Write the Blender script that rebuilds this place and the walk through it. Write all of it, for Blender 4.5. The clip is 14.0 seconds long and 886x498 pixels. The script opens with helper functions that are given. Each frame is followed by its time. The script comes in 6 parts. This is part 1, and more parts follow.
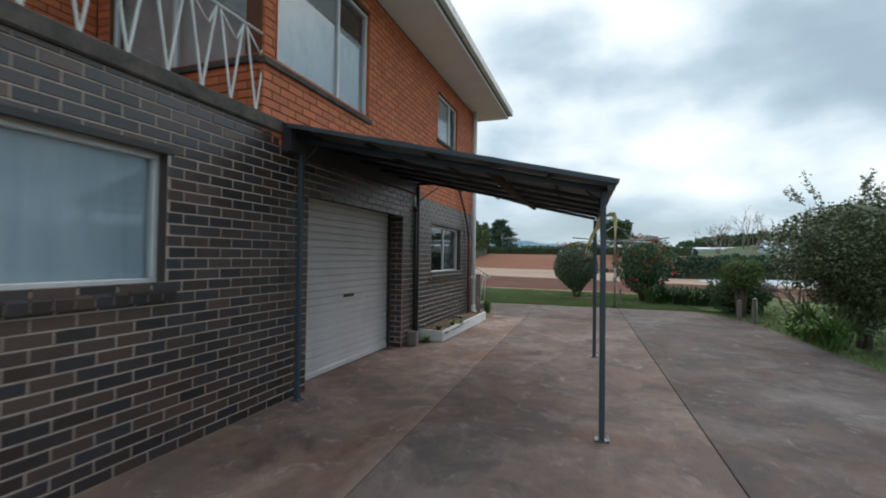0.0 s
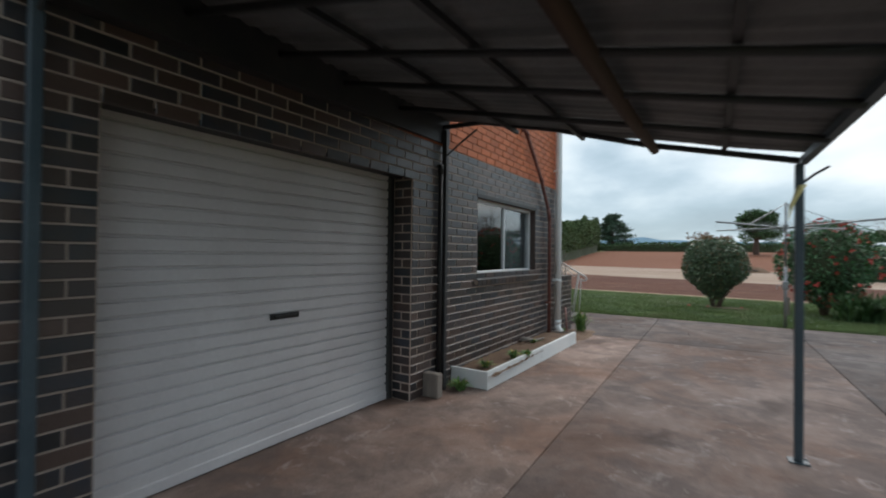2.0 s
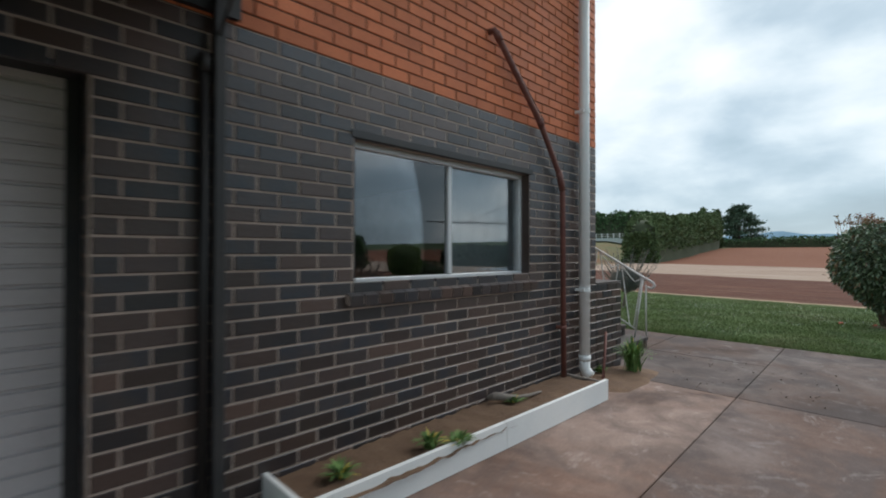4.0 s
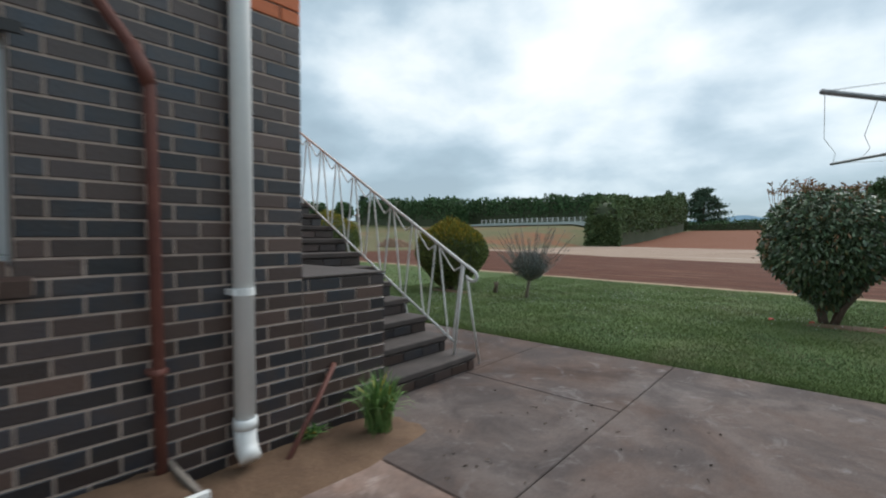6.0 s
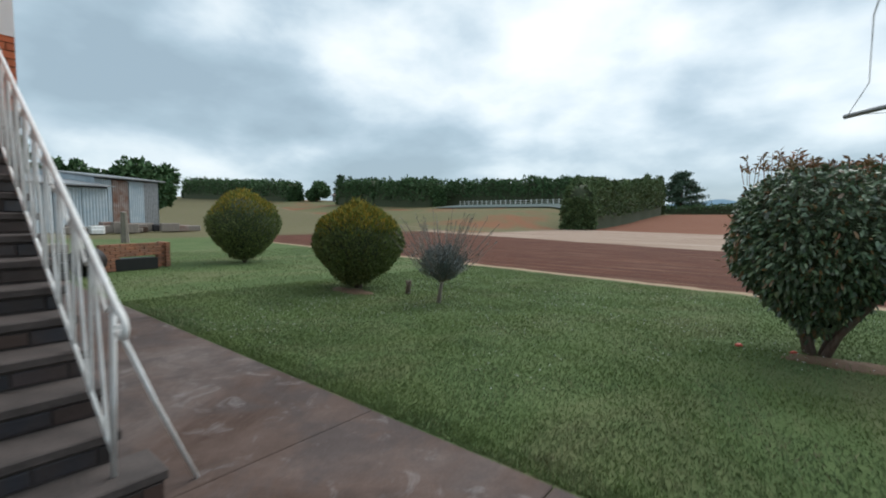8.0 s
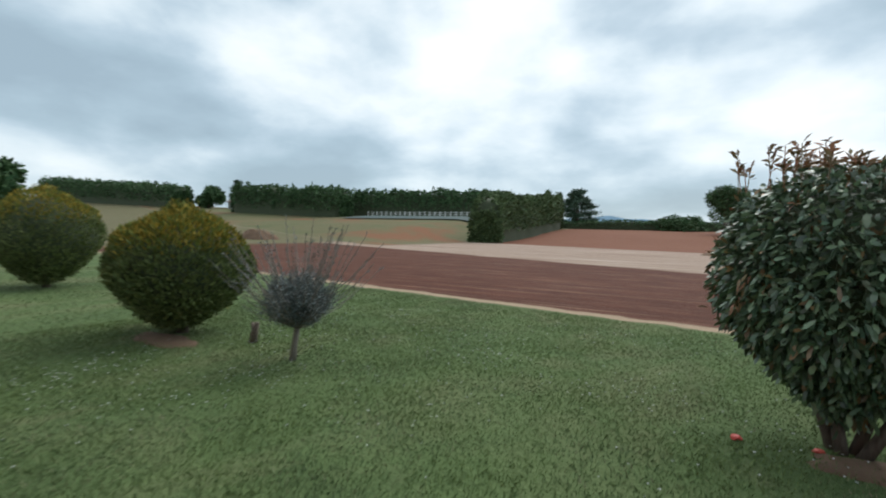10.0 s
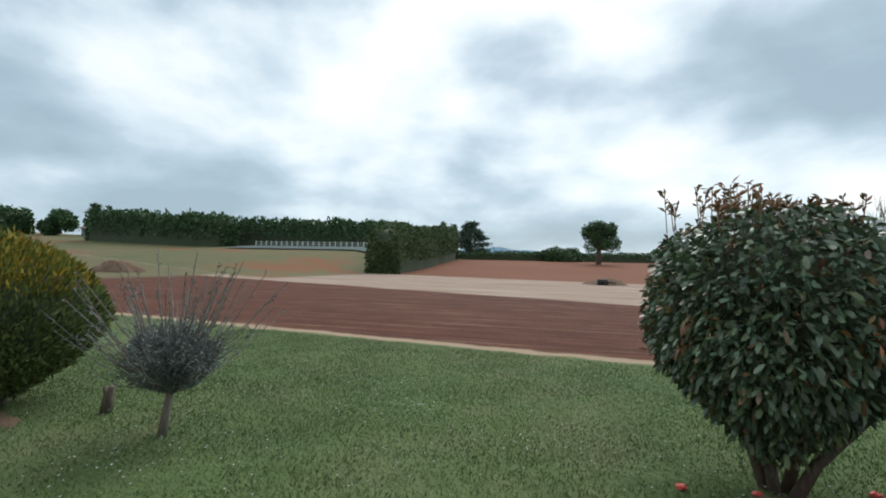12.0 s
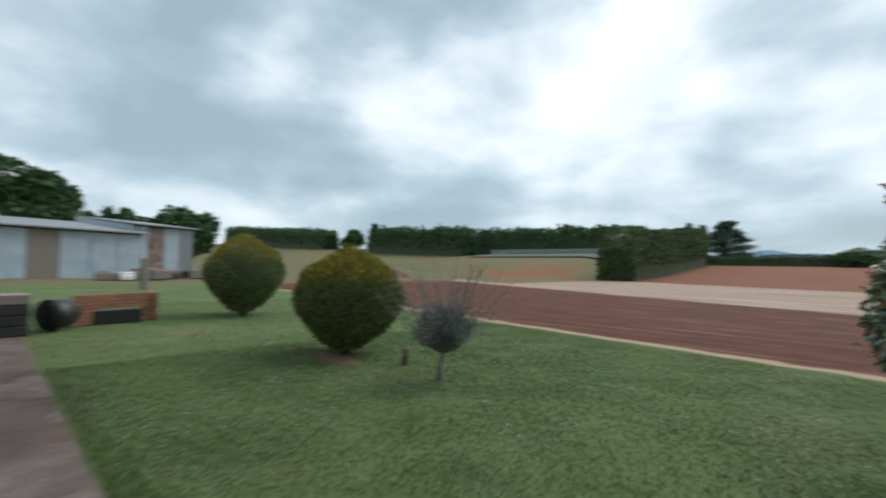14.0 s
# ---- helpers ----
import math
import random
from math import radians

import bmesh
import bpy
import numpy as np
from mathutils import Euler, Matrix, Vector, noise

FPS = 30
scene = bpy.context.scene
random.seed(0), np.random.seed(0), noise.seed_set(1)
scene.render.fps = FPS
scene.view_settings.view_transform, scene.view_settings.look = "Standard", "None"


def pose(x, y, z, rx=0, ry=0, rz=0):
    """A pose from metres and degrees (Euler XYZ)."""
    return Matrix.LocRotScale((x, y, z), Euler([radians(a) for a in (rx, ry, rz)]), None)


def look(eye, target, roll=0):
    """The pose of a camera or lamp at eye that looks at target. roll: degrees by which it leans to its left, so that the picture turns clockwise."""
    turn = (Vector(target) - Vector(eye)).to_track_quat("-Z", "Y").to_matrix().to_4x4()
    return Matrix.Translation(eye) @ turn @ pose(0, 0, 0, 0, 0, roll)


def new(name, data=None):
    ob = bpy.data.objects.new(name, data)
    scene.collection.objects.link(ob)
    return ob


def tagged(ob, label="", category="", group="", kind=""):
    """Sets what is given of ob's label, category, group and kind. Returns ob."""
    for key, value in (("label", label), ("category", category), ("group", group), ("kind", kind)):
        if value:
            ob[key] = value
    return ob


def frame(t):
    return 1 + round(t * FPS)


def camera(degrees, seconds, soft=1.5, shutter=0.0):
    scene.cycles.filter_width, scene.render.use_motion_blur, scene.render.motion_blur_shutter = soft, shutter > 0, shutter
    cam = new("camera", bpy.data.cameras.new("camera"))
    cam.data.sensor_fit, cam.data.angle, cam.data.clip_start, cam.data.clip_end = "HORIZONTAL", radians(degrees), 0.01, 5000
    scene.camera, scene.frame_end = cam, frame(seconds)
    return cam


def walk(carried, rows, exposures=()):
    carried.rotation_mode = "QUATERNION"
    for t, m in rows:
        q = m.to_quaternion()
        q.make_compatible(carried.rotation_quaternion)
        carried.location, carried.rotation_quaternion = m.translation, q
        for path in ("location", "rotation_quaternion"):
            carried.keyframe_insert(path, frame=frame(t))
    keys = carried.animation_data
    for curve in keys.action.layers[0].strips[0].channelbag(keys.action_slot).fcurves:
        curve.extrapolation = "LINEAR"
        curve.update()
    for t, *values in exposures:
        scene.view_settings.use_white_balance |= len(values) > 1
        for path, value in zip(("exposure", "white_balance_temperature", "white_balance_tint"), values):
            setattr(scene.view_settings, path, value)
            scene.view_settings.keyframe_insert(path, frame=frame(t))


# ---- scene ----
cam = camera(90.4, 14.0, soft=1.9, shutter=0.5)
# the walk: seconds, x, y, z, yaw, pitch, roll
EXPOSURE = 0.62
PATH = [
    (0, (0.106, 1.418, 1.502), (-0.504, 3.322, 1.538), 0.8),
    (0.5, (-0.002, 2.173, 1.525), (-0.625, 4.073, 1.562), 1.0),
    (1, (-0.071, 3.067, 1.495), (-0.741, 4.951, 1.538), 0.8),
    (1.5, (-0.151, 3.86, 1.463), (-0.979, 5.681, 1.502), 0.8),
    (2, (-0.251, 4.652, 1.436), (-1.297, 6.357, 1.457), 0.7),
    (2.2, (-0.302, 4.967, 1.43), (-1.401, 6.639, 1.444), 0.9),
    (4.3, (-0.34, 8.379, 1.373), (-1.756, 9.791, 1.394), -0.1),
    (4.5, (-0.364, 8.742, 1.346), (-1.771, 10.163, 1.378), -0.4),
    (5, (-0.299, 9.615, 1.332), (-1.678, 11.064, 1.356), -0.6),
    (5.5, (-0.231, 10.404, 1.3), (-1.555, 11.902, 1.3), -0.4),
    (6, (-0.14, 11.192, 1.298), (-1.466, 12.688, 1.242), -0.1),
    (6.5, (-0.154, 11.804, 1.279), (-1.424, 13.345, 1.168), 0.0),
    (7.2, (-0.178, 12.831, 1.336), (-1.448, 14.369, 1.193), 0.4),
    (9.3, (-0.987, 15.299, 1.492), (-2.155, 16.917, 1.366), 1.4),
    (9.5, (-1.121, 15.545, 1.491), (-2.234, 17.203, 1.377), 1.2),
    (10, (-1.339, 15.985, 1.486), (-2.267, 17.754, 1.401), 1.4),
    (10.5, (-1.495, 16.257, 1.516), (-2.275, 18.098, 1.461), 1.3),
    (11, (-1.635, 16.364, 1.552), (-2.308, 18.248, 1.536), 1.2),
    (11.5, (-1.701, 16.366, 1.575), (-2.269, 18.284, 1.596), 1.0),
    (12, (-1.772, 16.362, 1.551), (-2.266, 18.299, 1.615), 1.3),
    (12.5, (-1.742, 16.333, 1.547), (-2.231, 18.27, 1.629), 1.0),
    (13, (-1.635, 16.244, 1.468), (-2.217, 18.155, 1.561), 1.2),
    (13.5, (-1.433, 15.942, 1.481), (-2.342, 17.721, 1.567), 1.1),
    (14, (-1.068, 15.391, 1.475), (-2.451, 16.834, 1.552), 1.0),
]
walk(cam, [(t, look(eye, target, roll)) for t, eye, target, roll in PATH])

# ---- world and sun ----
world = bpy.data.worlds.new("world")
scene.world = world
world.use_nodes = True
wt = world.node_tree
wt.nodes.clear()


def wn(kind, **sets):
    n = wt.nodes.new(kind)
    for k, v in sets.items():
        n.inputs[k].default_value = v
    return n


def wmath(op, a, b=0.0, clamp=False):
    n = wt.nodes.new("ShaderNodeMath")
    n.operation, n.use_clamp = op, clamp
    for i, v in enumerate((a, b)):
        if isinstance(v, (int, float)):
            n.inputs[i].default_value = v
        else:
            wt.links.new(v, n.inputs[i])
    return n.outputs[0]


SUN_YAW, SUN_UP = -4.0, 46.0
w_out = wt.nodes.new("ShaderNodeOutputWorld")
sky = wt.nodes.new("ShaderNodeTexSky")
sky.sky_type = "NISHITA"
sky.sun_disc = False
sky.sun_elevation, sky.sun_rotation = radians(SUN_UP), radians(-SUN_YAW)
bg_sky = wn("ShaderNodeBackground", Strength=0.10)
wt.links.new(sky.outputs[0], bg_sky.inputs[0])
# an overcast deck: noise on a flat ceiling of cloud, seen in perspective
w_co = wt.nodes.new("ShaderNodeTexCoord")
w_sep = wt.nodes.new("ShaderNodeSeparateXYZ")
wt.links.new(w_co.outputs["Generated"], w_sep.inputs[0])
w_vec = wt.nodes.new("ShaderNodeCombineXYZ")
w_up = wmath("MAXIMUM", w_sep.outputs[2], 0.0)
wt.links.new(w_sep.outputs[0], w_vec.inputs[0])
wt.links.new(w_sep.outputs[1], w_vec.inputs[1])
# the deck thins towards the zenith, so banks lie flatter near the horizon
wt.links.new(wmath("MULTIPLY", wmath("POWER", w_up, 0.75), 1.9), w_vec.inputs[2])


def wnoise(scale, detail, rough, distort, off):
    m = wt.nodes.new("ShaderNodeMapping")
    m.inputs["Location"].default_value = off
    wt.links.new(w_vec.outputs[0], m.inputs[0])
    n = wn("ShaderNodeTexNoise", Scale=scale, Detail=detail, Roughness=rough, Distortion=distort)
    wt.links.new(m.outputs[0], n.inputs["Vector"])
    return n.outputs[0]


big = wnoise(2.1, 2.0, 0.5, 0.25, (1.3, 4.2, 0.6))
fine = wnoise(5.0, 8.0, 0.52, 0.12, (7.0, 2.0, 3.0))
mixn = wmath("ADD", wmath("MULTIPLY", big, 0.66), wmath("MULTIPLY", fine, 0.34))
# heavier banks low over the horizon
low = wmath("POWER", wmath("SUBTRACT", 1.0, w_up), 6.0)
mixn = wmath("SUBTRACT", mixn, wmath("MULTIPLY", low, 0.085))
# brighter towards the veiled sun
sx, sy, sz = (-math.sin(radians(SUN_YAW)) * math.cos(radians(SUN_UP)), math.cos(radians(SUN_YAW)) * math.cos(radians(SUN_UP)), math.sin(radians(SUN_UP)))
dot = wmath("ADD", wmath("ADD", wmath("MULTIPLY", w_sep.outputs[0], sx), wmath("MULTIPLY", w_sep.outputs[1], sy)), wmath("MULTIPLY", w_sep.outputs[2], sz))
glow = wmath("POWER", wmath("MAXIMUM", dot, 0.0), 6.0)
level = wmath("ADD", mixn, wmath("MULTIPLY", wmath("SUBTRACT", glow, 0.30), 0.11))
ramp = wt.nodes.new("ShaderNodeValToRGB")
wt.links.new(level, ramp.inputs[0])
el = ramp.color_ramp.elements
el[0].position, el[0].color = 0.33, (0.34, 0.45, 0.53, 1)
el[1].position, el[1].color = 0.61, (0.97, 1.00, 1.01, 1)
for p, c in ((0.39, (0.40, 0.525, 0.61, 1)), (0.44, (0.495, 0.62, 0.71, 1)), (0.49, (0.655, 0.77, 0.84, 1)), (0.55, (0.84, 0.92, 0.96, 1))):
    e = el.new(p)
    e.color = c
bg_cloud = wn("ShaderNodeBackground", Strength=0.72)
wt.links.new(ramp.outputs[0], bg_cloud.inputs[0])
w_mix = wt.nodes.new("ShaderNodeMixShader")
w_mix.inputs[0].default_value = 0.93
wt.links.new(bg_sky.outputs[0], w_mix.inputs[1])
wt.links.new(bg_cloud.outputs[0], w_mix.inputs[2])
wt.links.new(w_mix.outputs[0], w_out.inputs[0])

sun = new("sun", bpy.data.lights.new("sun", "SUN"))
sun.data.energy, sun.data.angle, sun.data.color = 1.5, radians(45), (1.0, 0.99, 0.97)
sun.matrix_world = look((sx * 50, sy * 50, sz * 50), (0, 0, 0))
scene.view_settings.exposure = EXPOSURE


# ---- materials ----
def nodes_of(name):
    m = bpy.data.materials.new(name)
    m.use_nodes = True
    return m, m.node_tree, m.node_tree.nodes["Principled BSDF"]


def math_node(t, op, a, b=0.0, clamp=False):
    n = t.nodes.new("ShaderNodeMath")
    n.operation, n.use_clamp = op, clamp
    for i, v in enumerate((a, b)):
        if isinstance(v, (int, float)):
            n.inputs[i].default_value = v
        else:
            t.links.new(v, n.inputs[i])
    return n.outputs[0]


def mix_node(t, f, a, b, kind="MIX"):
    n = t.nodes.new("ShaderNodeMix")
    n.data_type, n.blend_type = "RGBA", kind
    for i, v in ((0, f), (6, a), (7, b)):
        if isinstance(v, (int, float)):
            n.inputs[i].default_value = v
        elif isinstance(v, tuple):
            n.inputs[i].default_value = (*v[:3], 1)
        else:
            t.links.new(v, n.inputs[i])
    return n.outputs[2]


def noise_node(t, scale, detail=4.0, rough=0.55, stretch=(1, 1, 1), distort=0.0):
    g = t.nodes.new("ShaderNodeNewGeometry")
    m = t.nodes.new("ShaderNodeMapping")
    m.inputs["Scale"].default_value = stretch
    t.links.new(g.outputs["Position"], m.inputs[0])
    n = t.nodes.new("ShaderNodeTexNoise")
    n.inputs["Scale"].default_value, n.inputs["Detail"].default_value = scale, detail
    n.inputs["Roughness"].default_value, n.inputs["Distortion"].default_value = rough, distort
    t.links.new(m.outputs[0], n.inputs["Vector"])
    return n.outputs[0]


def ramp_node(t, f, stops):
    r = t.nodes.new("ShaderNodeValToRGB")
    t.links.new(f, r.inputs[0])
    e = r.color_ramp.elements
    while len(e) < len(stops):
        e.new(0.5)
    for k, (p, c) in enumerate(stops):
        e[k].position, e[k].color = p, (*c, 1)
    return r.outputs[0]


def bump_node(t, b, height, strength, dist=0.01):
    n = t.nodes.new("ShaderNodeBump")
    n.inputs["Strength"].default_value, n.inputs["Distance"].default_value = strength, dist
    t.links.new(height, n.inputs["Height"])
    t.links.new(n.outputs[0], b.inputs["Normal"])


def mat(name, c1, c2, rough=0.7, s1=2.0, s2=45.0, bump=0.25, metal=0.0, random_of="", spread=0.3, stretch=(1, 1, 1), spec=0.5, fine=0.25, sheen=None):
    """Two colours in large patches, a fine grain over them, bump, and a shade of its own for each piece."""
    m, t, b = nodes_of(name)
    a = noise_node(t, s1, 4, 0.6, stretch, 0.3)
    f = noise_node(t, s2, 5, 0.6, stretch)
    col = mix_node(t, ramp_node(t, a, [(0.35, (0, 0, 0)), (0.65, (1, 1, 1))]), c1, c2)
    v = math_node(t, "ADD", math_node(t, "MULTIPLY", f, 2 * fine), 1 - fine)
    if random_of:
        if random_of == "object":
            r = t.nodes.new("ShaderNodeObjectInfo").outputs["Random"]
        else:
            r = t.nodes.new("ShaderNodeNewGeometry").outputs["Random Per Island"]
        v = math_node(t, "MULTIPLY", v, math_node(t, "ADD", math_node(t, "MULTIPLY", r, 2 * spread), 1 - spread))
        if sheen:
            r2 = math_node(t, "FRACT", math_node(t, "MULTIPLY", r, 7.31))
            col = mix_node(t, ramp_node(t, r2, [(sheen[0], (0, 0, 0)), (sheen[0] + sheen[1], (1, 1, 1))]), col, sheen[2])
    comb = t.nodes.new("ShaderNodeCombineColor")
    for i in range(3):
        t.links.new(v, comb.inputs[i])
    t.links.new(mix_node(t, 1.0, col, comb.outputs[0], "MULTIPLY"), b.inputs["Base Color"])
    b.inputs["Metallic"].default_value, b.inputs["Specular IOR Level"].default_value = metal, spec
    t.links.new(math_node(t, "ADD", math_node(t, "MULTIPLY", a, 0.25), rough - 0.12, True), b.inputs["Roughness"])
    if bump:
        bump_node(t, b, f, bump)
    return m


def leaf_mat(name, c1, c2, c3=None, share=0.1, rough=0.45, spread=0.45, spec=0.4, patches=None):
    """Leaves: each has its own shade; a share of them takes the third colour; a little light shows through."""
    m, t, b = nodes_of(name)
    r = t.nodes.new("ShaderNodeNewGeometry").outputs["Random Per Island"]
    col = mix_node(t, r, c1, c2)
    if c3:
        r2 = math_node(t, "FRACT", math_node(t, "MULTIPLY", r, 13.7))
        col = mix_node(t, math_node(t, "LESS_THAN", r2, share), col, c3)
    if patches:
        col = mix_node(t, ramp_node(t, noise_node(t, 0.55, 6, 0.7, (1.0, 0.45, 1.0), 0.6), [(0.50, (0, 0, 0)), (0.64, (0.6, 0.6, 0.6))]), col, (0.240, 0.232, 0.130))
        col = mix_node(t, ramp_node(t, noise_node(t, 0.9, 5, 0.65, distort=0.5), [(0.42, (1, 1, 1)), (0.62, (0, 0, 0))]), col, patches)
    v = math_node(t, "ADD", math_node(t, "MULTIPLY", math_node(t, "FRACT", math_node(t, "MULTIPLY", r, 29.3)), 2 * spread), 1 - spread)
    comb = t.nodes.new("ShaderNodeCombineColor")
    for i in range(3):
        t.links.new(v, comb.inputs[i])
    t.links.new(mix_node(t, 1.0, col, comb.outputs[0], "MULTIPLY"), b.inputs["Base Color"])
    b.inputs["Roughness"].default_value, b.inputs["Specular IOR Level"].default_value = rough, spec
    b.inputs["Subsurface Weight"].default_value = 0.0
    return m


DARK = dict(rough=0.36, spec=0.75, s1=6.0, s2=60.0, bump=0.35, spread=0.45, sheen=(0.25, 0.65, (0.068, 0.041, 0.033)))
M_DARK = mat("dark_brick", (0.019, 0.024, 0.034), (0.036, 0.029, 0.029), random_of="object", **DARK)
M_DARK_I = mat("dark_brickwork", (0.019, 0.024, 0.034), (0.036, 0.029, 0.029), random_of="island", **DARK)
ORNG = dict(rough=0.7, s1=5.0, s2=70.0, bump=0.3, spread=0.16)
M_ORANGE = mat("orange_brick", (0.50, 0.135, 0.052), (0.56, 0.165, 0.068), random_of="object", **ORNG)
M_BBQ = mat("sooty_orange_brick", (0.34, 0.135, 0.07), (0.20, 0.10, 0.065), random_of="object", **ORNG)
M_ORANGE_I = mat("orange_brickwork", (0.50, 0.135, 0.052), (0.56, 0.165, 0.068), random_of="island", **ORNG)
M_MORTAR = mat("pale_mortar", (0.36, 0.285, 0.24), (0.48, 0.385, 0.33), 0.95, 3, 90, 0.5)
M_MORTAR_O = mat("brown_mortar", (0.12, 0.055, 0.03), (0.16, 0.075, 0.045), 0.95, 3, 90, 0.5)
M_COPING = mat("weathered_coping", (0.045, 0.042, 0.040), (0.12, 0.10, 0.09), 0.9, 5, 60, 0.5)
M_WHITE = mat("white_paint", (0.76, 0.78, 0.78), (0.82, 0.83, 0.82), 0.55, 2, 50, 0.08, fine=0.06)
M_WHITE_WORN = mat("worn_white_paint", (0.74, 0.76, 0.76), (0.60, 0.60, 0.58), 0.6, 6, 60, 0.2, fine=0.15)
M_ALU = mat("aluminium", (0.66, 0.67, 0.68), (0.58, 0.59, 0.60), 0.45, 3, 60, 0.05, metal=0.3, fine=0.08)
M_DOOR = mat("roller_door_paint", (0.625, 0.600, 0.605), (0.545, 0.515, 0.520), 0.5, 1.2, 40, 0.06, fine=0.08)
M_BLUE = mat("blue_grey_steel_paint", (0.040, 0.062, 0.078), (0.055, 0.078, 0.095), 0.45, 4, 60, 0.1)
M_STEEL = mat("dark_steel", (0.02, 0.022, 0.025), (0.035, 0.034, 0.034), 0.55, 4, 60, 0.15)
M_SHEET = mat("weathered_roof_sheet", (0.11, 0.118, 0.122), (0.17, 0.175, 0.175), 0.55, 3, 40, 0.15, metal=0.2)
M_LOG = mat("brown_timber", (0.045, 0.025, 0.014), (0.072, 0.041, 0.025), 0.8, 4, 50, 0.4, stretch=(3.600, 0.270, 3.600))
M_RUST = mat("rust_red_pipe", (0.128, 0.045, 0.036), (0.180, 0.068, 0.051), 0.65, 8, 70, 0.3)
M_GALV = mat("galvanised_steel", (0.34, 0.35, 0.36), (0.26, 0.265, 0.27), 0.45, 5, 60, 0.1, metal=0.7)
M_BLACK = mat("black_plastic", (0.010, 0.010, 0.011), (0.018, 0.017, 0.017), 0.5, 5, 60, 0.15)
M_CURTAIN = mat("net_curtain", (0.46, 0.56, 0.63), (0.54, 0.63, 0.69), 0.9, 3, 30, 0.3, stretch=(1, 3, 0.4), fine=0.12)
M_NET_GREY = mat("grey_net", (0.125, 0.145, 0.158), (0.160, 0.182, 0.195), 0.9, 3, 30, 0.2, stretch=(1, 3, 0.4), fine=0.08)
M_CROP = mat("netted_crop", (0.088, 0.116, 0.110), (0.121, 0.149, 0.143), 0.95, 0.3, 3, 0.3, spec=0.1)
M_LACE = mat("white_lace", (0.66, 0.70, 0.72), (0.86, 0.88, 0.88), 0.9, 6, 40, 0.3, stretch=(1, 2, 0.6), fine=0.25)
M_BLIND = mat("pale_blind", (0.66, 0.66, 0.66), (0.72, 0.72, 0.72), 0.8, 3, 40, 0.1, fine=0.05)
# dark colour for the added rooms, so the panes look unlit from outside
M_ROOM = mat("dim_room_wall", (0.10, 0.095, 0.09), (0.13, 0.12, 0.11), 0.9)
M_TREAD = mat("worn_stair_tread", (0.053, 0.044, 0.041), (0.086, 0.071, 0.066), 0.85, 4, 50, 0.4)
M_BARK = mat("bark", (0.111, 0.081, 0.065), (0.182, 0.143, 0.117), 0.9, 8, 60, 0.8, stretch=(5.200, 5.200, 1.300))
M_YELLOW = mat("faded_yellow_tape", (0.70, 0.58, 0.22), (0.74, 0.65, 0.34), 0.6, 5, 60, 0.1)
M_TIMBER = mat("grey_timber", (0.20, 0.17, 0.15), (0.27, 0.235, 0.20), 0.9, 5, 60, 0.5, stretch=(4, 4, 0.5))
M_DIRT = mat("bare_earth", (0.12, 0.070, 0.042), (0.17, 0.105, 0.065), 0.95, 4, 40, 0.8)
M_RED = mat("red_litter", (0.55, 0.06, 0.04), (0.60, 0.10, 0.07), 0.6, 9, 60, 0.2)
M_IRON = mat("weathered_blue_iron", (0.32, 0.40, 0.46), (0.42, 0.48, 0.52), 0.6, 1.2, 30, 0.2, fine=0.15)
M_IRON_RUST = mat("rusted_iron", (0.17, 0.075, 0.045), (0.30, 0.26, 0.24), 0.7, 1.0, 30, 0.2)
M_LEAF_PHOT = leaf_mat("photinia_leaf", (0.070, 0.125, 0.075), (0.140, 0.195, 0.105), (0.21, 0.13, 0.055), 0.06, 0.36, 0.55, 0.6)
M_LEAF_LOOSE = leaf_mat("loose_bush_leaf", (0.085, 0.125, 0.058), (0.150, 0.180, 0.085), None, 0, 0.5, 0.5)
M_LEAF_RED = leaf_mat("young_red_leaf", (0.290, 0.110, 0.055), (0.200, 0.160, 0.075), None, 0, 0.4, 0.35)
M_LEAF_CAM = leaf_mat("camellia_leaf", (0.050, 0.125, 0.055), (0.088, 0.188, 0.080), None, 0, 0.4, 0.5)
M_FLOWER = leaf_mat("red_flower", (0.55, 0.06, 0.05), (0.62, 0.14, 0.12), None, 0, 0.6, 0.25)
M_LEAF_CYP = leaf_mat("cypress_spray", (0.120, 0.162, 0.062), (0.185, 0.218, 0.080), None, 0, 0.7, 0.4, 0.2)
M_LEAF_GOLD = leaf_mat("golden_cypress_spray", (0.300, 0.240, 0.042), (0.400, 0.290, 0.052), (0.170, 0.200, 0.045), 0.50, 0.7, 0.35, 0.2)
M_LEAF_OLIVE = leaf_mat("grey_olive_leaf", (0.120, 0.150, 0.148), (0.200, 0.225, 0.220), None, 0, 0.6, 0.35, 0.3)
M_LEAF_DARK = leaf_mat("dark_hedge_leaf", (0.049, 0.105, 0.045), (0.090, 0.151, 0.066), None, 0, 0.7, 0.45, 0.2)
M_LEAF_BELT = leaf_mat("olive_hedge_leaf", (0.070, 0.118, 0.050), (0.122, 0.165, 0.072), None, 0, 0.7, 0.4, 0.2)
M_LEAF_PINE = leaf_mat("blue_green_needles", (0.059, 0.108, 0.067), (0.090, 0.139, 0.094), None, 0, 0.7, 0.4, 0.2)
M_LEAF_BOX = leaf_mat("clipped_hedge_leaf", (0.098, 0.167, 0.043), (0.147, 0.216, 0.059), None, 0, 0.6, 0.4)
M_LEAF_STRAP = leaf_mat("strap_leaf", (0.094, 0.199, 0.057), (0.180, 0.283, 0.094), (0.603, 0.452, 0.094), 0.06, 0.65, 0.35, 0.2)
M_LEAF_AGA = leaf_mat("dark_strap_leaf", (0.050, 0.110, 0.042), (0.095, 0.165, 0.062), None, 0, 0.55, 0.4, 0.3)
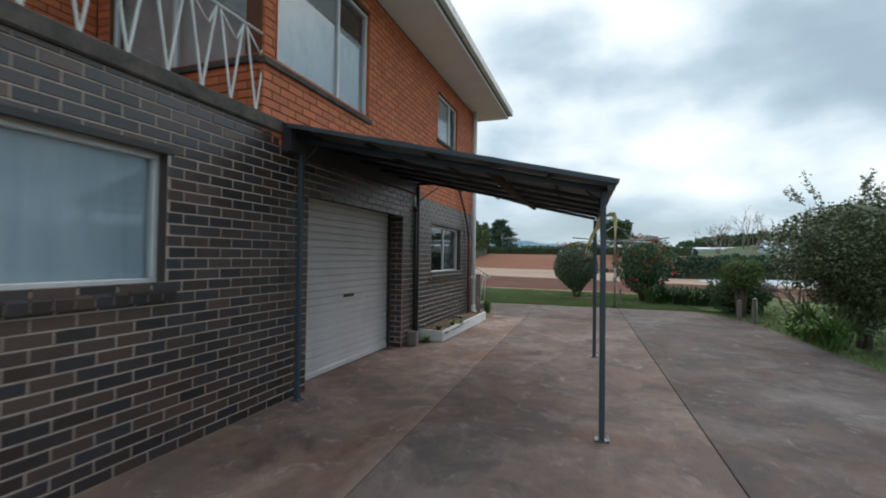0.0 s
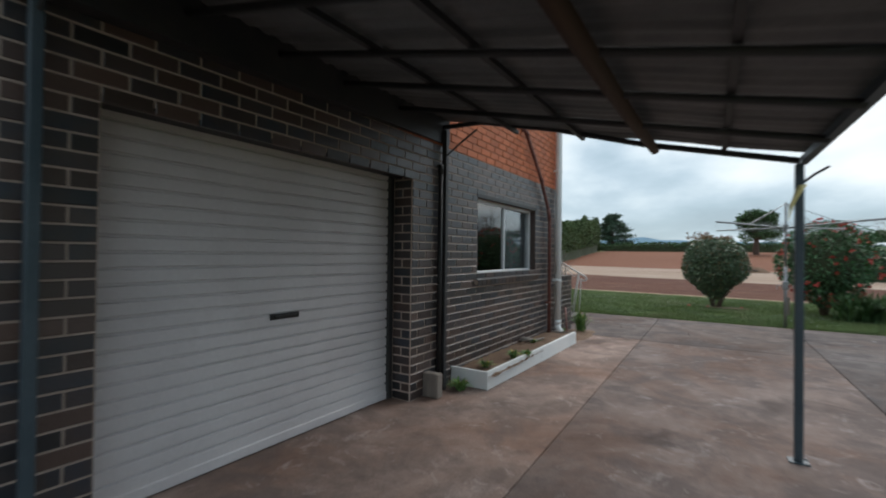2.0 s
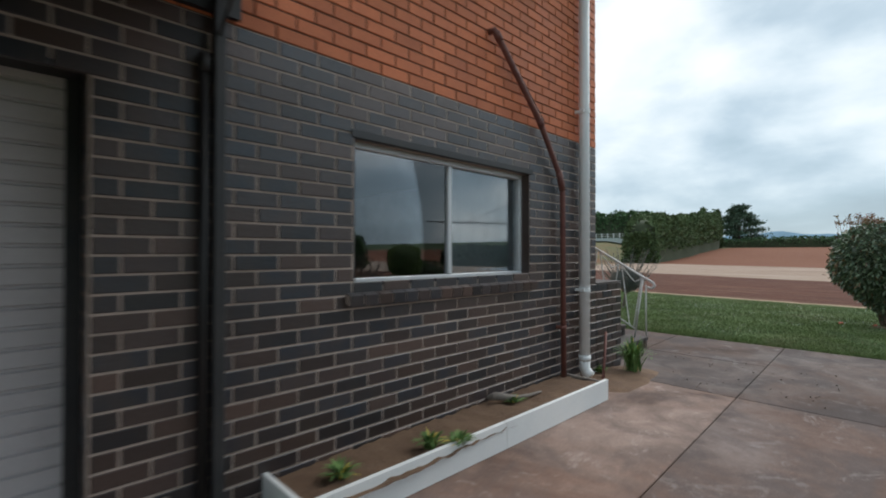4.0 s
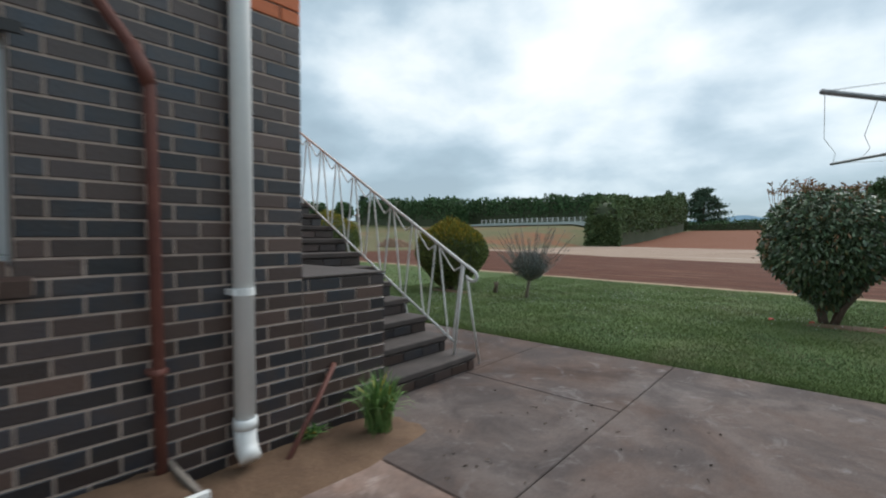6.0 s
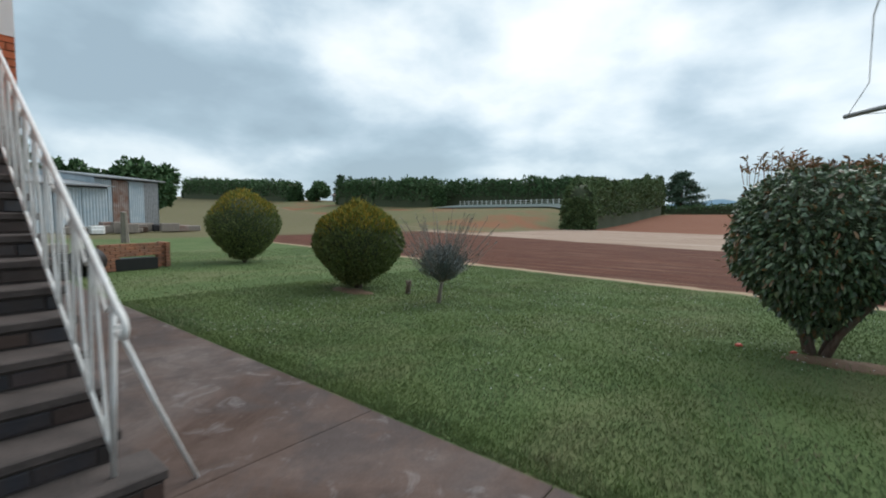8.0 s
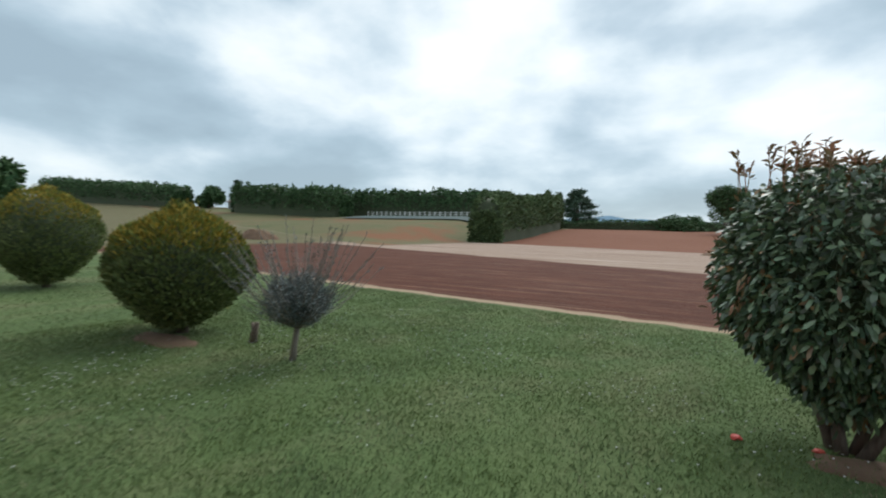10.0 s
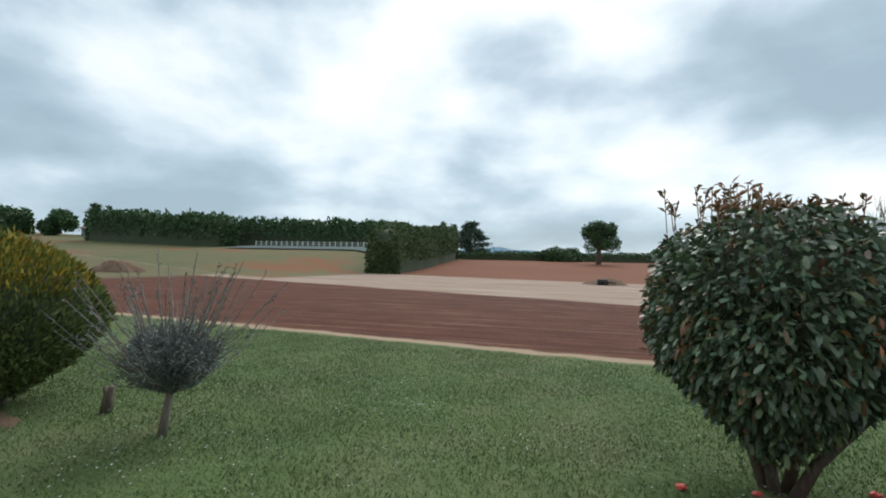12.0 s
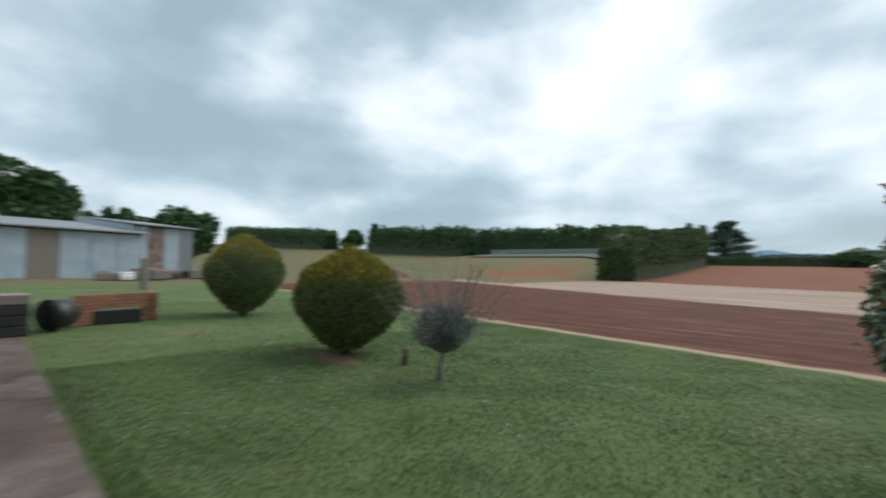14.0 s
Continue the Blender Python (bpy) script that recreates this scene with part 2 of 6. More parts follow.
M_GRASS = leaf_mat("grass_blade", (0.118, 0.178, 0.082), (0.162, 0.212, 0.105), (0.25, 0.225, 0.145), 0.12, 0.7, 0.22, 0.1, patches=(0.150, 0.205, 0.080))
M_DAISY = leaf_mat("white_daisy", (0.62, 0.64, 0.62), (0.7, 0.7, 0.68), None, 0, 0.7, 0.1)
# filler bodies inside crowns: the shade among the leaves is put into this dark colour
M_CORE = mat("crown_shade_fill", (0.042, 0.060, 0.031), (0.070, 0.083, 0.044), 0.95, 8, 40, 0.5)


def glass(name, tint, gloss, mirror=1.5):
    m, t, b = nodes_of(name)
    tr = t.nodes.new("ShaderNodeBsdfTransparent")
    tr.inputs[0].default_value = (*tint, 1)
    gl = t.nodes.new("ShaderNodeBsdfGlossy")
    gl.inputs["Roughness"].default_value = 0.015
    fr = t.nodes.new("ShaderNodeFresnel")
    fr.inputs[0].default_value = 1.5
    f = math_node(t, "ADD", math_node(t, "MULTIPLY", fr.outputs[0], mirror), gloss, True)
    mx = t.nodes.new("ShaderNodeMixShader")
    t.links.new(f, mx.inputs[0])
    t.links.new(tr.outputs[0], mx.inputs[1])
    t.links.new(gl.outputs[0], mx.inputs[2])
    t.links.new(mx.outputs[0], t.nodes["Material Output"].inputs[0])
    return m


M_GLASS = glass("window_glass", (0.80, 0.83, 0.86), 0.05, 1.8)
M_GLASS_NET = glass("net_backed_glass", (0.92, 0.94, 0.95), 0.0, 0.6)


def concrete_mat(name, tint):
    m, t, b = nodes_of(name)
    a = noise_node(t, 0.45, 6, 0.65, distort=0.8)
    s = noise_node(t, 1.5, 6, 0.68, distort=0.6)
    f = noise_node(t, 55, 6, 0.7)
    col = ramp_node(t, a, [(0.32, (0.100, 0.062, 0.047)), (0.44, (0.150, 0.100, 0.080)), (0.56, (0.185, 0.138, 0.118)), (0.70, (0.225, 0.180, 0.160))])
    col = mix_node(t, ramp_node(t, s, [(0.40, (0.8, 0.8, 0.8)), (0.56, (0, 0, 0))]), col, (0.105, 0.082, 0.074))
    col = mix_node(t, ramp_node(t, noise_node(t, 3.2, 6, 0.75, distort=1.2), [(0.56, (0, 0, 0)), (0.72, (0.75, 0.75, 0.75))]), col, (0.29, 0.245, 0.225))
    col = mix_node(t, ramp_node(t, noise_node(t, 0.8, 4, 0.55, distort=0.5), [(0.61, (0, 0, 0)), (0.69, (0.7, 0.7, 0.7))]), col, (0.058, 0.043, 0.038))
    mott = math_node(t, "ADD", math_node(t, "MULTIPLY", math_node(t, "SUBTRACT", noise_node(t, 5.5, 7, 0.72, distort=1.0), 0.5), 1.9), 1.0)
    streak = math_node(t, "ADD", math_node(t, "MULTIPLY", math_node(t, "SUBTRACT", noise_node(t, 1.6, 6, 0.7, (2.2, 0.6, 1.0), 0.7), 0.5), 1.3), 1.0)
    f = math_node(t, "MULTIPLY", f, math_node(t, "MULTIPLY", mott, streak))
    col = mix_node(t, 1.0, col, tint, "MULTIPLY")
    r = t.nodes.new("ShaderNodeObjectInfo").outputs["Random"]
    v = math_node(t, "MULTIPLY", math_node(t, "ADD", math_node(t, "MULTIPLY", f, 0.6), 0.7), math_node(t, "ADD", math_node(t, "MULTIPLY", r, 0.16), 0.92))
    comb = t.nodes.new("ShaderNodeCombineColor")
    for i in range(3):
        t.links.new(v, comb.inputs[i])
    t.links.new(mix_node(t, 1.0, col, comb.outputs[0], "MULTIPLY"), b.inputs["Base Color"])
    b.inputs["Roughness"].default_value, b.inputs["Specular IOR Level"].default_value = 0.9, 0.12
    bump_node(t, b, f, 0.4, 0.006)
    return m


M_CONCRETE = concrete_mat("stained_concrete", (1.14, 1.18, 1.24))
M_CONCRETE_OLD = concrete_mat("old_grey_concrete", (0.78, 0.88, 0.98))
# browner slabs by the wall, their tint also raised to make up for weak light
M_CONCRETE_BROWN_LIT = concrete_mat("brown_lit_concrete", (1.55, 1.50, 1.48))
# copy for the slabs past the house, tinted down in place of dimmer light
M_CONCRETE_DIMMED = concrete_mat("dimmed_path_concrete", (0.78, 0.84, 0.90))


def ground_mat():
    """Lawn, ploughed red soil, a pale stubble strip and far fields, parted along the field edges."""
    m, t, b = nodes_of("lawn_and_fields")
    g = t.nodes.new("ShaderNodeNewGeometry")
    sep = t.nodes.new("ShaderNodeSeparateXYZ")
    t.links.new(g.outputs["Position"], sep.inputs[0])
    X, Y = sep.outputs[0], sep.outputs[1]

    def past(y0, slope, x0, wob, soft, scale):
        line = math_node(t, "SUBTRACT", Y, math_node(t, "MULTIPLY", math_node(t, "SUBTRACT", X, x0), slope))
        line = math_node(t, "ADD", line, math_node(t, "MULTIPLY", math_node(t, "SUBTRACT", noise_node(t, scale, 4, 0.6), 0.5), wob))
        return math_node(t, "DIVIDE", math_node(t, "SUBTRACT", line, y0), soft, True)

    def after(axis, v, soft, sign=1):
        return math_node(t, "DIVIDE", math_node(t, "MULTIPLY", math_node(t, "SUBTRACT", axis, v), sign), soft, True)

    n1 = noise_node(t, 0.5, 5, 0.6, distort=0.4)
    n2 = noise_node(t, 7, 5, 0.65)
    n3 = noise_node(t, 0.06, 4, 0.6)
    lawn = ramp_node(t, n1, [(0.30, (0.072, 0.112, 0.042)), (0.5, (0.098, 0.148, 0.055)), (0.68, (0.130, 0.160, 0.070))])
    lawn = mix_node(t, math_node(t, "MULTIPLY", n2, 0.45), lawn, (0.060, 0.090, 0.034))
    lawn = mix_node(t, ramp_node(t, noise_node(t, 0.55, 6, 0.7, (1.0, 0.45, 1.0), 0.6), [(0.50, (0, 0, 0)), (0.64, (0.5, 0.5, 0.5))]), lawn, (0.17, 0.165, 0.09))
    rows = noise_node(t, 0.35, 5, 0.7, (0.25, 5.0, 1.0))
    soil = mix_node(t, ramp_node(t, rows, [(0.36, (0, 0, 0)), (0.66, (1, 1, 1))]), (0.075, 0.027, 0.016), (0.125, 0.048, 0.029))
    soil = mix_node(t, ramp_node(t, noise_node(t, 0.7, 7, 0.75, (0.22, 5, 1)), [(0.54, (0, 0, 0)), (0.72, (0.75, 0.75, 0.75))]), soil, (0.30, 0.185, 0.13))
    soil = mix_node(t, ramp_node(t, noise_node(t, 1.6, 6, 0.8, (0.9, 4.5, 1)), [(0.60, (0, 0, 0)), (0.70, (0.7, 0.7, 0.7))]), soil, (0.30, 0.20, 0.15))
    soil = mix_node(t, ramp_node(t, noise_node(t, 0.9, 4, 0.6), [(0.35, (0.45, 0.45, 0.45)), (0.6, (0, 0, 0))]), soil, (0.060, 0.021, 0.013))
    pale = ramp_node(t, noise_node(t, 0.35, 7, 0.75, (0.22, 3.5, 1)), [(0.36, (0.20, 0.125, 0.085)), (0.48, (0.30, 0.215, 0.165)), (0.64, (0.41, 0.33, 0.27))])
    red = mix_node(t, n3, (0.150, 0.056, 0.030), (0.21, 0.092, 0.055))
    mound = ramp_node(t, noise_node(t, 0.05, 5, 0.65, distort=0.5), [(0.35, (0.095, 0.112, 0.048)), (0.52, (0.135, 0.122, 0.062)), (0.62, (0.20, 0.095, 0.050))])
    col = lawn
    # a dry edge along the lawn, then the soil
    col = mix_node(t, past(24.7, -0.117, -0.4, 0.5, 0.12, 1.2), col, (0.34, 0.25, 0.17))
    col = mix_node(t, past(25.05, -0.117, -0.4, 0.5, 0.15, 1.2), col, soil)
    col = mix_node(t, past(37.7, -0.376, 0.5, 1.0, 0.5, 0.3), col, pale)
    far_r = mix_node(t, past(64.6, -0.25, 3.9, 2.0, 0.8, 0.2), pale, red)
    far_l = mix_node(t, past(40.6, -0.376, 0.5, 2.0, 1.0, 0.2), pale, mound)
    far = mix_node(t, after(X, -25.0, 3.0, -1), far_r, far_l)
    col = mix_node(t, past(37.9, -0.376, 0.5, 1.0, 0.5, 0.3), col, far)
    col = mix_node(t, math_node(t, "MULTIPLY", after(Y, 150.0, 30.0), 1.0), col, (0.055, 0.085, 0.040))
    west = math_node(t, "MULTIPLY", after(X, -33.0, 3.0, -1), math_node(t, "SUBTRACT", 1.0, past(40.6, -0.376, 0.5, 2.0, 1.0, 0.2)))
    col = mix_node(t, west, col, mix_node(t, n1, (0.10, 0.115, 0.045), (0.17, 0.13, 0.085)))
    t.links.new(col, b.inputs["Base Color"])
    b.inputs["Roughness"].default_value, b.inputs["Specular IOR Level"].default_value = 0.95, 0.15
    bump_node(t, b, math_node(t, "ADD", rows, n2), 0.8, 0.06)
    return m


M_GROUND = ground_mat()


# ---- mesh helpers ----
class Mesh:
    """Collects boxes, tubes and plates into one mesh."""

    def __init__(self):
        self.v, self.f = [], []

    def add(self, verts, faces):
        k = len(self.v)
        self.v += [tuple(p) for p in verts]
        self.f += [tuple(i + k for i in f) for f in faces]
        return self

    def box(self, x0, x1, y0, y1, z0, z1, c=0.0):
        """A box; c chamfers all its edges."""
        if c <= 0:
            vs = [(x, y, z) for x in (x0, x1) for y in (y0, y1) for z in (z0, z1)]
            return self.add(vs, [(0, 1, 3, 2), (4, 6, 7, 5), (0, 4, 5, 1), (2, 3, 7, 6), (0, 2, 6, 4), (1, 5, 7, 3)])
        bm = bmesh.new()
        bmesh.ops.create_cube(bm, size=1, matrix=Matrix.Translation(((x0 + x1) / 2, (y0 + y1) / 2, (z0 + z1) / 2)) @ Matrix.Diagonal((x1 - x0, y1 - y0, z1 - z0, 1)))
        bmesh.ops.bevel(bm, geom=bm.edges[:], offset=c, segments=1, affect="EDGES")
        return self.take(bm)

    def take(self, bm):
        bm.verts.index_update()
        self.add([v.co for v in bm.verts], [[v.index for v in f.verts] for f in bm.faces])
        bm.free()
        return self

    def tube(self, pts, r, seg=8, cap=True):
        """A round bar through points; r is a number or one radius a point."""
        pts = [Vector(p) for p in pts]
        rs = r if isinstance(r, (list, tuple)) else [r] * len(pts)
        rings, up = [], None
        for i, p in enumerate(pts):
            d = (pts[min(i + 1, len(pts) - 1)] - pts[max(i - 1, 0)]).normalized()
            if up is None:
                up = d.orthogonal().normalized()
            up = (up - d * up.dot(d)).normalized()
            side = d.cross(up)
            rings.append([p + (up * math.cos(2 * math.pi * k / seg) + side * math.sin(2 * math.pi * k / seg)) * rs[i] for k in range(seg)])
        vs = [q for ring in rings for q in ring]
        fs = [(i * seg + k, i * seg + (k + 1) % seg, (i + 1) * seg + (k + 1) % seg, (i + 1) * seg + k) for i in range(len(pts) - 1) for k in range(seg)]
        if cap:
            fs += [tuple(range(seg))[::-1], tuple(range((len(pts) - 1) * seg, len(pts) * seg))]
        return self.add(vs, fs)

    def strip(self, pts, width, thick=0.002):
        """A flat ribbon along points, width across the given vectors."""
        vs, fs = [], []
        for p, w in zip(pts, width):
            p, w = Vector(p), Vector(w)
            vs += [p - w, p + w, p + w + Vector((0, thick, 0)), p - w + Vector((0, thick, 0))]
        n = len(pts)
        for i in range(n - 1):
            a, b = 4 * i, 4 * i + 4
            fs += [(a + k, a + (k + 1) % 4, b + (k + 1) % 4, b + k) for k in range(4)]
        fs += [(0, 3, 2, 1), (4 * n - 4, 4 * n - 3, 4 * n - 2, 4 * n - 1)]
        return self.add(vs, fs)

    def data(self, name, material, smooth=False):
        me = bpy.data.meshes.new(name)
        me.from_pydata(self.v, [], self.f)
        me.materials.append(material)
        if smooth:
            me.polygons.foreach_set("use_smooth", [True] * len(me.polygons))
        me.update()
        return me


def thing(name, label, category, group="", at=(0, 0, 0), kind=""):
    ob = new(name)
    ob.location = at
    return tagged(ob, label, category, group, kind)


def part(name, mesh, material, parent=None, label="", smooth=False):
    ob = new(name, mesh.data(name, material, smooth))
    if parent:
        ob.parent = parent
        ob.matrix_parent_inverse = Matrix.Translation(parent.matrix_basis.translation).inverted() if parent.parent is None else Matrix.Identity(4)
    return tagged(ob, label) if label else ob


def setting(name, mesh, material, label, category, smooth=False):
    return tagged(part(name, mesh, material, None, "", smooth), label, category, "", "structure")


def quick_mesh(name, verts, tris, material):
    """A large triangle mesh from arrays."""
    me = bpy.data.meshes.new(name)
    n, k = len(verts), len(tris)
    me.vertices.add(n)
    me.vertices.foreach_set("co", np.asarray(verts, dtype=np.float32).ravel())
    me.loops.add(3 * k)
    me.loops.foreach_set("vertex_index", np.asarray(tris, dtype=np.int32).ravel())
    me.polygons.add(k)
    me.polygons.foreach_set("loop_start", np.arange(0, 3 * k, 3, dtype=np.int32))
    me.update(calc_edges=True)
    me.materials.append(material)
    return me


def round_leaves(rng, pts, ways, length, width, fold=0.2, droop=0.2):
    """Broad leaves with a rounded outline, six corners each."""
    n = len(pts)
    ways = ways / (np.linalg.norm(ways, axis=1, keepdims=True) + 1e-9)
    side = np.cross(ways, rng.normal(size=(n, 3)))
    side /= np.linalg.norm(side, axis=1, keepdims=True) + 1e-9
    nor = np.cross(side, ways)
    ln = (length * rng.uniform(0.7, 1.25, n))[:, None]
    wd = (width * rng.uniform(0.8, 1.2, n))[:, None]
    down = np.array([0, 0, 1.0]) * ln * droop
    a, b = pts + ways * ln * 0.35 - down * 0.15, pts + ways * ln * 0.75 - down * 0.6
    v = np.stack([pts, a - side * wd * 0.42 + nor * wd * fold, b - side * wd * 0.46 + nor * wd * fold, pts + ways * ln - down,
                  b + side * wd * 0.46 + nor * wd * fold, a + side * wd * 0.42 + nor * wd * fold], 1).reshape(-1, 3)
    k = (np.arange(n) * 6)[:, None]
    return v, np.concatenate([k + [0, 1, 5], k + [1, 2, 5], k + [2, 4, 5], k + [2, 3, 4]])


def leaves(rng, pts, ways, length, width, fold=0.25, droop=0.0):
    """Folded four-cornered leaves at points, growing along ways: vertices and triangles."""
    n = len(pts)
    ways = ways / (np.linalg.norm(ways, axis=1, keepdims=True) + 1e-9)
    side = np.cross(ways, rng.normal(size=(n, 3)))
    side /= np.linalg.norm(side, axis=1, keepdims=True) + 1e-9
    nor = np.cross(side, ways)
    ln = (length * rng.uniform(0.7, 1.25, n))[:, None]
    wd = (width * rng.uniform(0.75, 1.2, n))[:, None]
    mid = pts + ways * ln * 0.5
    tip = pts + ways * ln - np.array([0, 0, 1.0]) * ln * droop
    v = np.stack([pts, mid - side * wd * 0.5 + nor * wd * fold, tip, mid + side * wd * 0.5 + nor * wd * fold], 1).reshape(-1, 3)
    k = (np.arange(n) * 4)[:, None]
    t = np.concatenate([k + [0, 1, 2], k + [0, 2, 3]])
    return v, t


def joined(name, vt, material, parent=None, label="", kind=""):
    vs, ts, k = [], [], 0
    for v, t in vt:
        vs.append(v)
        ts.append(t + k)
        k += len(v)
    ob = new(name, quick_mesh(name, np.concatenate(vs), np.concatenate(ts), material))
    if parent:
        ob.parent = parent
        ob.matrix_parent_inverse = Matrix.Translation(parent.matrix_basis.translation).inverted()
    return tagged(ob, label, "", "", kind)


def smooth01(a):
    a = np.clip(a, 0, 1)
    return a * a * (3 - 2 * a)


# ---- ground ----
def height(x, y):
    """The lie of the land: level by the house, a shallow dip at the soil, rising beyond."""
    x, y = np.asarray(x, float), np.asarray(y, float)
    z = -0.015 - 0.125 * smooth01((y - 17) / 8)
    z = z + 2.9 * smooth01((y - 66) / 80)
    left = smooth01((-27 - x) / 14)
    z = z + left * (2.3 * smooth01((y - 49) / 30) + 0.9 * smooth01((y - 80) / 30)) + 0.035 * np.maximum(0, -x - 85) * smooth01((y - 60) / 50)
    z = z + 9.0 * smooth01((y - 180) / 150) * smooth01((x - 20) / 90)
    return z


def spaced(lo, hi, fine_lo, fine_hi, step, grow):
    out = list(np.arange(fine_lo, fine_hi + 1e-6, step))
    s, v = step, fine_hi
    while v < hi:
        s *= grow
        v = min(hi, v + s)
        out.append(v)
    s, v = step, fine_lo
    while v > lo:
        s *= grow
        v = max(lo, v - s)
        out.insert(0, v)
    return np.array(out)


gx, gy = spaced(-2500, 2500, -16, 8, 0.6, 1.13), spaced(-1500, 3000, 15.9, 46, 0.6, 1.13)
GX, GY = np.meshgrid(gx, gy)
GZ = height(GX, GY)
rg = np.random.default_rng(3)
lump = rg.normal(size=GX.shape) * 0.003 * (GY > 16.4)
GZ = GZ + lump - 0.05 * ((GY < 15.9) & (GX < 4.0))
gv = np.stack([GX, GY, GZ], -1).reshape(-1, 3)
ny, nx = GX.shape
gi = (np.arange(ny - 1)[:, None] * nx + np.arange(nx - 1)[None, :]).ravel()
gt = np.concatenate([np.stack([gi, gi + 1, gi + nx + 1], 1), np.stack([gi, gi + nx + 1, gi + nx], 1)])
ground = new("ground", quick_mesh("ground", gv, gt, M_GROUND))
ground.data.polygons.foreach_set("use_smooth", [True] * len(ground.data.polygons))
tagged(ground, "mown lawn, red ploughed soil and far fields", "ground", "", "structure")

# concrete yard: slabs with open joints
W_FACE = -2.74
yard = setting("pavement", Mesh().box(-13.0, 4.0, -9.0, 15.9, -0.14, -0.06), M_DIRT, "stained grey-brown concrete yard with straight joints", "pavement")
J = 0.004
for xa, xb, ys in ((-13.0, -2.74, (12.8, 14.47, 15.97)), (-3.0, -1.30, (-9, -3, 12.85)), (-2.74, -1.30, (12.85, 14.47, 15.97)), (-1.30, 1.12, (-9, -2.5, 12.85, 15.97)), (1.12, 4.05, (-9, -1.0, 13.0))):
    for ya, yb in zip(ys, ys[1:]):
        part("slab", Mesh().box(xa + J, xb - J, ya + J, yb - J, -0.10, 0.0, 0.006), M_CONCRETE_OLD if xa > 1 else (M_CONCRETE_DIMMED if ya > 12 else (M_CONCRETE_BROWN_LIT if xa == -3.0 else M_CONCRETE)), yard)
for xa, xb in ((1.12, 3.3),):
    part("slab", Mesh().box(xa + J, xb - J, 13.0 + J, 15.97, -0.10, 0.0, 0.006), M_CONCRETE_OLD, yard)
part("slab", Mesh().box(-3.06, W_FACE - 0.003, 5.60, 8.14, -0.10, -0.002, 0.004), M_CONCRETE_BROWN_LIT, yard)
corner = Mesh()
corner.add([(3.3 + J, 13.006, -0.1), (4.04, 13.006, -0.1), (3.9, 14.3, -0.1), (3.3 + J, 15.97, -0.1), (3.3 + J, 13.006, 0), (4.04, 13.006, 0), (3.9, 14.3, 0), (3.3 + J, 15.97, 0)],
           [(4, 5, 6, 7), (0, 3, 2, 1), (0, 1, 5, 4), (1, 2, 6, 5), (2, 3, 7, 6), (3, 0, 4, 7)])
part("slab", corner, M_CONCRETE_OLD, yard)


# ---- house ----
W = -2.74          # outer face of the long brick wall
CO = 0.0862        # one brick course
BL = 0.24          # one brick with its joint
LINE = 30 * CO     # where dark brick meets orange brick
PARAPET = 31.5 * CO
END = 12.67        # the corner of the house by the downpipe
EAVE = 5.20


def holed(mesh, axis, p0, p1, a0, a1, z0, z1, holes):
    """A wall slab between p0 and p1 across, a0 to a1 along, with square openings through it."""
    cuts_a = sorted({a0, a1, *[min(max(h[0], a0), a1) for h in holes], *[min(max(h[1], a0), a1) for h in holes]})
    cuts_z = sorted({z0, z1, *[min(max(h[2], z0), z1) for h in holes], *[min(max(h[3], z0), z1) for h in holes]})
    for a, b in zip(cuts_a, cuts_a[1:]):
        for c, d in zip(cuts_z, cuts_z[1:]):
            if b - a < 1e-5 or d - c < 1e-5:
                continue
            m, n = (a + b) / 2, (c + d) / 2
            if any(h[0] < m < h[1] and h[2] < n < h[3] for h in holes):
                continue
            if axis == "x":
                mesh.box(p0, p1, a, b, c, d)
            else:
                mesh.box(a, b, p0, p1, c, d)
    return mesh


def brick_cells(a0, a1, z0, z1, holes, first=0.0):
    """Running bond between a0 and a1: the cells of single bricks, cut at the openings."""
    out, row = [], 0
    nrow = int(round((z1 - z0) / CO))
    for row in range(nrow):
        za, zb = z0 + row * CO, z0 + (row + 1) * CO
        a = a0 - (BL / 2 if row % 2 else 0) - first
        while a < a1:
            spans = [(max(a, a0), min(a + BL, a1))]
            for h in holes:
                if h[2] < (za + zb) / 2 < h[3]:
                    nxt = []
                    for s, e in spans:
                        if e <= h[0] or s >= h[1]:
                            nxt.append((s, e))
                        else:
                            if s < h[0]:
                                nxt.append((s, h[0]))
                            if e > h[1]:
                                nxt.append((h[1], e))
                    spans = nxt
            out += [(s, e, za, zb) for s, e in spans if e - s > 0.03]
            a += BL
    return out


def brick_block(l, h, d, c=0.004):
    """A brick, its face towards +x at x = 0, centred on y and z, with a worn rim."""
    y, z = l / 2, h / 2
    vs = [(-d, s * y, u * z) for s, u in ((-1, -1), (1, -1), (1, 1), (-1, 1))]
    vs += [(-c, s * y, u * z) for s, u in ((-1, -1), (1, -1), (1, 1), (-1, 1))]
    vs += [(0, s * (y - c), u * (z - c)) for s, u in ((-1, -1), (1, -1), (1, 1), (-1, 1))]
    fs = [(8, 9, 10, 11)] + [(a + k, a + (k + 1) % 4, a + 4 + (k + 1) % 4, a + 4 + k) for a in (0, 4) for k in range(4)]
    return vs, fs


BRICK_DATA = {}


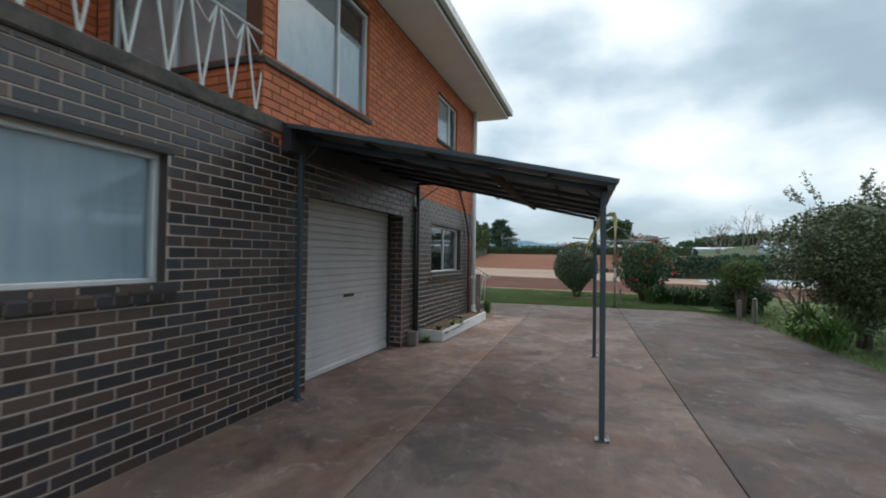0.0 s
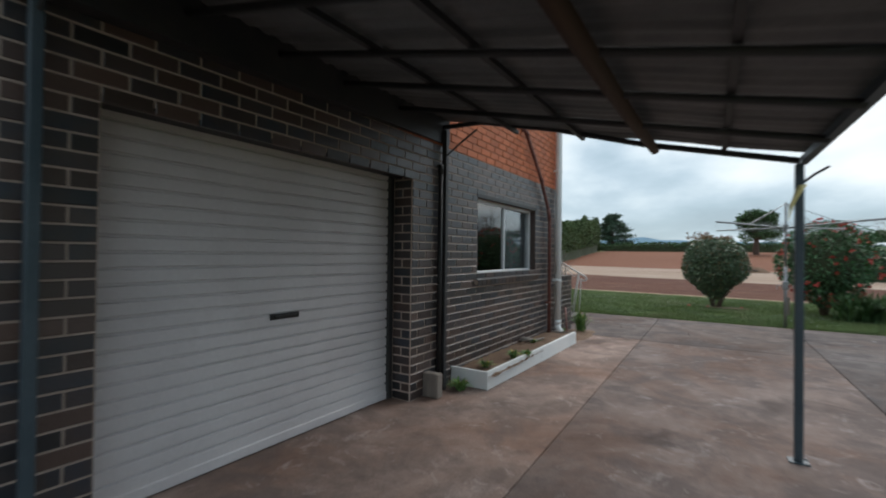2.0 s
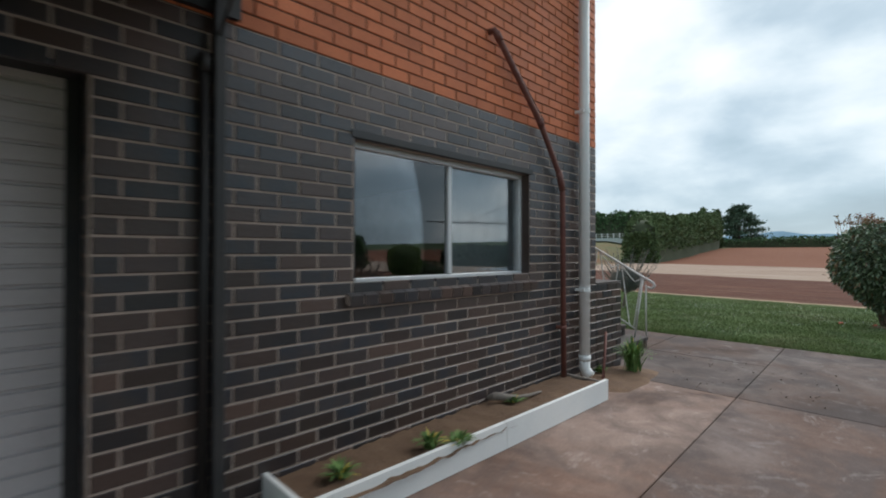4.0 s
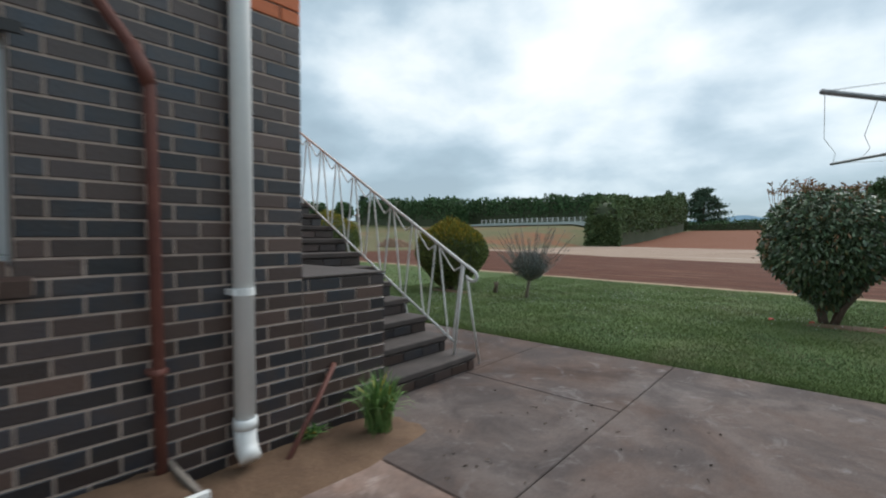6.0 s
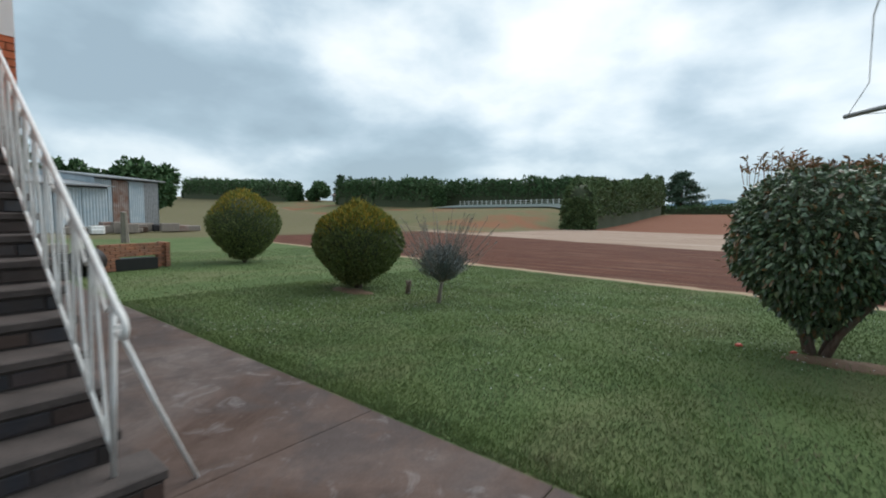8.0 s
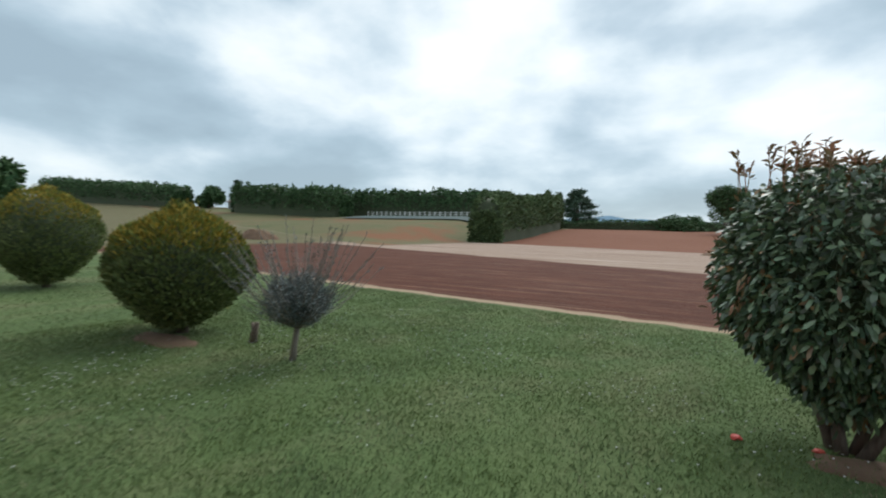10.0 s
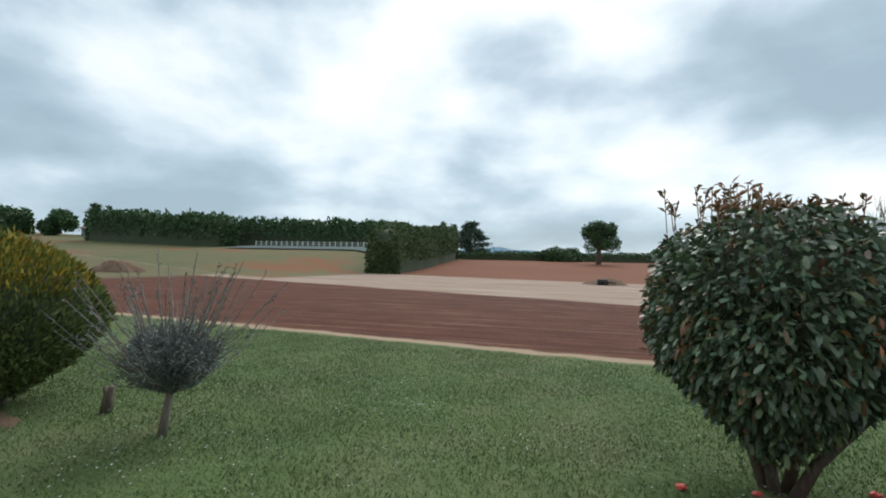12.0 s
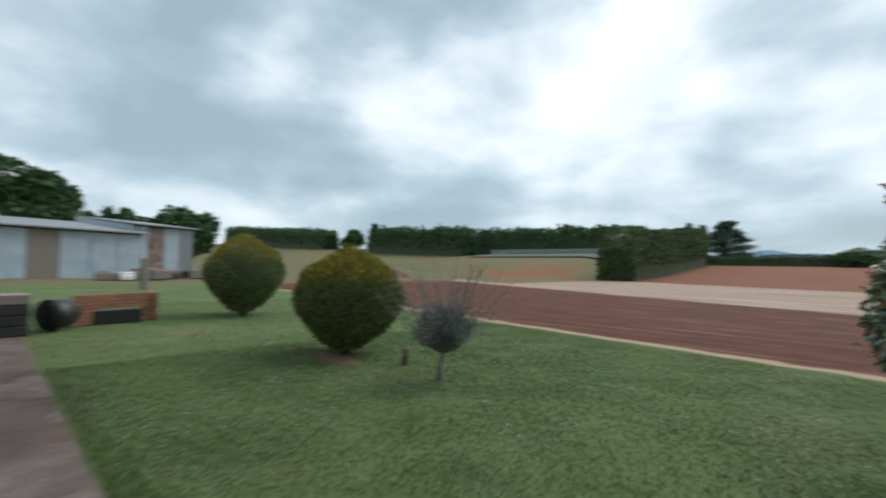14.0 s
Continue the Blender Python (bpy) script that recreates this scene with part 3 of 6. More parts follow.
def lay_bricks(wall, cells, face, axis, out, mats, pick, name="brickwork"):
    """Bricks in their cells: those that pick() takes are single parts, the rest one mesh."""
    rest = Mesh()
    rng = random.Random(len(cells))
    rot = {("x", 1): 0, ("y", 1): 90, ("y", -1): -90, ("x", -1): 180}[(axis, out)]
    single = 0
    for s, e, za, zb in cells:
        l, h = round(e - s - 0.011, 3), zb - za - 0.011
        proud = rng.uniform(-0.0015, 0.0015)
        at = (face + out * proud, (s + e) / 2, (za + zb) / 2) if axis == "x" else ((s + e) / 2, face + out * proud, (za + zb) / 2)
        m = pose(*at, 0, 0, rot)
        if single < 300 and pick((s + e) / 2, (za + zb) / 2):
            key = (l, mats[0].name)
            if key not in BRICK_DATA:
                BRICK_DATA[key] = Mesh().add(*brick_block(l, h, 0.03)).data("brick", mats[0])
            ob = new("brick", BRICK_DATA[key])
            ob.parent = wall
            ob.matrix_basis = m
            single += 1
        else:
            vs, fs = brick_block(l, h, 0.03)
            rest.add([m @ Vector(v) for v in vs], fs)
    if rest.v:
        tagged(part(name, rest, mats[1], wall), kind="stuff")


DARKS, ORANGES = (M_DARK, M_DARK_I), (M_ORANGE, M_ORANGE_I)
L_WIN = (1.68, 3.90, 14.75 * CO, 26 * CO)
K_WIN = (9.45, 11.37, 13.65 * CO, 24.75 * CO)
G_DOOR = (5.60, 8.13, -0.2, 25.5 * CO)
LAY = []

wall = setting("wall_lower", holed(Mesh(), "x", W - 0.23, W - 0.005, -9.0, END - 0.007, -0.1, LINE, [L_WIN, K_WIN, G_DOOR]), M_MORTAR,
               "lower house wall of dark glazed brick with pale joints", "wall")
LAY.append((wall, brick_cells(-1.0, END, 0.0, LINE, [L_WIN, K_WIN, G_DOOR]), W, "x", 1, DARKS, lambda a, z: 11.3 < a < END or (9.6 < a < 11.4 and z < 1.1)))

U_WIN = (5.02, 6.91, LINE + 9.5 * CO, LINE + 26.5 * CO)
U_WIN2 = (9.73, 11.02, LINE + 15 * CO, LINE + 26 * CO)
UP0 = 4.86
wall_up = setting("wall_upper", holed(Mesh(), "x", W - 0.23, W - 0.007, UP0 + 0.007, END - 0.007, LINE, EAVE, [U_WIN, U_WIN2]), M_MORTAR_O,
                  "upper house wall of bright orange brick", "wall")
LAY.append((wall_up, brick_cells(UP0, END, LINE, EAVE, [U_WIN, U_WIN2]), W, "x", 1, ORANGES, lambda a, z: a > 10.8 and z < 4.2))
# the balcony end of the upper storey
B_WIN = (-4.9, W - 0.08, 3.42, 4.93)
wall_b = setting("wall_balcony", holed(Mesh(), "y", UP0 + 0.007, UP0 + 0.23, -5.1, W - 0.24, LINE, EAVE, [B_WIN]), M_MORTAR_O,
                 "orange brick wall beneath the corner window of the balcony", "wall")
LAY.append((wall_b, brick_cells(-5.1, W, LINE, EAVE, [(-4.9, W + 0.2, 3.42, 4.93)]), UP0, "y", -1, ORANGES, lambda a, z: True))
wall_c = setting("wall_balcony_back", Mesh().box(-5.33, -5.107, -9.0, UP0, LINE, EAVE), M_MORTAR_O, "orange brick wall at the back of the balcony", "wall")
LAY.append((wall_c, brick_cells(1.5, UP0, LINE, EAVE, []), -5.10, "x", 1, ORANGES, lambda a, z: a > 3.4))
deck = setting("balcony_floor", Mesh().box(-5.1, W - 0.24, -9, UP0, LINE - 0.12, LINE), M_COPING, "dark balcony floor", "floor")
parapet = setting("parapet", Mesh().box(W - 0.23, W - 0.007, -9, 5.10, LINE, PARAPET), M_MORTAR, "dark brick balcony parapet", "wall")
LAY.append((parapet, [(a_, min(a_ + BL, 5.10), z_, min(z_ + CO, PARAPET)) for z_ in (LINE, LINE + CO) for a_ in [-1.0 + BL * k_ - (BL / 2 if z_ > LINE else 0) for k_ in range(27)] if a_ < 5.06], W, "x", 1, DARKS, lambda a, z: False))
coping = setting("coping", Mesh().box(W - 0.26, W + 0.03, -9, 5.15, PARAPET + 0.004, PARAPET + 0.14, 0.014), M_COPING, "weathered dark coping on the balcony parapet", "coping")

# the end of the house, the low pier and the set-back wall beside the stairs
wall_end = setting("wall_end", Mesh().box(-8.5, W - 0.007, END - 0.23, END - 0.007, -0.1, EAVE), M_MORTAR, "end wall of the house behind the stairs", "wall")
LAY.append((wall_end, brick_cells(-4.4, W, 0.0, LINE, []), END, "y", 1, DARKS, lambda a, z: False))
LAY.append((wall_end, brick_cells(-4.4, W, LINE, EAVE, []), END, "y", 1, ORANGES, lambda a, z: False))
PIER, PEND = 12 * CO, 13.325
pier = setting("pier", Mesh().box(-4.54, W - 0.007, END, PEND - 0.007, -0.1, PIER - 0.01), M_MORTAR, "low dark brick pier beside the stairs", "pier")
LAY.append((pier, brick_cells(END, PEND, 0, PIER, [], 0.08), W, "x", 1, DARKS, lambda a, z: True))
LAY.append((pier, brick_cells(-4.4, W, 0, PIER, []), PEND, "y", 1, DARKS, lambda a, z: False))
part("cap", Mesh().box(-4.54, W + 0.004, END, PEND + 0.004, PIER, PIER + 0.014, 0.004), M_TREAD, pier, "worn grey mortar cap")
BX, BY = -4.50, 13.42
wall_back = setting("wall_stairs", Mesh().box(-8.5, BX - 0.007, END, BY - 0.007, PIER - 0.01, EAVE), M_MORTAR, "set-back dark brick wall beside the stairs", "wall")
LAY.append((wall_back, brick_cells(END, BY, PIER, LINE, [], 0.05), BX, "x", 1, DARKS, lambda a, z: True))
LAY.append((wall_back, brick_cells(-7.3, BX, PIER, LINE, []), BY, "y", 1, DARKS, lambda a, z: False))
LAY.append((wall_back, brick_cells(END, BY, LINE, EAVE, [], 0.05), BX, "x", 1, ORANGES, lambda a, z: True))
LAY.append((wall_back, brick_cells(-7.3, BX, LINE, EAVE, []), BY, "y", 1, ORANGES, lambda a, z: False))
setting("wall_far_side", Mesh().box(-14.2, -14.0, -9, 12.57, -0.1, EAVE), M_MORTAR, "far side wall of the house", "wall")
setting("wall_front", Mesh().box(-14.0, W - 0.23, -9.2, -9.0, -0.1, EAVE), M_MORTAR, "front wall of the house", "wall")
setting("wall_end_far", Mesh().box(-14.2, -8.5, END - 0.23, END - 0.007, -0.1, EAVE), M_MORTAR, "end wall of the house far from the stairs", "wall")
# added box rooms, unseen themselves, that keep it dark behind the lower windows
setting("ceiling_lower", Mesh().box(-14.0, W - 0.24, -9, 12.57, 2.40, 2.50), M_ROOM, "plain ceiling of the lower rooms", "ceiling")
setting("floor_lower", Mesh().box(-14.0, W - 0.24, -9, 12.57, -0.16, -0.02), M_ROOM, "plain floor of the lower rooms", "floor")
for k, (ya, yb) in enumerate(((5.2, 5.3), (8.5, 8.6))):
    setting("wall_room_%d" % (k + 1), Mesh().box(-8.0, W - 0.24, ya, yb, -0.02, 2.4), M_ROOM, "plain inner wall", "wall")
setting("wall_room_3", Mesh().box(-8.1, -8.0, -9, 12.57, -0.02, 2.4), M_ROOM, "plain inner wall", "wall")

# roof: flat soffit, fascia, gutter and a low pitched sheet
FX, FY = -1.98, 12.95
roof = thing("roof", "low roof with white soffit, fascia and gutter", "roof", kind="structure")
part("soffit", Mesh().box(-14.6, FX, 4.0, FY, EAVE, EAVE + 0.02), M_WHITE, roof)
part("soffit", Mesh().box(-14.6, -4.9, -9.6, 4.0, EAVE, EAVE + 0.02), M_WHITE, roof)
part("fascia", Mesh().box(FX, FX + 0.025, 4.0, FY + 0.03, EAVE - 0.03, EAVE + 0.19), M_WHITE, roof)
part("fascia", Mesh().box(-14.6, FX, FY, FY + 0.025, EAVE - 0.03, EAVE + 0.19), M_WHITE, roof)
gut = Mesh()
gut.box(FX + 0.025, FX + 0.14, 4.0, FY + 0.06, EAVE + 0.04, EAVE + 0.06)
gut.box(FX + 0.12, FX + 0.14, 4.0, FY + 0.06, EAVE + 0.06, EAVE + 0.19, 0.004)
gut.box(FX + 0.025, FX + 0.12, FY + 0.03, FY + 0.06, EAVE + 0.06, EAVE + 0.17)
part("gutter", gut, M_WHITE_WORN, roof)
for x1, ya_, yb_ in ((FX + 0.06, 4.0, FY), (-4.9, -9.6, 4.0)):
    zr = EAVE + 0.2 + (FX + 0.06 - x1) * 0.267
    part("roof_sheet", Mesh().add([(x1, ya_, zr), (x1, yb_, zr), (-8.3, yb_, EAVE + 1.9), (-8.3, ya_, EAVE + 1.9), (-14.6, ya_, EAVE + 0.2), (-14.6, yb_, EAVE + 0.2), (x1, ya_, EAVE + 0.03), (x1, yb_, EAVE + 0.03)],
                                  [(0, 1, 2, 3), (3, 2, 5, 4), (1, 7, 5, 2), (0, 3, 4, 6), (6, 4, 5, 7), (0, 6, 7, 1)]), M_SHEET, roof)

# stairs up the end of the house
SX, RISE, RUN, NSTEP = -2.74, 0.1595, 0.272, 16
stairs = thing("stairs", "straight flight of dark worn brick steps", "stairs", kind="structure")
for k in range(NSTEP):
    x1, z1 = SX - RUN * k, RISE * (k + 1)
    if k == 0:
        ya, yb = 13.30, 14.62
    else:
        ya, yb = 13.31 if x1 > BX + 0.2 else 13.49, 14.50
    base = Mesh().box(x1 - RUN - 0.02, x1 - 0.022, ya, yb - 0.02, z1 - RISE - (0.06 if k == 0 else 0.14), z1 - 0.055)
    part("riser", base, M_TREAD, stairs)
    LAY.append((stairs, [(max(ya, ya + q * 0.24 - (0.12 if k % 2 else 0)), min(yb - 0.02, ya + (q + 1) * 0.24 - (0.12 if k % 2 else 0)), z1 - RISE + 0.004, z1 - 0.059) for q in range(6) if min(yb - 0.02, ya + (q + 1) * 0.24 - (0.12 if k % 2 else 0)) - max(ya, ya + q * 0.24 - (0.12 if k % 2 else 0)) > 0.04], x1 - 0.012, "x", 1, DARKS, lambda a, z: True))
    part("tread", Mesh().box(x1 - RUN - 0.03, x1, ya, yb, z1 - 0.055, z1, 0.008), M_TREAD, stairs)
TOPX, TOPZ = SX - RUN * (NSTEP - 1), RISE * NSTEP
part("landing", Mesh().box(-7.30, TOPX - RUN + 0.02, 13.49, 14.70, TOPZ - 0.18, TOPZ - 0.003), M_TREAD, stairs)
under = Mesh()
under.add([(SX - RUN, 14.30, 0), (TOPX, 14.30, 0), (TOPX, 14.30, TOPZ - 0.25), (SX - RUN, 14.30, 0.05), (SX - RUN, 14.40, 0), (TOPX, 14.40, 0), (TOPX, 14.40, TOPZ - 0.25), (SX - RUN, 14.40, 0.05)],
          [(0, 1, 2, 3), (7, 6, 5, 4), (0, 4, 5, 1), (1, 5, 6, 2), (2, 6, 7, 3), (3, 7, 4, 0)])
part("side_wall", under, M_DARK, stairs)
porch = setting("wall_porch", holed(Mesh(), "x", -7.53, -7.307, BY, 14.72, 0, EAVE, [(13.50, 14.36, TOPZ, TOPZ + 2.05), (14.44, 14.68, TOPZ + 0.85, TOPZ + 2.05)]), M_MORTAR_O, "orange brick wall at the head of the stairs", "wall")
LAY.append((porch, brick_cells(14.40, 14.72, TOPZ - 2 * CO, TOPZ + 0.85, []), -7.30, "x", 1, ORANGES, lambda a, z: True))
part("white_panel", Mesh().box(-7.42, -7.29, 14.40, 14.72, TOPZ + 0.85, EAVE), M_WHITE, porch, "white painted panel")
d2 = thing("door_2", "dark screen door with a white frame at the stair head", "door", kind="structure")
part("leaf", Mesh().box(-7.42, -7.38, 13.52, 14.31, TOPZ + 0.004, TOPZ + 2.0, 0.004), M_STEEL, d2)
part("frame", Mesh().box(-7.44, -7.285, 14.32, 14.39, TOPZ + 0.002, TOPZ + 2.07, 0.004), M_WHITE_WORN, d2, "white door jamb")


# ---- windows ----
def window(name, label, y0, y1, z0, z1, mull, inner, glassy, net, sill=None, back=0.045):
    """An aluminium window in the long wall: frame bars, panes, what hangs behind the glass."""
    w = thing(name, label, "window", kind="structure")
    xf = W - back
    fw = 0.045
    for a, b, c, d in ((y0, y1, z0, z0 + fw), (y0, y1, z1 - fw, z1), (y0, y0 + fw, z0 + fw, z1 - fw), (y1 - fw, y1, z0 + fw, z1 - fw)):
        part("frame", Mesh().box(xf - 0.07, xf, a, b, c, d, 0.006), M_ALU, w)
    # added dark strip that stands in for the recess shadow under the lintel
    if z1 < LINE:
        part("head_flashing", Mesh().box(W - 0.04, W + 0.006, y0 - 0.02, y1 + 0.05, z1 - 0.004, z1 + 0.05, 0.004), M_STEEL, w, "dark strip standing in for the shade under the window head")
    lining = M_DARK if z1 < LINE else M_ORANGE
    for a, b in ((y0 + 0.0005, y0 + 0.007), (y1 - 0.007, y1 - 0.0005)):
        part("jamb", Mesh().box(xf + 0.001, W - 0.003, a, b, z0 + 0.001, z1 - 0.006), lining, w, "brick jamb")
    edges = [y0 + fw, *[v for m in mull for v in (m - fw / 2, m + fw / 2)], y1 - fw]
    for m in mull:
        part("mullion", Mesh().box(xf - 0.06, xf + 0.004, m - fw / 2, m + fw / 2, z0 + fw, z1 - fw, 0.006), M_ALU, w)
    for k in range(0, len(edges), 2):
        off = 0.02 if k == 0 else 0.035
        p = part("pane", Mesh().box(xf - off - 0.004, xf - off, edges[k], edges[k + 1], z0 + fw, z1 - fw), M_GLASS_NET if net or (k and net is None) else M_GLASS, w)
        p.visible_shadow = False
    return w


def curtain(label, y0, y1, z0, z1, x, material, wave=0.012):
    n = int((y1 - y0) / 0.03)
    vs, fs = [], []
    for i in range(n + 1):
        y = y0 + (y1 - y0) * i / n
        dx = wave * math.sin(i * 1.1) + wave * 0.6 * math.sin(i * 0.37)
        vs += [(x + dx, y, z0), (x + dx, y, z1), (x + dx - 0.002, y, z0), (x + dx - 0.002, y, z1)]
    for i in range(n):
        a, b = 4 * i, 4 * i + 4
        fs += [(a, b, b + 1, a + 1), (a + 2, a + 3, b + 3, b + 2)]
    return tagged(part("curtain", Mesh().add(vs, fs), material, None, "", True), label, "curtain")


window("window_1", "wide aluminium window with a pale net curtain", *L_WIN, [2.78], None, None, True, back=0.085)
window("window_2", "two-pane sliding aluminium window above a sloping brick sill", *K_WIN, [10.40], None, None, None, back=0.09)
window("window_3", "tall aluminium corner window with blind and lace", U_WIN[0] + 0.02, U_WIN[1], U_WIN[2], U_WIN[3], [6.20], None, None, True)
window("window_4", "small upper aluminium window with two panes", *U_WIN2, [10.55], None, None, True)
curtain("pale blue-grey net curtain hanging in the wide window", 1.70, 3.88, 1.27, 2.24, W - 0.165, M_CURTAIN, 0.004)
curtain("grey net curtain behind one pane of the sliding window", 10.40, 11.36, K_WIN[2] + 0.01, K_WIN[3] - 0.01, W - 0.165, M_NET_GREY, 0.003)
curtain("white lace curtain in the tall corner window", 5.0, 6.95, 3.36, 4.45, W - 0.112, M_LACE, 0.006)
curtain("white blind drawn half down in the corner window", 5.0, 6.2, 4.30, 5.0, W - 0.096, M_BLIND, 0.001)
curtain("pale lace curtain in the small upper window", 9.8, 10.6, 3.90, 5.0, W - 0.112, M_LACE, 0.006)
# the same added dark boxes behind the upper windows
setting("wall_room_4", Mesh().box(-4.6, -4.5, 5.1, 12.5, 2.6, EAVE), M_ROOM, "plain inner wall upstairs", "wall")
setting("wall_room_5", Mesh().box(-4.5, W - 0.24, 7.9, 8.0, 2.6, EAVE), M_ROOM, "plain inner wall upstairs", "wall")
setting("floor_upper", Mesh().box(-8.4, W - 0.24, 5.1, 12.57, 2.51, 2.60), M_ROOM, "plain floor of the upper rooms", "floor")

# corner post and balcony side of the corner window
cw = thing("window_5", "balcony side of the corner window with lace", "window", kind="structure")
part("post", Mesh().box(W - 0.10, W - 0.02, UP0 + 0.02, UP0 + 0.18, 3.42, EAVE, 0.006), M_WHITE, cw, "white corner post")
for a, b, c, d in ((-4.9, W - 0.1, 3.42, 3.465), (-4.9, W - 0.1, 4.885, 4.93), (-4.9, -4.855, 3.465, 4.885), (-4.0, -3.955, 3.465, 4.885)):
    part("frame", Mesh().box(a, b, UP0 + 0.05, UP0 + 0.11, c, d, 0.005), M_ALU, cw)
for a, b in ((-4.855, -4.0), (-3.955, W - 0.1)):
    p = part("pane", Mesh().box(a, b, UP0 + 0.075, UP0 + 0.079, 3.465, 4.885), M_GLASS_NET, cw)
    p.visible_shadow = False
tagged(part("curtain", Mesh().box(-4.9, W - 0.14, UP0 + 0.16, UP0 + 0.164, 3.4, 4.9), M_LACE), "white lace curtain behind the balcony glass", "curtain")


def brick_sill(y0, y1, z, label, parent_name="window_sill"):
    """Sloping bricks on edge below a window."""
    s = thing(parent_name, label, "sill", kind="structure")
    n = int(round((y1 - y0) / 0.115))
    st = (y1 - y0) / n
    for i in range(n):
        a, b = y0 + i * st + 0.005, y0 + (i + 1) * st - 0.005
        v = [(W + 0.045, z - 0.135), (W + 0.052, z - 0.068), (W - 0.12, z - 0.012), (W - 0.12, z - 0.080)]
        part("brick", Mesh().add([(x, a, q) for x, q in v] + [(x, b, q) for x, q in v], [(0, 1, 2, 3), (7, 6, 5, 4), (0, 4, 5, 1), (1, 5, 6, 2), (2, 6, 7, 3), (3, 7, 4, 0)]), M_DARK, s)
    v = [(W + 0.040, z - 0.128), (W + 0.044, z - 0.074), (W - 0.118, z - 0.018), (W - 0.118, z - 0.080)]
    part("bed", Mesh().add([(x, y0, q) for x, q in v] + [(x, y1, q) for x, q in v], [(0, 1, 2, 3), (7, 6, 5, 4), (0, 4, 5, 1), (1, 5, 6, 2), (2, 6, 7, 3), (3, 7, 4, 0)]), M_MORTAR, s, "mortar bed")
    return s


brick_sill(L_WIN[0] - 0.1, L_WIN[1] + 0.06, L_WIN[2] + 0.012, "sloping dark brick sill under the wide window")
brick_sill(K_WIN[0] - 0.06, K_WIN[1] + 0.06, K_WIN[2] + 0.012, "sloping dark brick sill under the sliding window")
for y0, y1, z in ((UP0 - 0.02, U_WIN[1] + 0.05, U_WIN[2]), (U_WIN2[0] - 0.05, U_WIN2[1] + 0.05, U_WIN2[2])):
    setting("sill", Mesh().box(W - 0.06, W + 0.035, y0, y1, z - 0.07, z - 0.004, 0.006), M_COPING, "dark tiled sill under an upper window", "sill")
setting("sill", Mesh().box(-4.95, W - 0.06, UP0 - 0.035, UP0 + 0.05, 3.35, 3.416, 0.006), M_COPING, "dark tiled sill on the balcony side", "sill")


# ---- garage door ----
garage = thing("door_1", "closed pale grey ribbed roller door", "garage door", kind="structure")
GD = -2.99
NS = 24
for k in range(NS):
    z0, z1 = 0.075 + (2.25 - 0.075) * k / NS, 0.075 + (2.25 - 0.075) * (k + 1) / NS
    prof = [(GD, z0), (GD, z1 - 0.024), (GD - 0.006, z1 - 0.021), (GD - 0.017, z1 - 0.016), (GD - 0.017, z1 - 0.007), (GD - 0.004, z1)]
    back = [(x - 0.003, z) for x, z in prof]
    n = len(prof)
    vs = [(x, y, z) for y in (5.60, 8.19) for x, z in prof + back]
    fs = [(k2, k2 + 1, 2 * n + k2 + 1, 2 * n + k2) for k2 in range(n - 1)] + [(n + k2 + 1, n + k2, 3 * n + k2, 3 * n + k2 + 1) for k2 in range(n - 1)]
    part("slat", Mesh().add(vs, fs), M_DOOR, garage)
part("bottom_rail", Mesh().box(GD - 0.025, GD + 0.012, 5.60, 8.19, 0.004, 0.075, 0.006), M_DOOR, garage)
hd = Mesh().box(GD + 0.001, GD + 0.010, 6.74, 7.00, 0.929, 0.973, 0.003)
hd.box(GD + 0.010, GD + 0.032, 6.77, 6.97, 0.945, 0.959, 0.003)
part("handle", hd, M_BLACK, garage, "black lift handle")
part("guide", Mesh().box(GD - 0.05, GD + 0.03, 8.06, 8.122, 0.0, 2.19, 0.004), M_STEEL, garage)
part("guide", Mesh().box(GD - 0.05, GD + 0.03, 5.608, 5.67, 0.0, 2.19, 0.004), M_STEEL, garage)
setting("lintel", Mesh().box(W - 0.22, W - 0.02, 5.61, 8.12, 2.184, 2.196), M_STEEL, "dark steel lintel over the garage door", "lintel")
rev = setting("reveal", Mesh().box(W - 0.229, W - 0.008, 8.124, 8.131, 0, 2.19), M_MORTAR, "brick reveal beside the garage door", "wall")
LAY.append((rev, [c for r in range(26) for c in (((W - 0.225, W - 0.006, r * CO, (r + 1) * CO),) if r % 2 == 0 else ((W - 0.225, W - 0.116, r * CO, (r + 1) * CO), (W - 0.116, W - 0.006, r * CO, (r + 1) * CO)))], 8.121, "y", -1, DARKS, lambda a, z: True))

# ---- carport ----
carport = thing("carport", "lean-to carport of blue-grey steel posts and corrugated sheet", "carport")
CZ = lambda x, y=5.2: 2.80 - 0.222 * (x - W) + 0.018 * (y - 5.2)
for x, y, h, w, m_ in ((-2.715, 5.328, 2.70, 0.025, M_BLUE), (0.258, 5.328, 2.10, 0.023, M_BLUE), (0.269, 8.619, 2.10, 0.026, M_BLUE), (-2.672, 8.627, 2.74, 0.0275, M_STEEL)):
    po = part("post", Mesh().box(x - w, x + w, y - w, y + w, 0.006, h, 0.005), m_, carport)
    if m_ is M_BLUE:
        bpl = part("base_plate", Mesh().box(x - 0.048 if x < -1 else x - 0.06, x + 0.06, y - 0.05, y + 0.05, 0.001, 0.010, 0.002), M_BLUE, po)
        for sy_ in (-0.038, 0.038):
            part("bolt", Mesh().tube([(x + 0.048, y + sy_, 0.009), (x + 0.048, y + sy_, 0.022)], 0.008, 6), M_GALV, po)
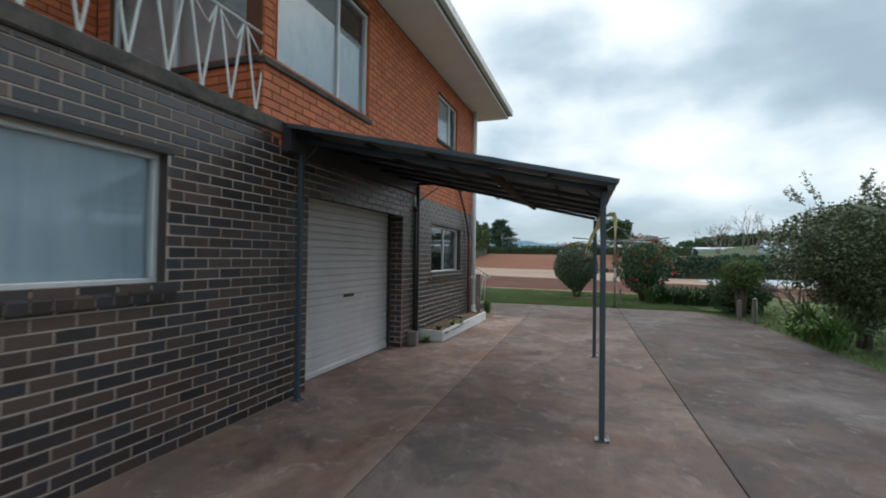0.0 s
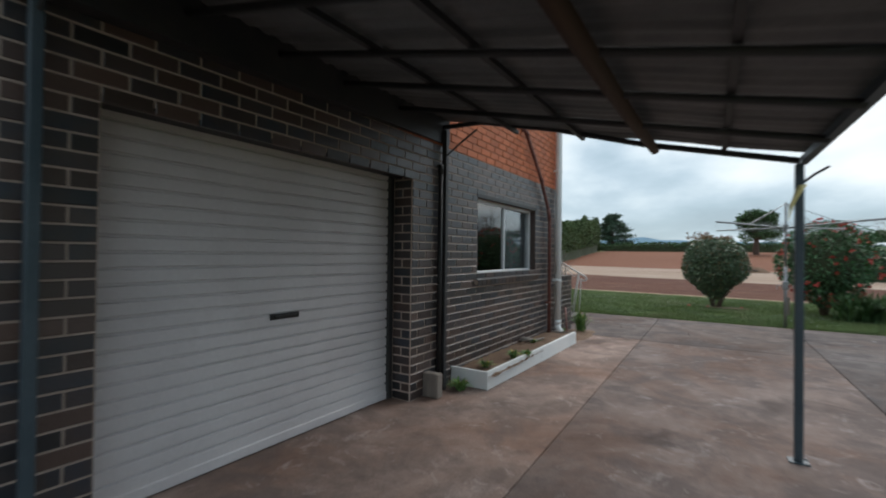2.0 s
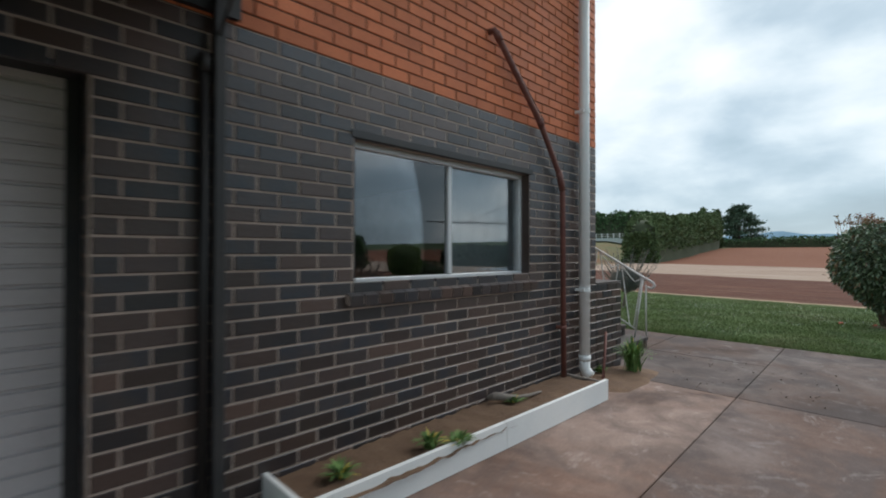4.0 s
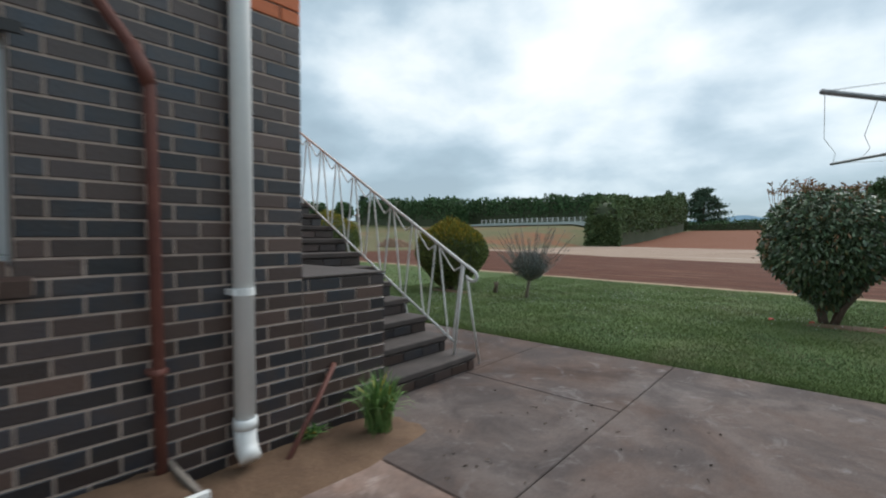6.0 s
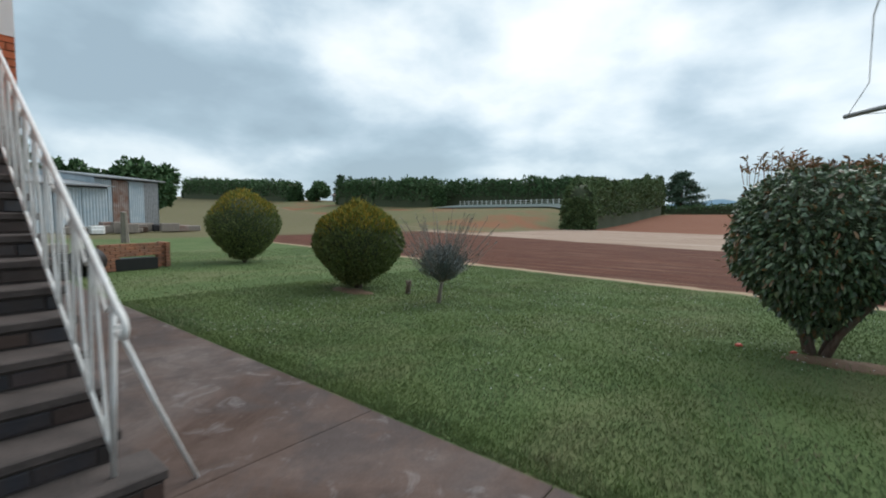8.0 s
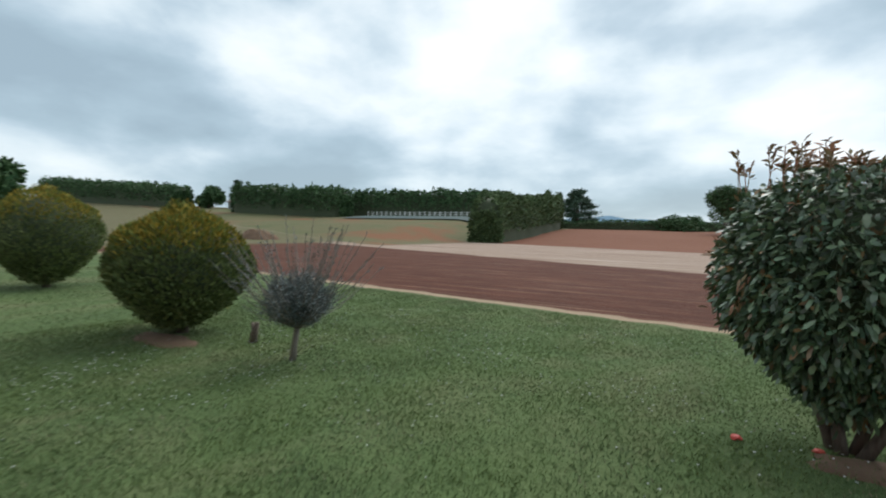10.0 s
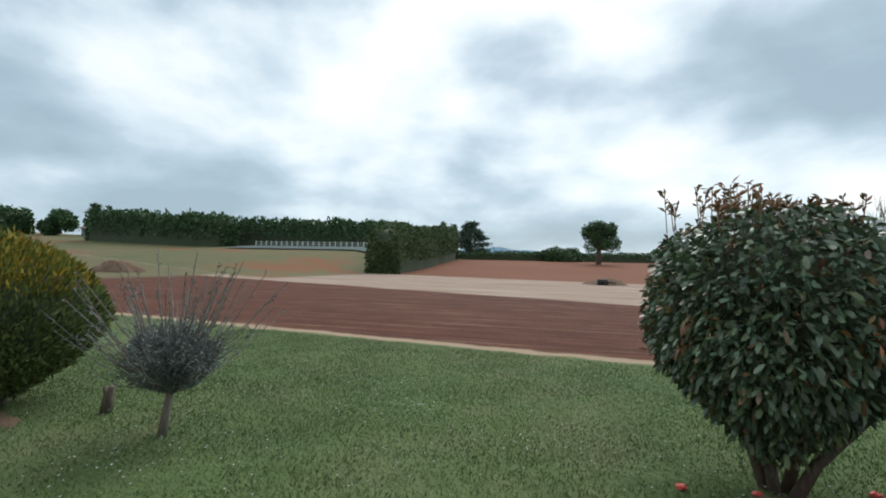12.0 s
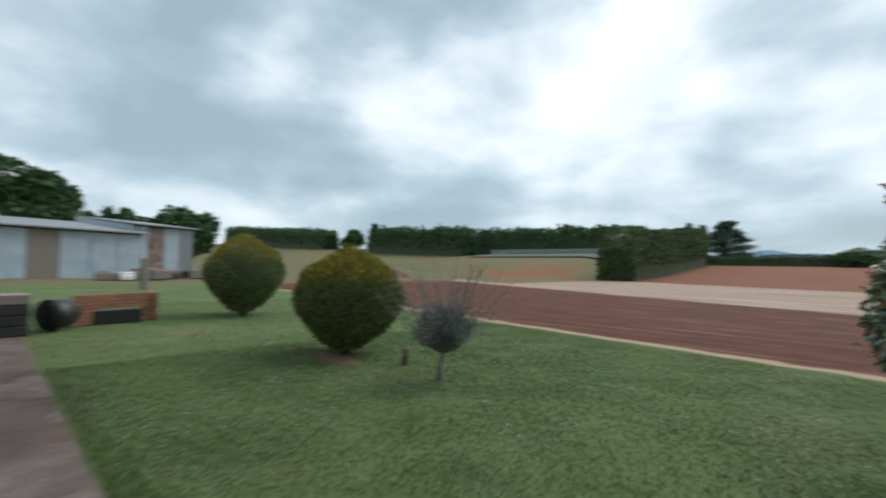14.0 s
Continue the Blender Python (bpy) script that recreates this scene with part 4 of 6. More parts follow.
part("beam", Mesh().tube([(-2.70, 5.33, 2.70), (-0.9, 5.33, 2.335), (0.30, 5.33, 2.075)], 0.032, 10), M_BLUE, carport, "blue-grey front beam", True)
part("beam", Mesh().tube([(-2.69, 8.62, 2.775), (-2.25, 8.62, 2.765), (-1.5, 8.62, 2.59), (-0.72, 8.62, 2.355), (0.27, 8.62, 2.125)], 0.024, 10), M_STEEL, carport, "bent dark far beam", True)
for y in (5.95, 6.55, 7.15, 7.85):
    part("rafter", Mesh().tube([(-2.70, y, CZ(-2.70, y) - 0.075), (0.30, y, CZ(0.30, y) - 0.075)], 0.022, 8), M_STEEL, carport, "", True)
for x in (-1.9, -1.26, -0.18):
    part("purlin", Mesh().tube([(x, 5.2, CZ(x) - 0.036), (x, 8.72, CZ(x, 8.72) - 0.036)], 0.024, 4), M_STEEL, carport)
part("log_purlin", Mesh().tube([(-0.72, 5.36, 2.30), (-0.70, 6.4, 2.275), (-0.70, 7.5, 2.31), (-0.67, 8.70, 2.325)], [0.042, 0.046, 0.043, 0.038], 10), M_LOG, carport, "round brown timber purlin", True)
wy0, wy1 = 5.12, 8.74
part("wall_plate", Mesh().add([(x, y, z) for y in (wy0, wy1) for x, z in ((-2.80, CZ(-2.71, y) - 0.25), (-2.69, CZ(-2.71, y) - 0.25), (-2.69, CZ(-2.71, y) + 0.028), (-2.80, CZ(-2.71, y) + 0.028))],
                              [(0, 1, 2, 3), (7, 6, 5, 4), (0, 4, 5, 1), (1, 5, 6, 2), (2, 6, 7, 3), (3, 7, 4, 0)]), M_STEEL, carport, "dark timber wall plate")
part("edge_purlin", Mesh().tube([(0.305, 5.12, CZ(0.3) - 0.05), (0.305, 8.74, CZ(0.3, 8.74) - 0.05)], 0.034, 4), M_BLUE, carport)
part("front_angle", Mesh().add([(-2.72, 5.085, CZ(-2.72) - 0.022), (0.36, 5.085, CZ(0.36) - 0.022), (0.36, 5.085, CZ(0.36) + 0.02), (-2.72, 5.085, CZ(-2.72) + 0.02),
                                (-2.72, 5.105, CZ(-2.72) - 0.022), (0.36, 5.105, CZ(0.36) - 0.022), (0.36, 5.105, CZ(0.36) + 0.02), (-2.72, 5.105, CZ(-2.72) + 0.02)],
                               [(0, 1, 2, 3), (7, 6, 5, 4), (0, 4, 5, 1), (3, 2, 6, 7), (1, 5, 6, 2), (0, 3, 7, 4)]), M_BLUE, carport, "blue-grey edge trim")
sheet_n = 0
ya = 5.10
while ya < 8.7:
    yb = min(ya + 0.76, 8.78)
    ny_ = int((yb - ya) / 0.0127)
    vs, fs = [], []
    cols = [-2.79 + (0.37 + 2.79) * i / 12 for i in range(13)]
    for j in range(ny_ + 1):
        y = ya + (yb - ya) * j / ny_
        w = 0.5 + 0.5 * math.cos(2 * math.pi * (y - 5.1) / 0.127)
        for i, x in enumerate(cols):
            sag = 0.02 * math.sin(i * 1.7) + 0.012 * math.sin(y * 2.3 + i * 0.5)
            vs.append((x, y, CZ(x, y) + 0.006 + 0.017 * w + sag * 0.3 + 0.0008 * (sheet_n % 2)))
    nc = len(cols)
    for j in range(ny_):
        for i in range(nc - 1):
            a = j * nc + i
            fs.append((a, a + 1, a + nc + 1, a + nc))
    part("roof_sheet", Mesh().add(vs, fs), M_SHEET, carport, "", True)
    ya += 0.76 - 0.07
    sheet_n += 1
for p, q in (((-2.68, 8.62, 2.45), (-2.30, 8.62, 2.70)), ((-2.69, 5.33, 2.45), (-2.50, 5.33, 2.64)), ((0.27, 8.62, 1.95), (0.42, 8.55, 2.06)), ((0.27, 5.33, 1.93), (0.12, 5.33, 2.08))):
    part("brace", Mesh().tube([p, ((p[0] + q[0]) / 2, (p[1] + q[1]) / 2, (p[2] + q[2]) / 2 + 0.01), q], 0.009, 6), M_STEEL, carport)


def tape(label, pts, w):
    m = Mesh()
    m.strip(pts, [Vector((math.cos(k * 0.5), math.sin(k * 0.4) * 0.3, 0)) * w for k in range(len(pts))])
    return tagged(part("tape", m, M_YELLOW, None, "", True), label, "tape", "yellow tapes")


tape("long yellow tape end tied to the carport post", [(0.30, 5.36, 1.86), (0.33, 5.39, 1.90), (0.36, 5.42, 1.84), (0.36, 5.44, 1.66), (0.35, 5.45, 1.48)], 0.03)
tape("yellow tape blowing from the carport post", [(0.25, 5.37, 1.86), (0.22, 5.42, 1.78), (0.17, 5.46, 1.70), (0.13, 5.52, 1.60), (0.115, 5.54, 1.50)], 0.026)
tape("short yellow tape knotted on the far post", [(0.285, 8.58, 1.95), (0.25, 8.57, 1.88), (0.215, 8.56, 1.79), (0.20, 8.56, 1.69)], 0.022)

# ---- pipes on the wall ----
dp = thing("downpipe", "white round downpipe with collar and shoe on the house corner", "downpipe")
part("pipe", Mesh().tube([(-2.668, 12.27, EAVE), (-2.668, 12.27, 0.26)], 0.055, 14), M_WHITE, dp, "", True)
part("shoe", Mesh().tube([(-2.668, 12.27, 0.27), (-2.668, 12.27, 0.17), (-2.64, 12.27, 0.12), (-2.60, 12.27, 0.09)], 0.058, 14), M_WHITE, dp, "white outlet shoe", True)
part("collar", Mesh().tube([(-2.668, 12.27, 0.245), (-2.668, 12.27, 0.30)], 0.064, 14), M_WHITE, dp, "", True)
for z in (1.0, 2.9, 4.4):
    part("clip", Mesh().tube([(-2.668, 12.27, z - 0.02), (-2.668, 12.27, z + 0.02)], 0.060, 14).box(-2.745, -2.64, 12.20, 12.22, z - 0.015, z + 0.015), M_WHITE, dp, "white strap clip")
wp = thing("waste_pipe", "rust-red waste pipe with a slanting upper run", "pipe")
part("pipe", Mesh().tube([(-2.74, 10.78, 3.27), (-2.69, 10.79, 3.27), (-2.68, 10.82, 3.23), (-2.68, 11.45, 2.63), (-2.68, 11.80, 2.16), (-2.68, 11.845, 2.08), (-2.68, 11.85, 1.98), (-2.68, 11.87, 0.12)], 0.027, 10), M_RUST, wp, "", True)
for p, q in (((-2.68, 11.78, 2.20), (-2.68, 11.85, 2.02)), ((-2.68, 11.862, 0.66), (-2.68, 11.862, 0.62)), ((-2.68, 11.43, 2.655), (-2.68, 11.48, 2.595)), ((-2.68, 10.80, 3.255), (-2.68, 10.85, 3.20))):
    part("joint", Mesh().tube([p, q], 0.033, 10), M_RUST, wp, "", True)
part("clip", Mesh().box(-2.742, -2.67, 11.82, 11.905, 0.63, 0.655, 0.003), M_RUST, wp)
bp = thing("black_pipe", "thin black drain pipe beside the carport post", "pipe")
part("pipe", Mesh().tube([(-2.69, 8.565, 0.004), (-2.69, 8.565, 2.36)], 0.026, 10), M_BLACK, bp, "", True)
part("socket", Mesh().tube([(-2.69, 8.565, 2.28), (-2.69, 8.565, 2.37)], 0.032, 10), M_BLACK, bp, "", True)
blk = tagged(part("timber_block", Mesh().box(-2.735, -2.55, 8.33, 8.43, 0.0, 0.24, 0.01), M_TIMBER), "short weathered timber block against the wall", "block")
stick = tagged(part("leaning_pipe", Mesh().tube([(-2.44, 12.45, 0.02), (-2.53, 12.70, 0.27), (-2.60, 12.88, 0.46)], 0.016, 8), M_RUST, None, "", True), "short rust-red pipe leaning on the pier", "pipe")
wire = tagged(part("brace_wire", Mesh().tube([(-2.73, 11.0, 3.2), (-2.71, 11.3, 2.9), (-2.73, 11.6, 2.68)], 0.004, 5), M_BLACK), "thin black wire on the wall", "wire")

# ---- planter ----
planter = thing("planter", "low white board planter with bare soil and weeds", "planter")
PH = 0.19
for p, q in (((-2.27, 8.87), (-2.205, 10.4)), ((-2.205, 10.405), (-2.15, 11.93))):
    part("board", Mesh().add([(p[0] - 0.03, p[1], 0.001), (p[0], p[1], 0.001), (q[0], q[1], 0.001), (q[0] - 0.03, q[1], 0.001), (p[0] - 0.03, p[1], PH), (p[0], p[1], PH), (q[0], q[1], PH), (q[0] - 0.03, q[1], PH)],
                             [(0, 3, 2, 1), (4, 5, 6, 7), (0, 1, 5, 4), (1, 2, 6, 5), (2, 3, 7, 6), (3, 0, 4, 7)]), M_WHITE, planter)
part("board", Mesh().box(-2.735, -2.285, 8.872, 8.902, 0.001, PH, 0.003), M_WHITE, planter)
part("board", Mesh().box(-2.635, -2.18, 11.90, 11.928, 0.001, PH - 0.02, 0.003), M_TIMBER, planter, "grey end board")


def lumpy_sheet(name, x0, x1, y0, y1, z, amp, material, label, category, kind="", fall=0.0, seed=1):
    """An uneven patch of loose ground; fall lowers its rim."""
    rng = np.random.default_rng(seed)
    n, m = max(3, int((x1 - x0) / 0.06)), max(3, int((y1 - y0) / 0.06))
    vs, fs = [], []
    for j in range(m + 1):
        for i in range(n + 1):
            u, v = i / n, j / m
            rim = min(1.0, 5 * min(u, 1 - u, v, 1 - v)) if fall else 1.0
            vs.append((x0 + (x1 - x0) * u, y0 + (y1 - y0) * v, z + amp * rng.uniform(-1, 1) - fall * (1 - rim)))
    for j in range(m):
        for i in range(n):
            a = j * (n + 1) + i
            fs.append((a, a + 1, a + n + 2, a + n + 1))
    ob = part(name, Mesh().add(vs, fs), material, None, "", True)
    return tagged(ob, label, category, "", kind)


soil = lumpy_sheet("soil", -2.735, -2.20, 8.90, 11.9, 0.145, 0.014, M_DIRT, "", "", "stuff")
soil.parent = planter


def patch(name, cx, cy, rx, ry, z, hgt, material, label, category, seed):
    """A low round heap with a ragged rim."""
    rng = np.random.default_rng(seed)
    rings, seg = 7, 28
    ph = rng.uniform(0, 6.28, 4)
    vs, fs = [(cx, cy, z + hgt)], []
    for r in range(1, rings + 1):
        for k in range(seg):
            a = 2 * math.pi * k / seg
            w = 1 + 0.12 * math.sin(2 * a + ph[0]) + 0.08 * math.sin(5 * a + ph[1]) + 0.05 * math.sin(9 * a + ph[2])
            u = r / rings
            vs.append((cx + rx * u * w * math.cos(a), cy + ry * u * w * math.sin(a), z + hgt * (1 - u * u) - (0.02 if r == rings else 0) + hgt * 0.25 * rng.uniform(-1, 1) * (r < rings)))
    for k in range(seg):
        fs.append((0, 1 + k, 1 + (k + 1) % seg))
        for r in range(rings - 1):
            a, b = 1 + r * seg + k, 1 + r * seg + (k + 1) % seg
            fs.append((a, a + seg, b + seg, b))
    return tagged(part(name, Mesh().add(vs, fs), material, None, "", True), label, category, "", "stuff")


patch("earth", -2.45, 12.60, 0.42, 0.78, 0.004, 0.03, M_DIRT, "bare earth spilled on the concrete by the downpipe", "earth", 4)
rag = tagged(part("rag", Mesh().tube([(-2.66, 10.75, 0.17), (-2.60, 10.77, 0.20), (-2.54, 10.85, 0.185), (-2.50, 10.95, 0.17), (-2.47, 11.09, 0.165), (-2.46, 11.25, 0.16)], [0.02, 0.035, 0.028, 0.018, 0.014, 0.010], 8), M_TIMBER, None, "", True), "short driftwood-grey stick lying in the planter", "stick")

# ---- railings ----
rail = thing("stair_railing", "white wrought-iron stair railing with zigzag bars", "railing")
RY = 14.42
TZ = lambda x: 1.03 + 0.587 * (-2.72 - x)
BZ = lambda x: 0.29 + 0.570 * (-2.868 - x)
top_pts = [(-6.42, RY, TZ(-6.42)), (-2.74, RY, TZ(-2.74)), (-2.64, RY, 0.99), (-2.60, RY, 0.965), (-2.582, RY, 0.93), (-2.60, RY, 0.895), (-2.64, RY, 0.885), (-2.68, RY, 0.90)]
part("top_rail", Mesh().tube(top_pts, 0.017, 8), M_WHITE_WORN, rail, "", True)
part("bottom_rail", Mesh().tube([(-6.46, RY, BZ(-6.46)), (-2.86, RY, BZ(-2.86))], 0.012, 6), M_WHITE_WORN, rail, "", True)
part("post", Mesh().tube([(-2.864, RY, 0.150), (-2.74, RY, TZ(-2.74))], 0.013, 8), M_WHITE_WORN, rail, "", True)
part("stay", Mesh().tube([(-2.70, RY, 0.93), (-2.76, RY + 0.16, 0.50), (-2.826, RY + 0.36, 0.002)], 0.011, 8), M_WHITE_WORN, rail, "", True)
part("post", Mesh().tube([(-6.42, RY, TOPZ), (-6.42, RY, TZ(-6.42))], 0.016, 8), M_WHITE_WORN, rail, "", True)
NB = 11
for k in range(NB):
    xa = -2.74 - k * (3.68 / NB)
    xb = xa - 3.68 / NB
    xm = (xa + xb) / 2
    part("bar", Mesh().tube([(xa - 0.02, RY, TZ(xa - 0.02)), (xm + 0.03, RY, BZ(xm + 0.03))], 0.0092, 6), M_WHITE_WORN, rail)
    part("bar", Mesh().tube([(xb + 0.02, RY, TZ(xb + 0.02)), (xm - 0.03, RY, BZ(xm - 0.03))], 0.0092, 6), M_WHITE_WORN, rail)
    part("hook", Mesh().tube([(xa - 0.02, RY, TZ(xa) - 0.02), (xm + 0.05, RY, TZ(xm) - 0.17), (xm, RY, TZ(xm) - 0.12), (xb + 0.02, RY, TZ(xb) - 0.03)], 0.0075, 6), M_WHITE_WORN, rail)
    if k in (2, 5, 8):
        part("stanchion", Mesh().tube([(xm, RY, BZ(xm)), (xm, RY + 0.06, BZ(xm) - 0.22)], 0.012, 6), M_WHITE_WORN, rail)

brail = thing("balcony_railing", "white wrought-iron balcony railing with zigzag bars", "railing")
BXX, Z0, Z1 = W - 0.03, PARAPET + 0.142, 3.62
part("top_rail", Mesh().tube([(BXX, -6.0, Z1), (BXX, 4.97, Z1)], 0.014, 8), M_WHITE_WORN, brail, "", True)
part("post", Mesh().tube([(BXX, 4.97, Z0 - 0.003), (BXX, 4.97, Z1)], 0.013, 8), M_WHITE_WORN, brail, "", True)
for k in range(14):
    y = 4.80 - 0.30 * k
    part("bar", Mesh().tube([(BXX, y, Z0 - 0.003), (BXX, y + 0.13, Z1 - 0.02)], 0.0105, 6), M_WHITE_WORN, brail)
    part("bar", Mesh().tube([(BXX, y, Z0 - 0.003), (BXX, y - 0.13, Z1 - 0.02)], 0.0105, 6), M_WHITE_WORN, brail)
    part("hook", Mesh().tube([(BXX, y + 0.13, Z1 - 0.03), (BXX, y + 0.05, Z1 - 0.20), (BXX, y, Z1 - 0.16), (BXX, y - 0.13, Z1 - 0.03)], 0.009, 6), M_WHITE_WORN, brail)


# ---- plants ----
def lumps(rng, k=7, freq=3.0):
    ds = rng.normal(size=(k, 3)) * freq
    ph = rng.uniform(0, 6.28, k)
    return lambda u: sum(np.sin(u @ d + p) for d, p in zip(ds, ph)) / k ** 0.5


def crown_points(rng, n, centre, radii, profile=None, rough=0.10, depth=0.22, freq=3.0):
    """Points in the outer shell of a lumpy crown, with the way outwards at each."""
    u = rng.normal(size=(n, 3))
    u /= np.linalg.norm(u, axis=1, keepdims=True)
    lump_of = lumps(rng, 8, freq)
    r = 1 + rough * lump_of(u)
    r = r * (1 - depth * np.abs(rng.normal(size=n)) * 0.6)
    p = u * r[:, None]
    if profile is not None:
        s = profile(p[:, 2])
        p[:, 0] *= s
        p[:, 1] *= s
    return np.array(centre) + p * np.array(radii), u * np.array([1, 1, 0.8])


# an added solid lump in the crown, coloured as its shaded inside
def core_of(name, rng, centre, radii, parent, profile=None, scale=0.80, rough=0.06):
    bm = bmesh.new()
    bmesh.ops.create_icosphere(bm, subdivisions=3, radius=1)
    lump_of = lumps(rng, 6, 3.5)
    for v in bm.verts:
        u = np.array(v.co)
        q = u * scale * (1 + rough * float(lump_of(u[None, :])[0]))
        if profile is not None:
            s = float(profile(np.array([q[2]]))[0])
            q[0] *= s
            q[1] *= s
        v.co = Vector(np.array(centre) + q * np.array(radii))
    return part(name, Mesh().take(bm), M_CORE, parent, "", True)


def branch(mesh, rng, p, way, length, r, depth, spread=0.5, seg=6):
    """A tapering limb that forks."""
    p, way = Vector(p), Vector(way).normalized()
    mid = p + way * length * 0.5 + Vector(rng.normal(size=3)) * length * 0.05
    end = p + way * length
    mesh.tube([p, mid, end], [r, r * 0.85, r * 0.68], seg)
    if depth > 0:
        for _ in range(2 + int(rng.uniform() > 0.5)):
            d = way + Vector(rng.normal(size=3)) * spread
            d.z = max(d.z, 0.1)
            branch(mesh, rng, end, d, length * rng.uniform(0.6, 0.85), r * 0.66, depth - 1, spread, max(4, seg - 1))


# the round shrub with young red shoots
rng = np.random.default_rng(11)
shrub = thing("photinia_shrub", "dense dark-green shrub with young red shoots on the lawn", "shrub")
gz = float(height(-0.2, 20.1))
tr = Mesh()
for dx, dy, lx, ly in ((0.0, 0.0, -0.10, 0.0), (0.10, 0.06, 0.18, 0.05), (-0.04, 0.08, -0.16, 0.18), (0.12, -0.05, 0.24, -0.14)):
    b0 = (-0.2 + dx * 0.7, 20.1 + dy * 0.7, gz - 0.05)
    tr.tube([b0, (b0[0] + lx * 0.5, b0[1] + ly * 0.5, gz + 0.28), (b0[0] + lx * 1.4, b0[1] + ly * 1.4, gz + 0.65), (b0[0] + lx * 2.4, b0[1] + ly * 2.4, gz + 1.1)], [0.046, 0.038, 0.032, 0.022], 8)
part("trunk", tr, M_BARK, shrub, "", True)
prof = lambda z: np.clip(1.02 - 0.30 * smooth01((-0.25 - z) / 0.8), 0.3, 1.1)
flat = lambda z: prof(z) * (1 + 0.12 * smooth01((z - 0.2) / 0.8))
C, R = (-0.22, 20.1, 1.20), (0.80, 0.82, 0.86)
P, U = crown_points(rng, 14500, C, R, flat, 0.08, 0.22)
P[:, 2] = np.minimum(P[:, 2], 1.98 + 0.06 * rng.normal(size=len(P)))
low_a, low_r = rng.uniform(0, 6.28, 4600), 0.46 * rng.uniform(0, 1, 4600) ** 0.5
low_z = 0.10 + 0.95 * low_r + rng.uniform(0.0, 0.42, 4600)
lowp = np.column_stack([C[0] + low_r * np.cos(low_a), C[1] + low_r * np.sin(low_a), low_z])
joined("crown", [round_leaves(rng, P, U + rng.normal(size=P.shape) * 0.75 + np.array([0, 0, -0.25]), 0.072, 0.031, 0.18, 0.35), round_leaves(rng, lowp, rng.normal(size=lowp.shape) + np.array([0, 0, -0.4]), 0.078, 0.031, 0.2, 0.35)], M_LEAF_PHOT, shrub)
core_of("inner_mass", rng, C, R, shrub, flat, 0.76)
shoots = []
stems = Mesh()
for k in range(64):
    a, rr = rng.uniform(0, 6.28), rng.uniform(0, 0.52) ** 0.8
    base = np.array([C[0] + rr * math.cos(a) - 0.12, C[1] + rr * math.sin(a), 1.93])
    tall = rng.uniform(0.04, 0.13) + (0.11 if base[0] < -0.35 and rng.uniform() > 0.45 else 0)
    tip = base + np.array([rng.normal() * 0.03, rng.normal() * 0.03, tall])
    stems.tube([base - np.array([0, 0, 0.1]), tip], 0.004, 4)
    q = base + (tip - base) * np.linspace(0.2, 1, 9)[:, None]
    w = rng.normal(size=(9, 3)) * np.array([1, 1, 0.3]) + np.array([0, 0, 0.9])
    shoots.append(leaves(rng, q, w, 0.080, 0.024, 0.2, 0.12))
tufts, _ = crown_points(rng, 46, C, (0.82, 0.84, 0.80), flat, 0.07, 0.02)
tufts = tufts[tufts[:, 2] > 0.95]
tq = np.repeat(tufts, 8, 0) + rng.normal(size=(len(tufts) * 8, 3)) * np.array([0.018, 0.018, 0.05])
shoots.append(leaves(rng, tq, rng.normal(size=tq.shape) * 0.35 + np.array([0, 0, -0.7]), 0.080, 0.022, 0.2, 0.1))
P2, U2 = crown_points(rng, 90, C, (0.83, 0.84, 0.82), flat, 0.07, 0.02)
P2[:, 2] = np.minimum(P2[:, 2], 2.0)
shoots.append(leaves(rng, P2, U2 + rng.normal(size=P2.shape) * 0.3 + np.array([0, 0, 0.5]), 0.075, 0.024, 0.2, 0.1))
joined("red_foliage", shoots, M_LEAF_RED, shrub, "young red-bronze shoots", "stuff")
tagged(part("stem_growth", stems, M_LEAF_RED, shrub), kind="stuff")

# camellia with red flowers
cam_t = thing("camellia", "rounded camellia bush covered in red flowers", "shrub")
gz = float(height(2.2, 19.5))
tr = Mesh()
for lx, ly in ((-0.2, 0.1), (0.25, 0.0), (0.0, -0.2)):
    tr.tube([(2.2, 19.5, gz - 0.05), (2.2 + lx * 0.6, 19.5 + ly * 0.6, gz + 0.4), (2.2 + lx * 1.6, 19.5 + ly * 1.6, gz + 1.1)], [0.06, 0.05, 0.03], 7)
part("trunk", tr, M_BARK, cam_t, "", True)
C, R = (2.24, 19.5, 1.30), (0.93, 0.9, 1.12)
prof_c = lambda z: np.clip(1.02 - 0.35 * smooth01((-0.3 - z) / 0.7), 0.3, 1.1)
P, U = crown_points(rng, 5200, C, R, prof_c, 0.08, 0.2)
joined("crown", [leaves(rng, P, U + rng.normal(size=P.shape) * 0.7, 0.095, 0.05, 0.2, 0.2)], M_LEAF_CAM, cam_t)
core_of("inner_mass", rng, C, R, cam_t, prof_c, 0.78)
P, U = crown_points(rng, 150, C, (0.96, 0.93, 1.14), prof_c, 0.08, 0.03)
fl = [leaves(rng, np.repeat(P, 7, 0), np.repeat(U, 7, 0) * 0.9 + rng.normal(size=(len(P) * 7, 3)) * 0.9, 0.075, 0.07, 0.25)]
joined("blossom", fl, M_FLOWER, cam_t, "bright red flowers", "stuff")


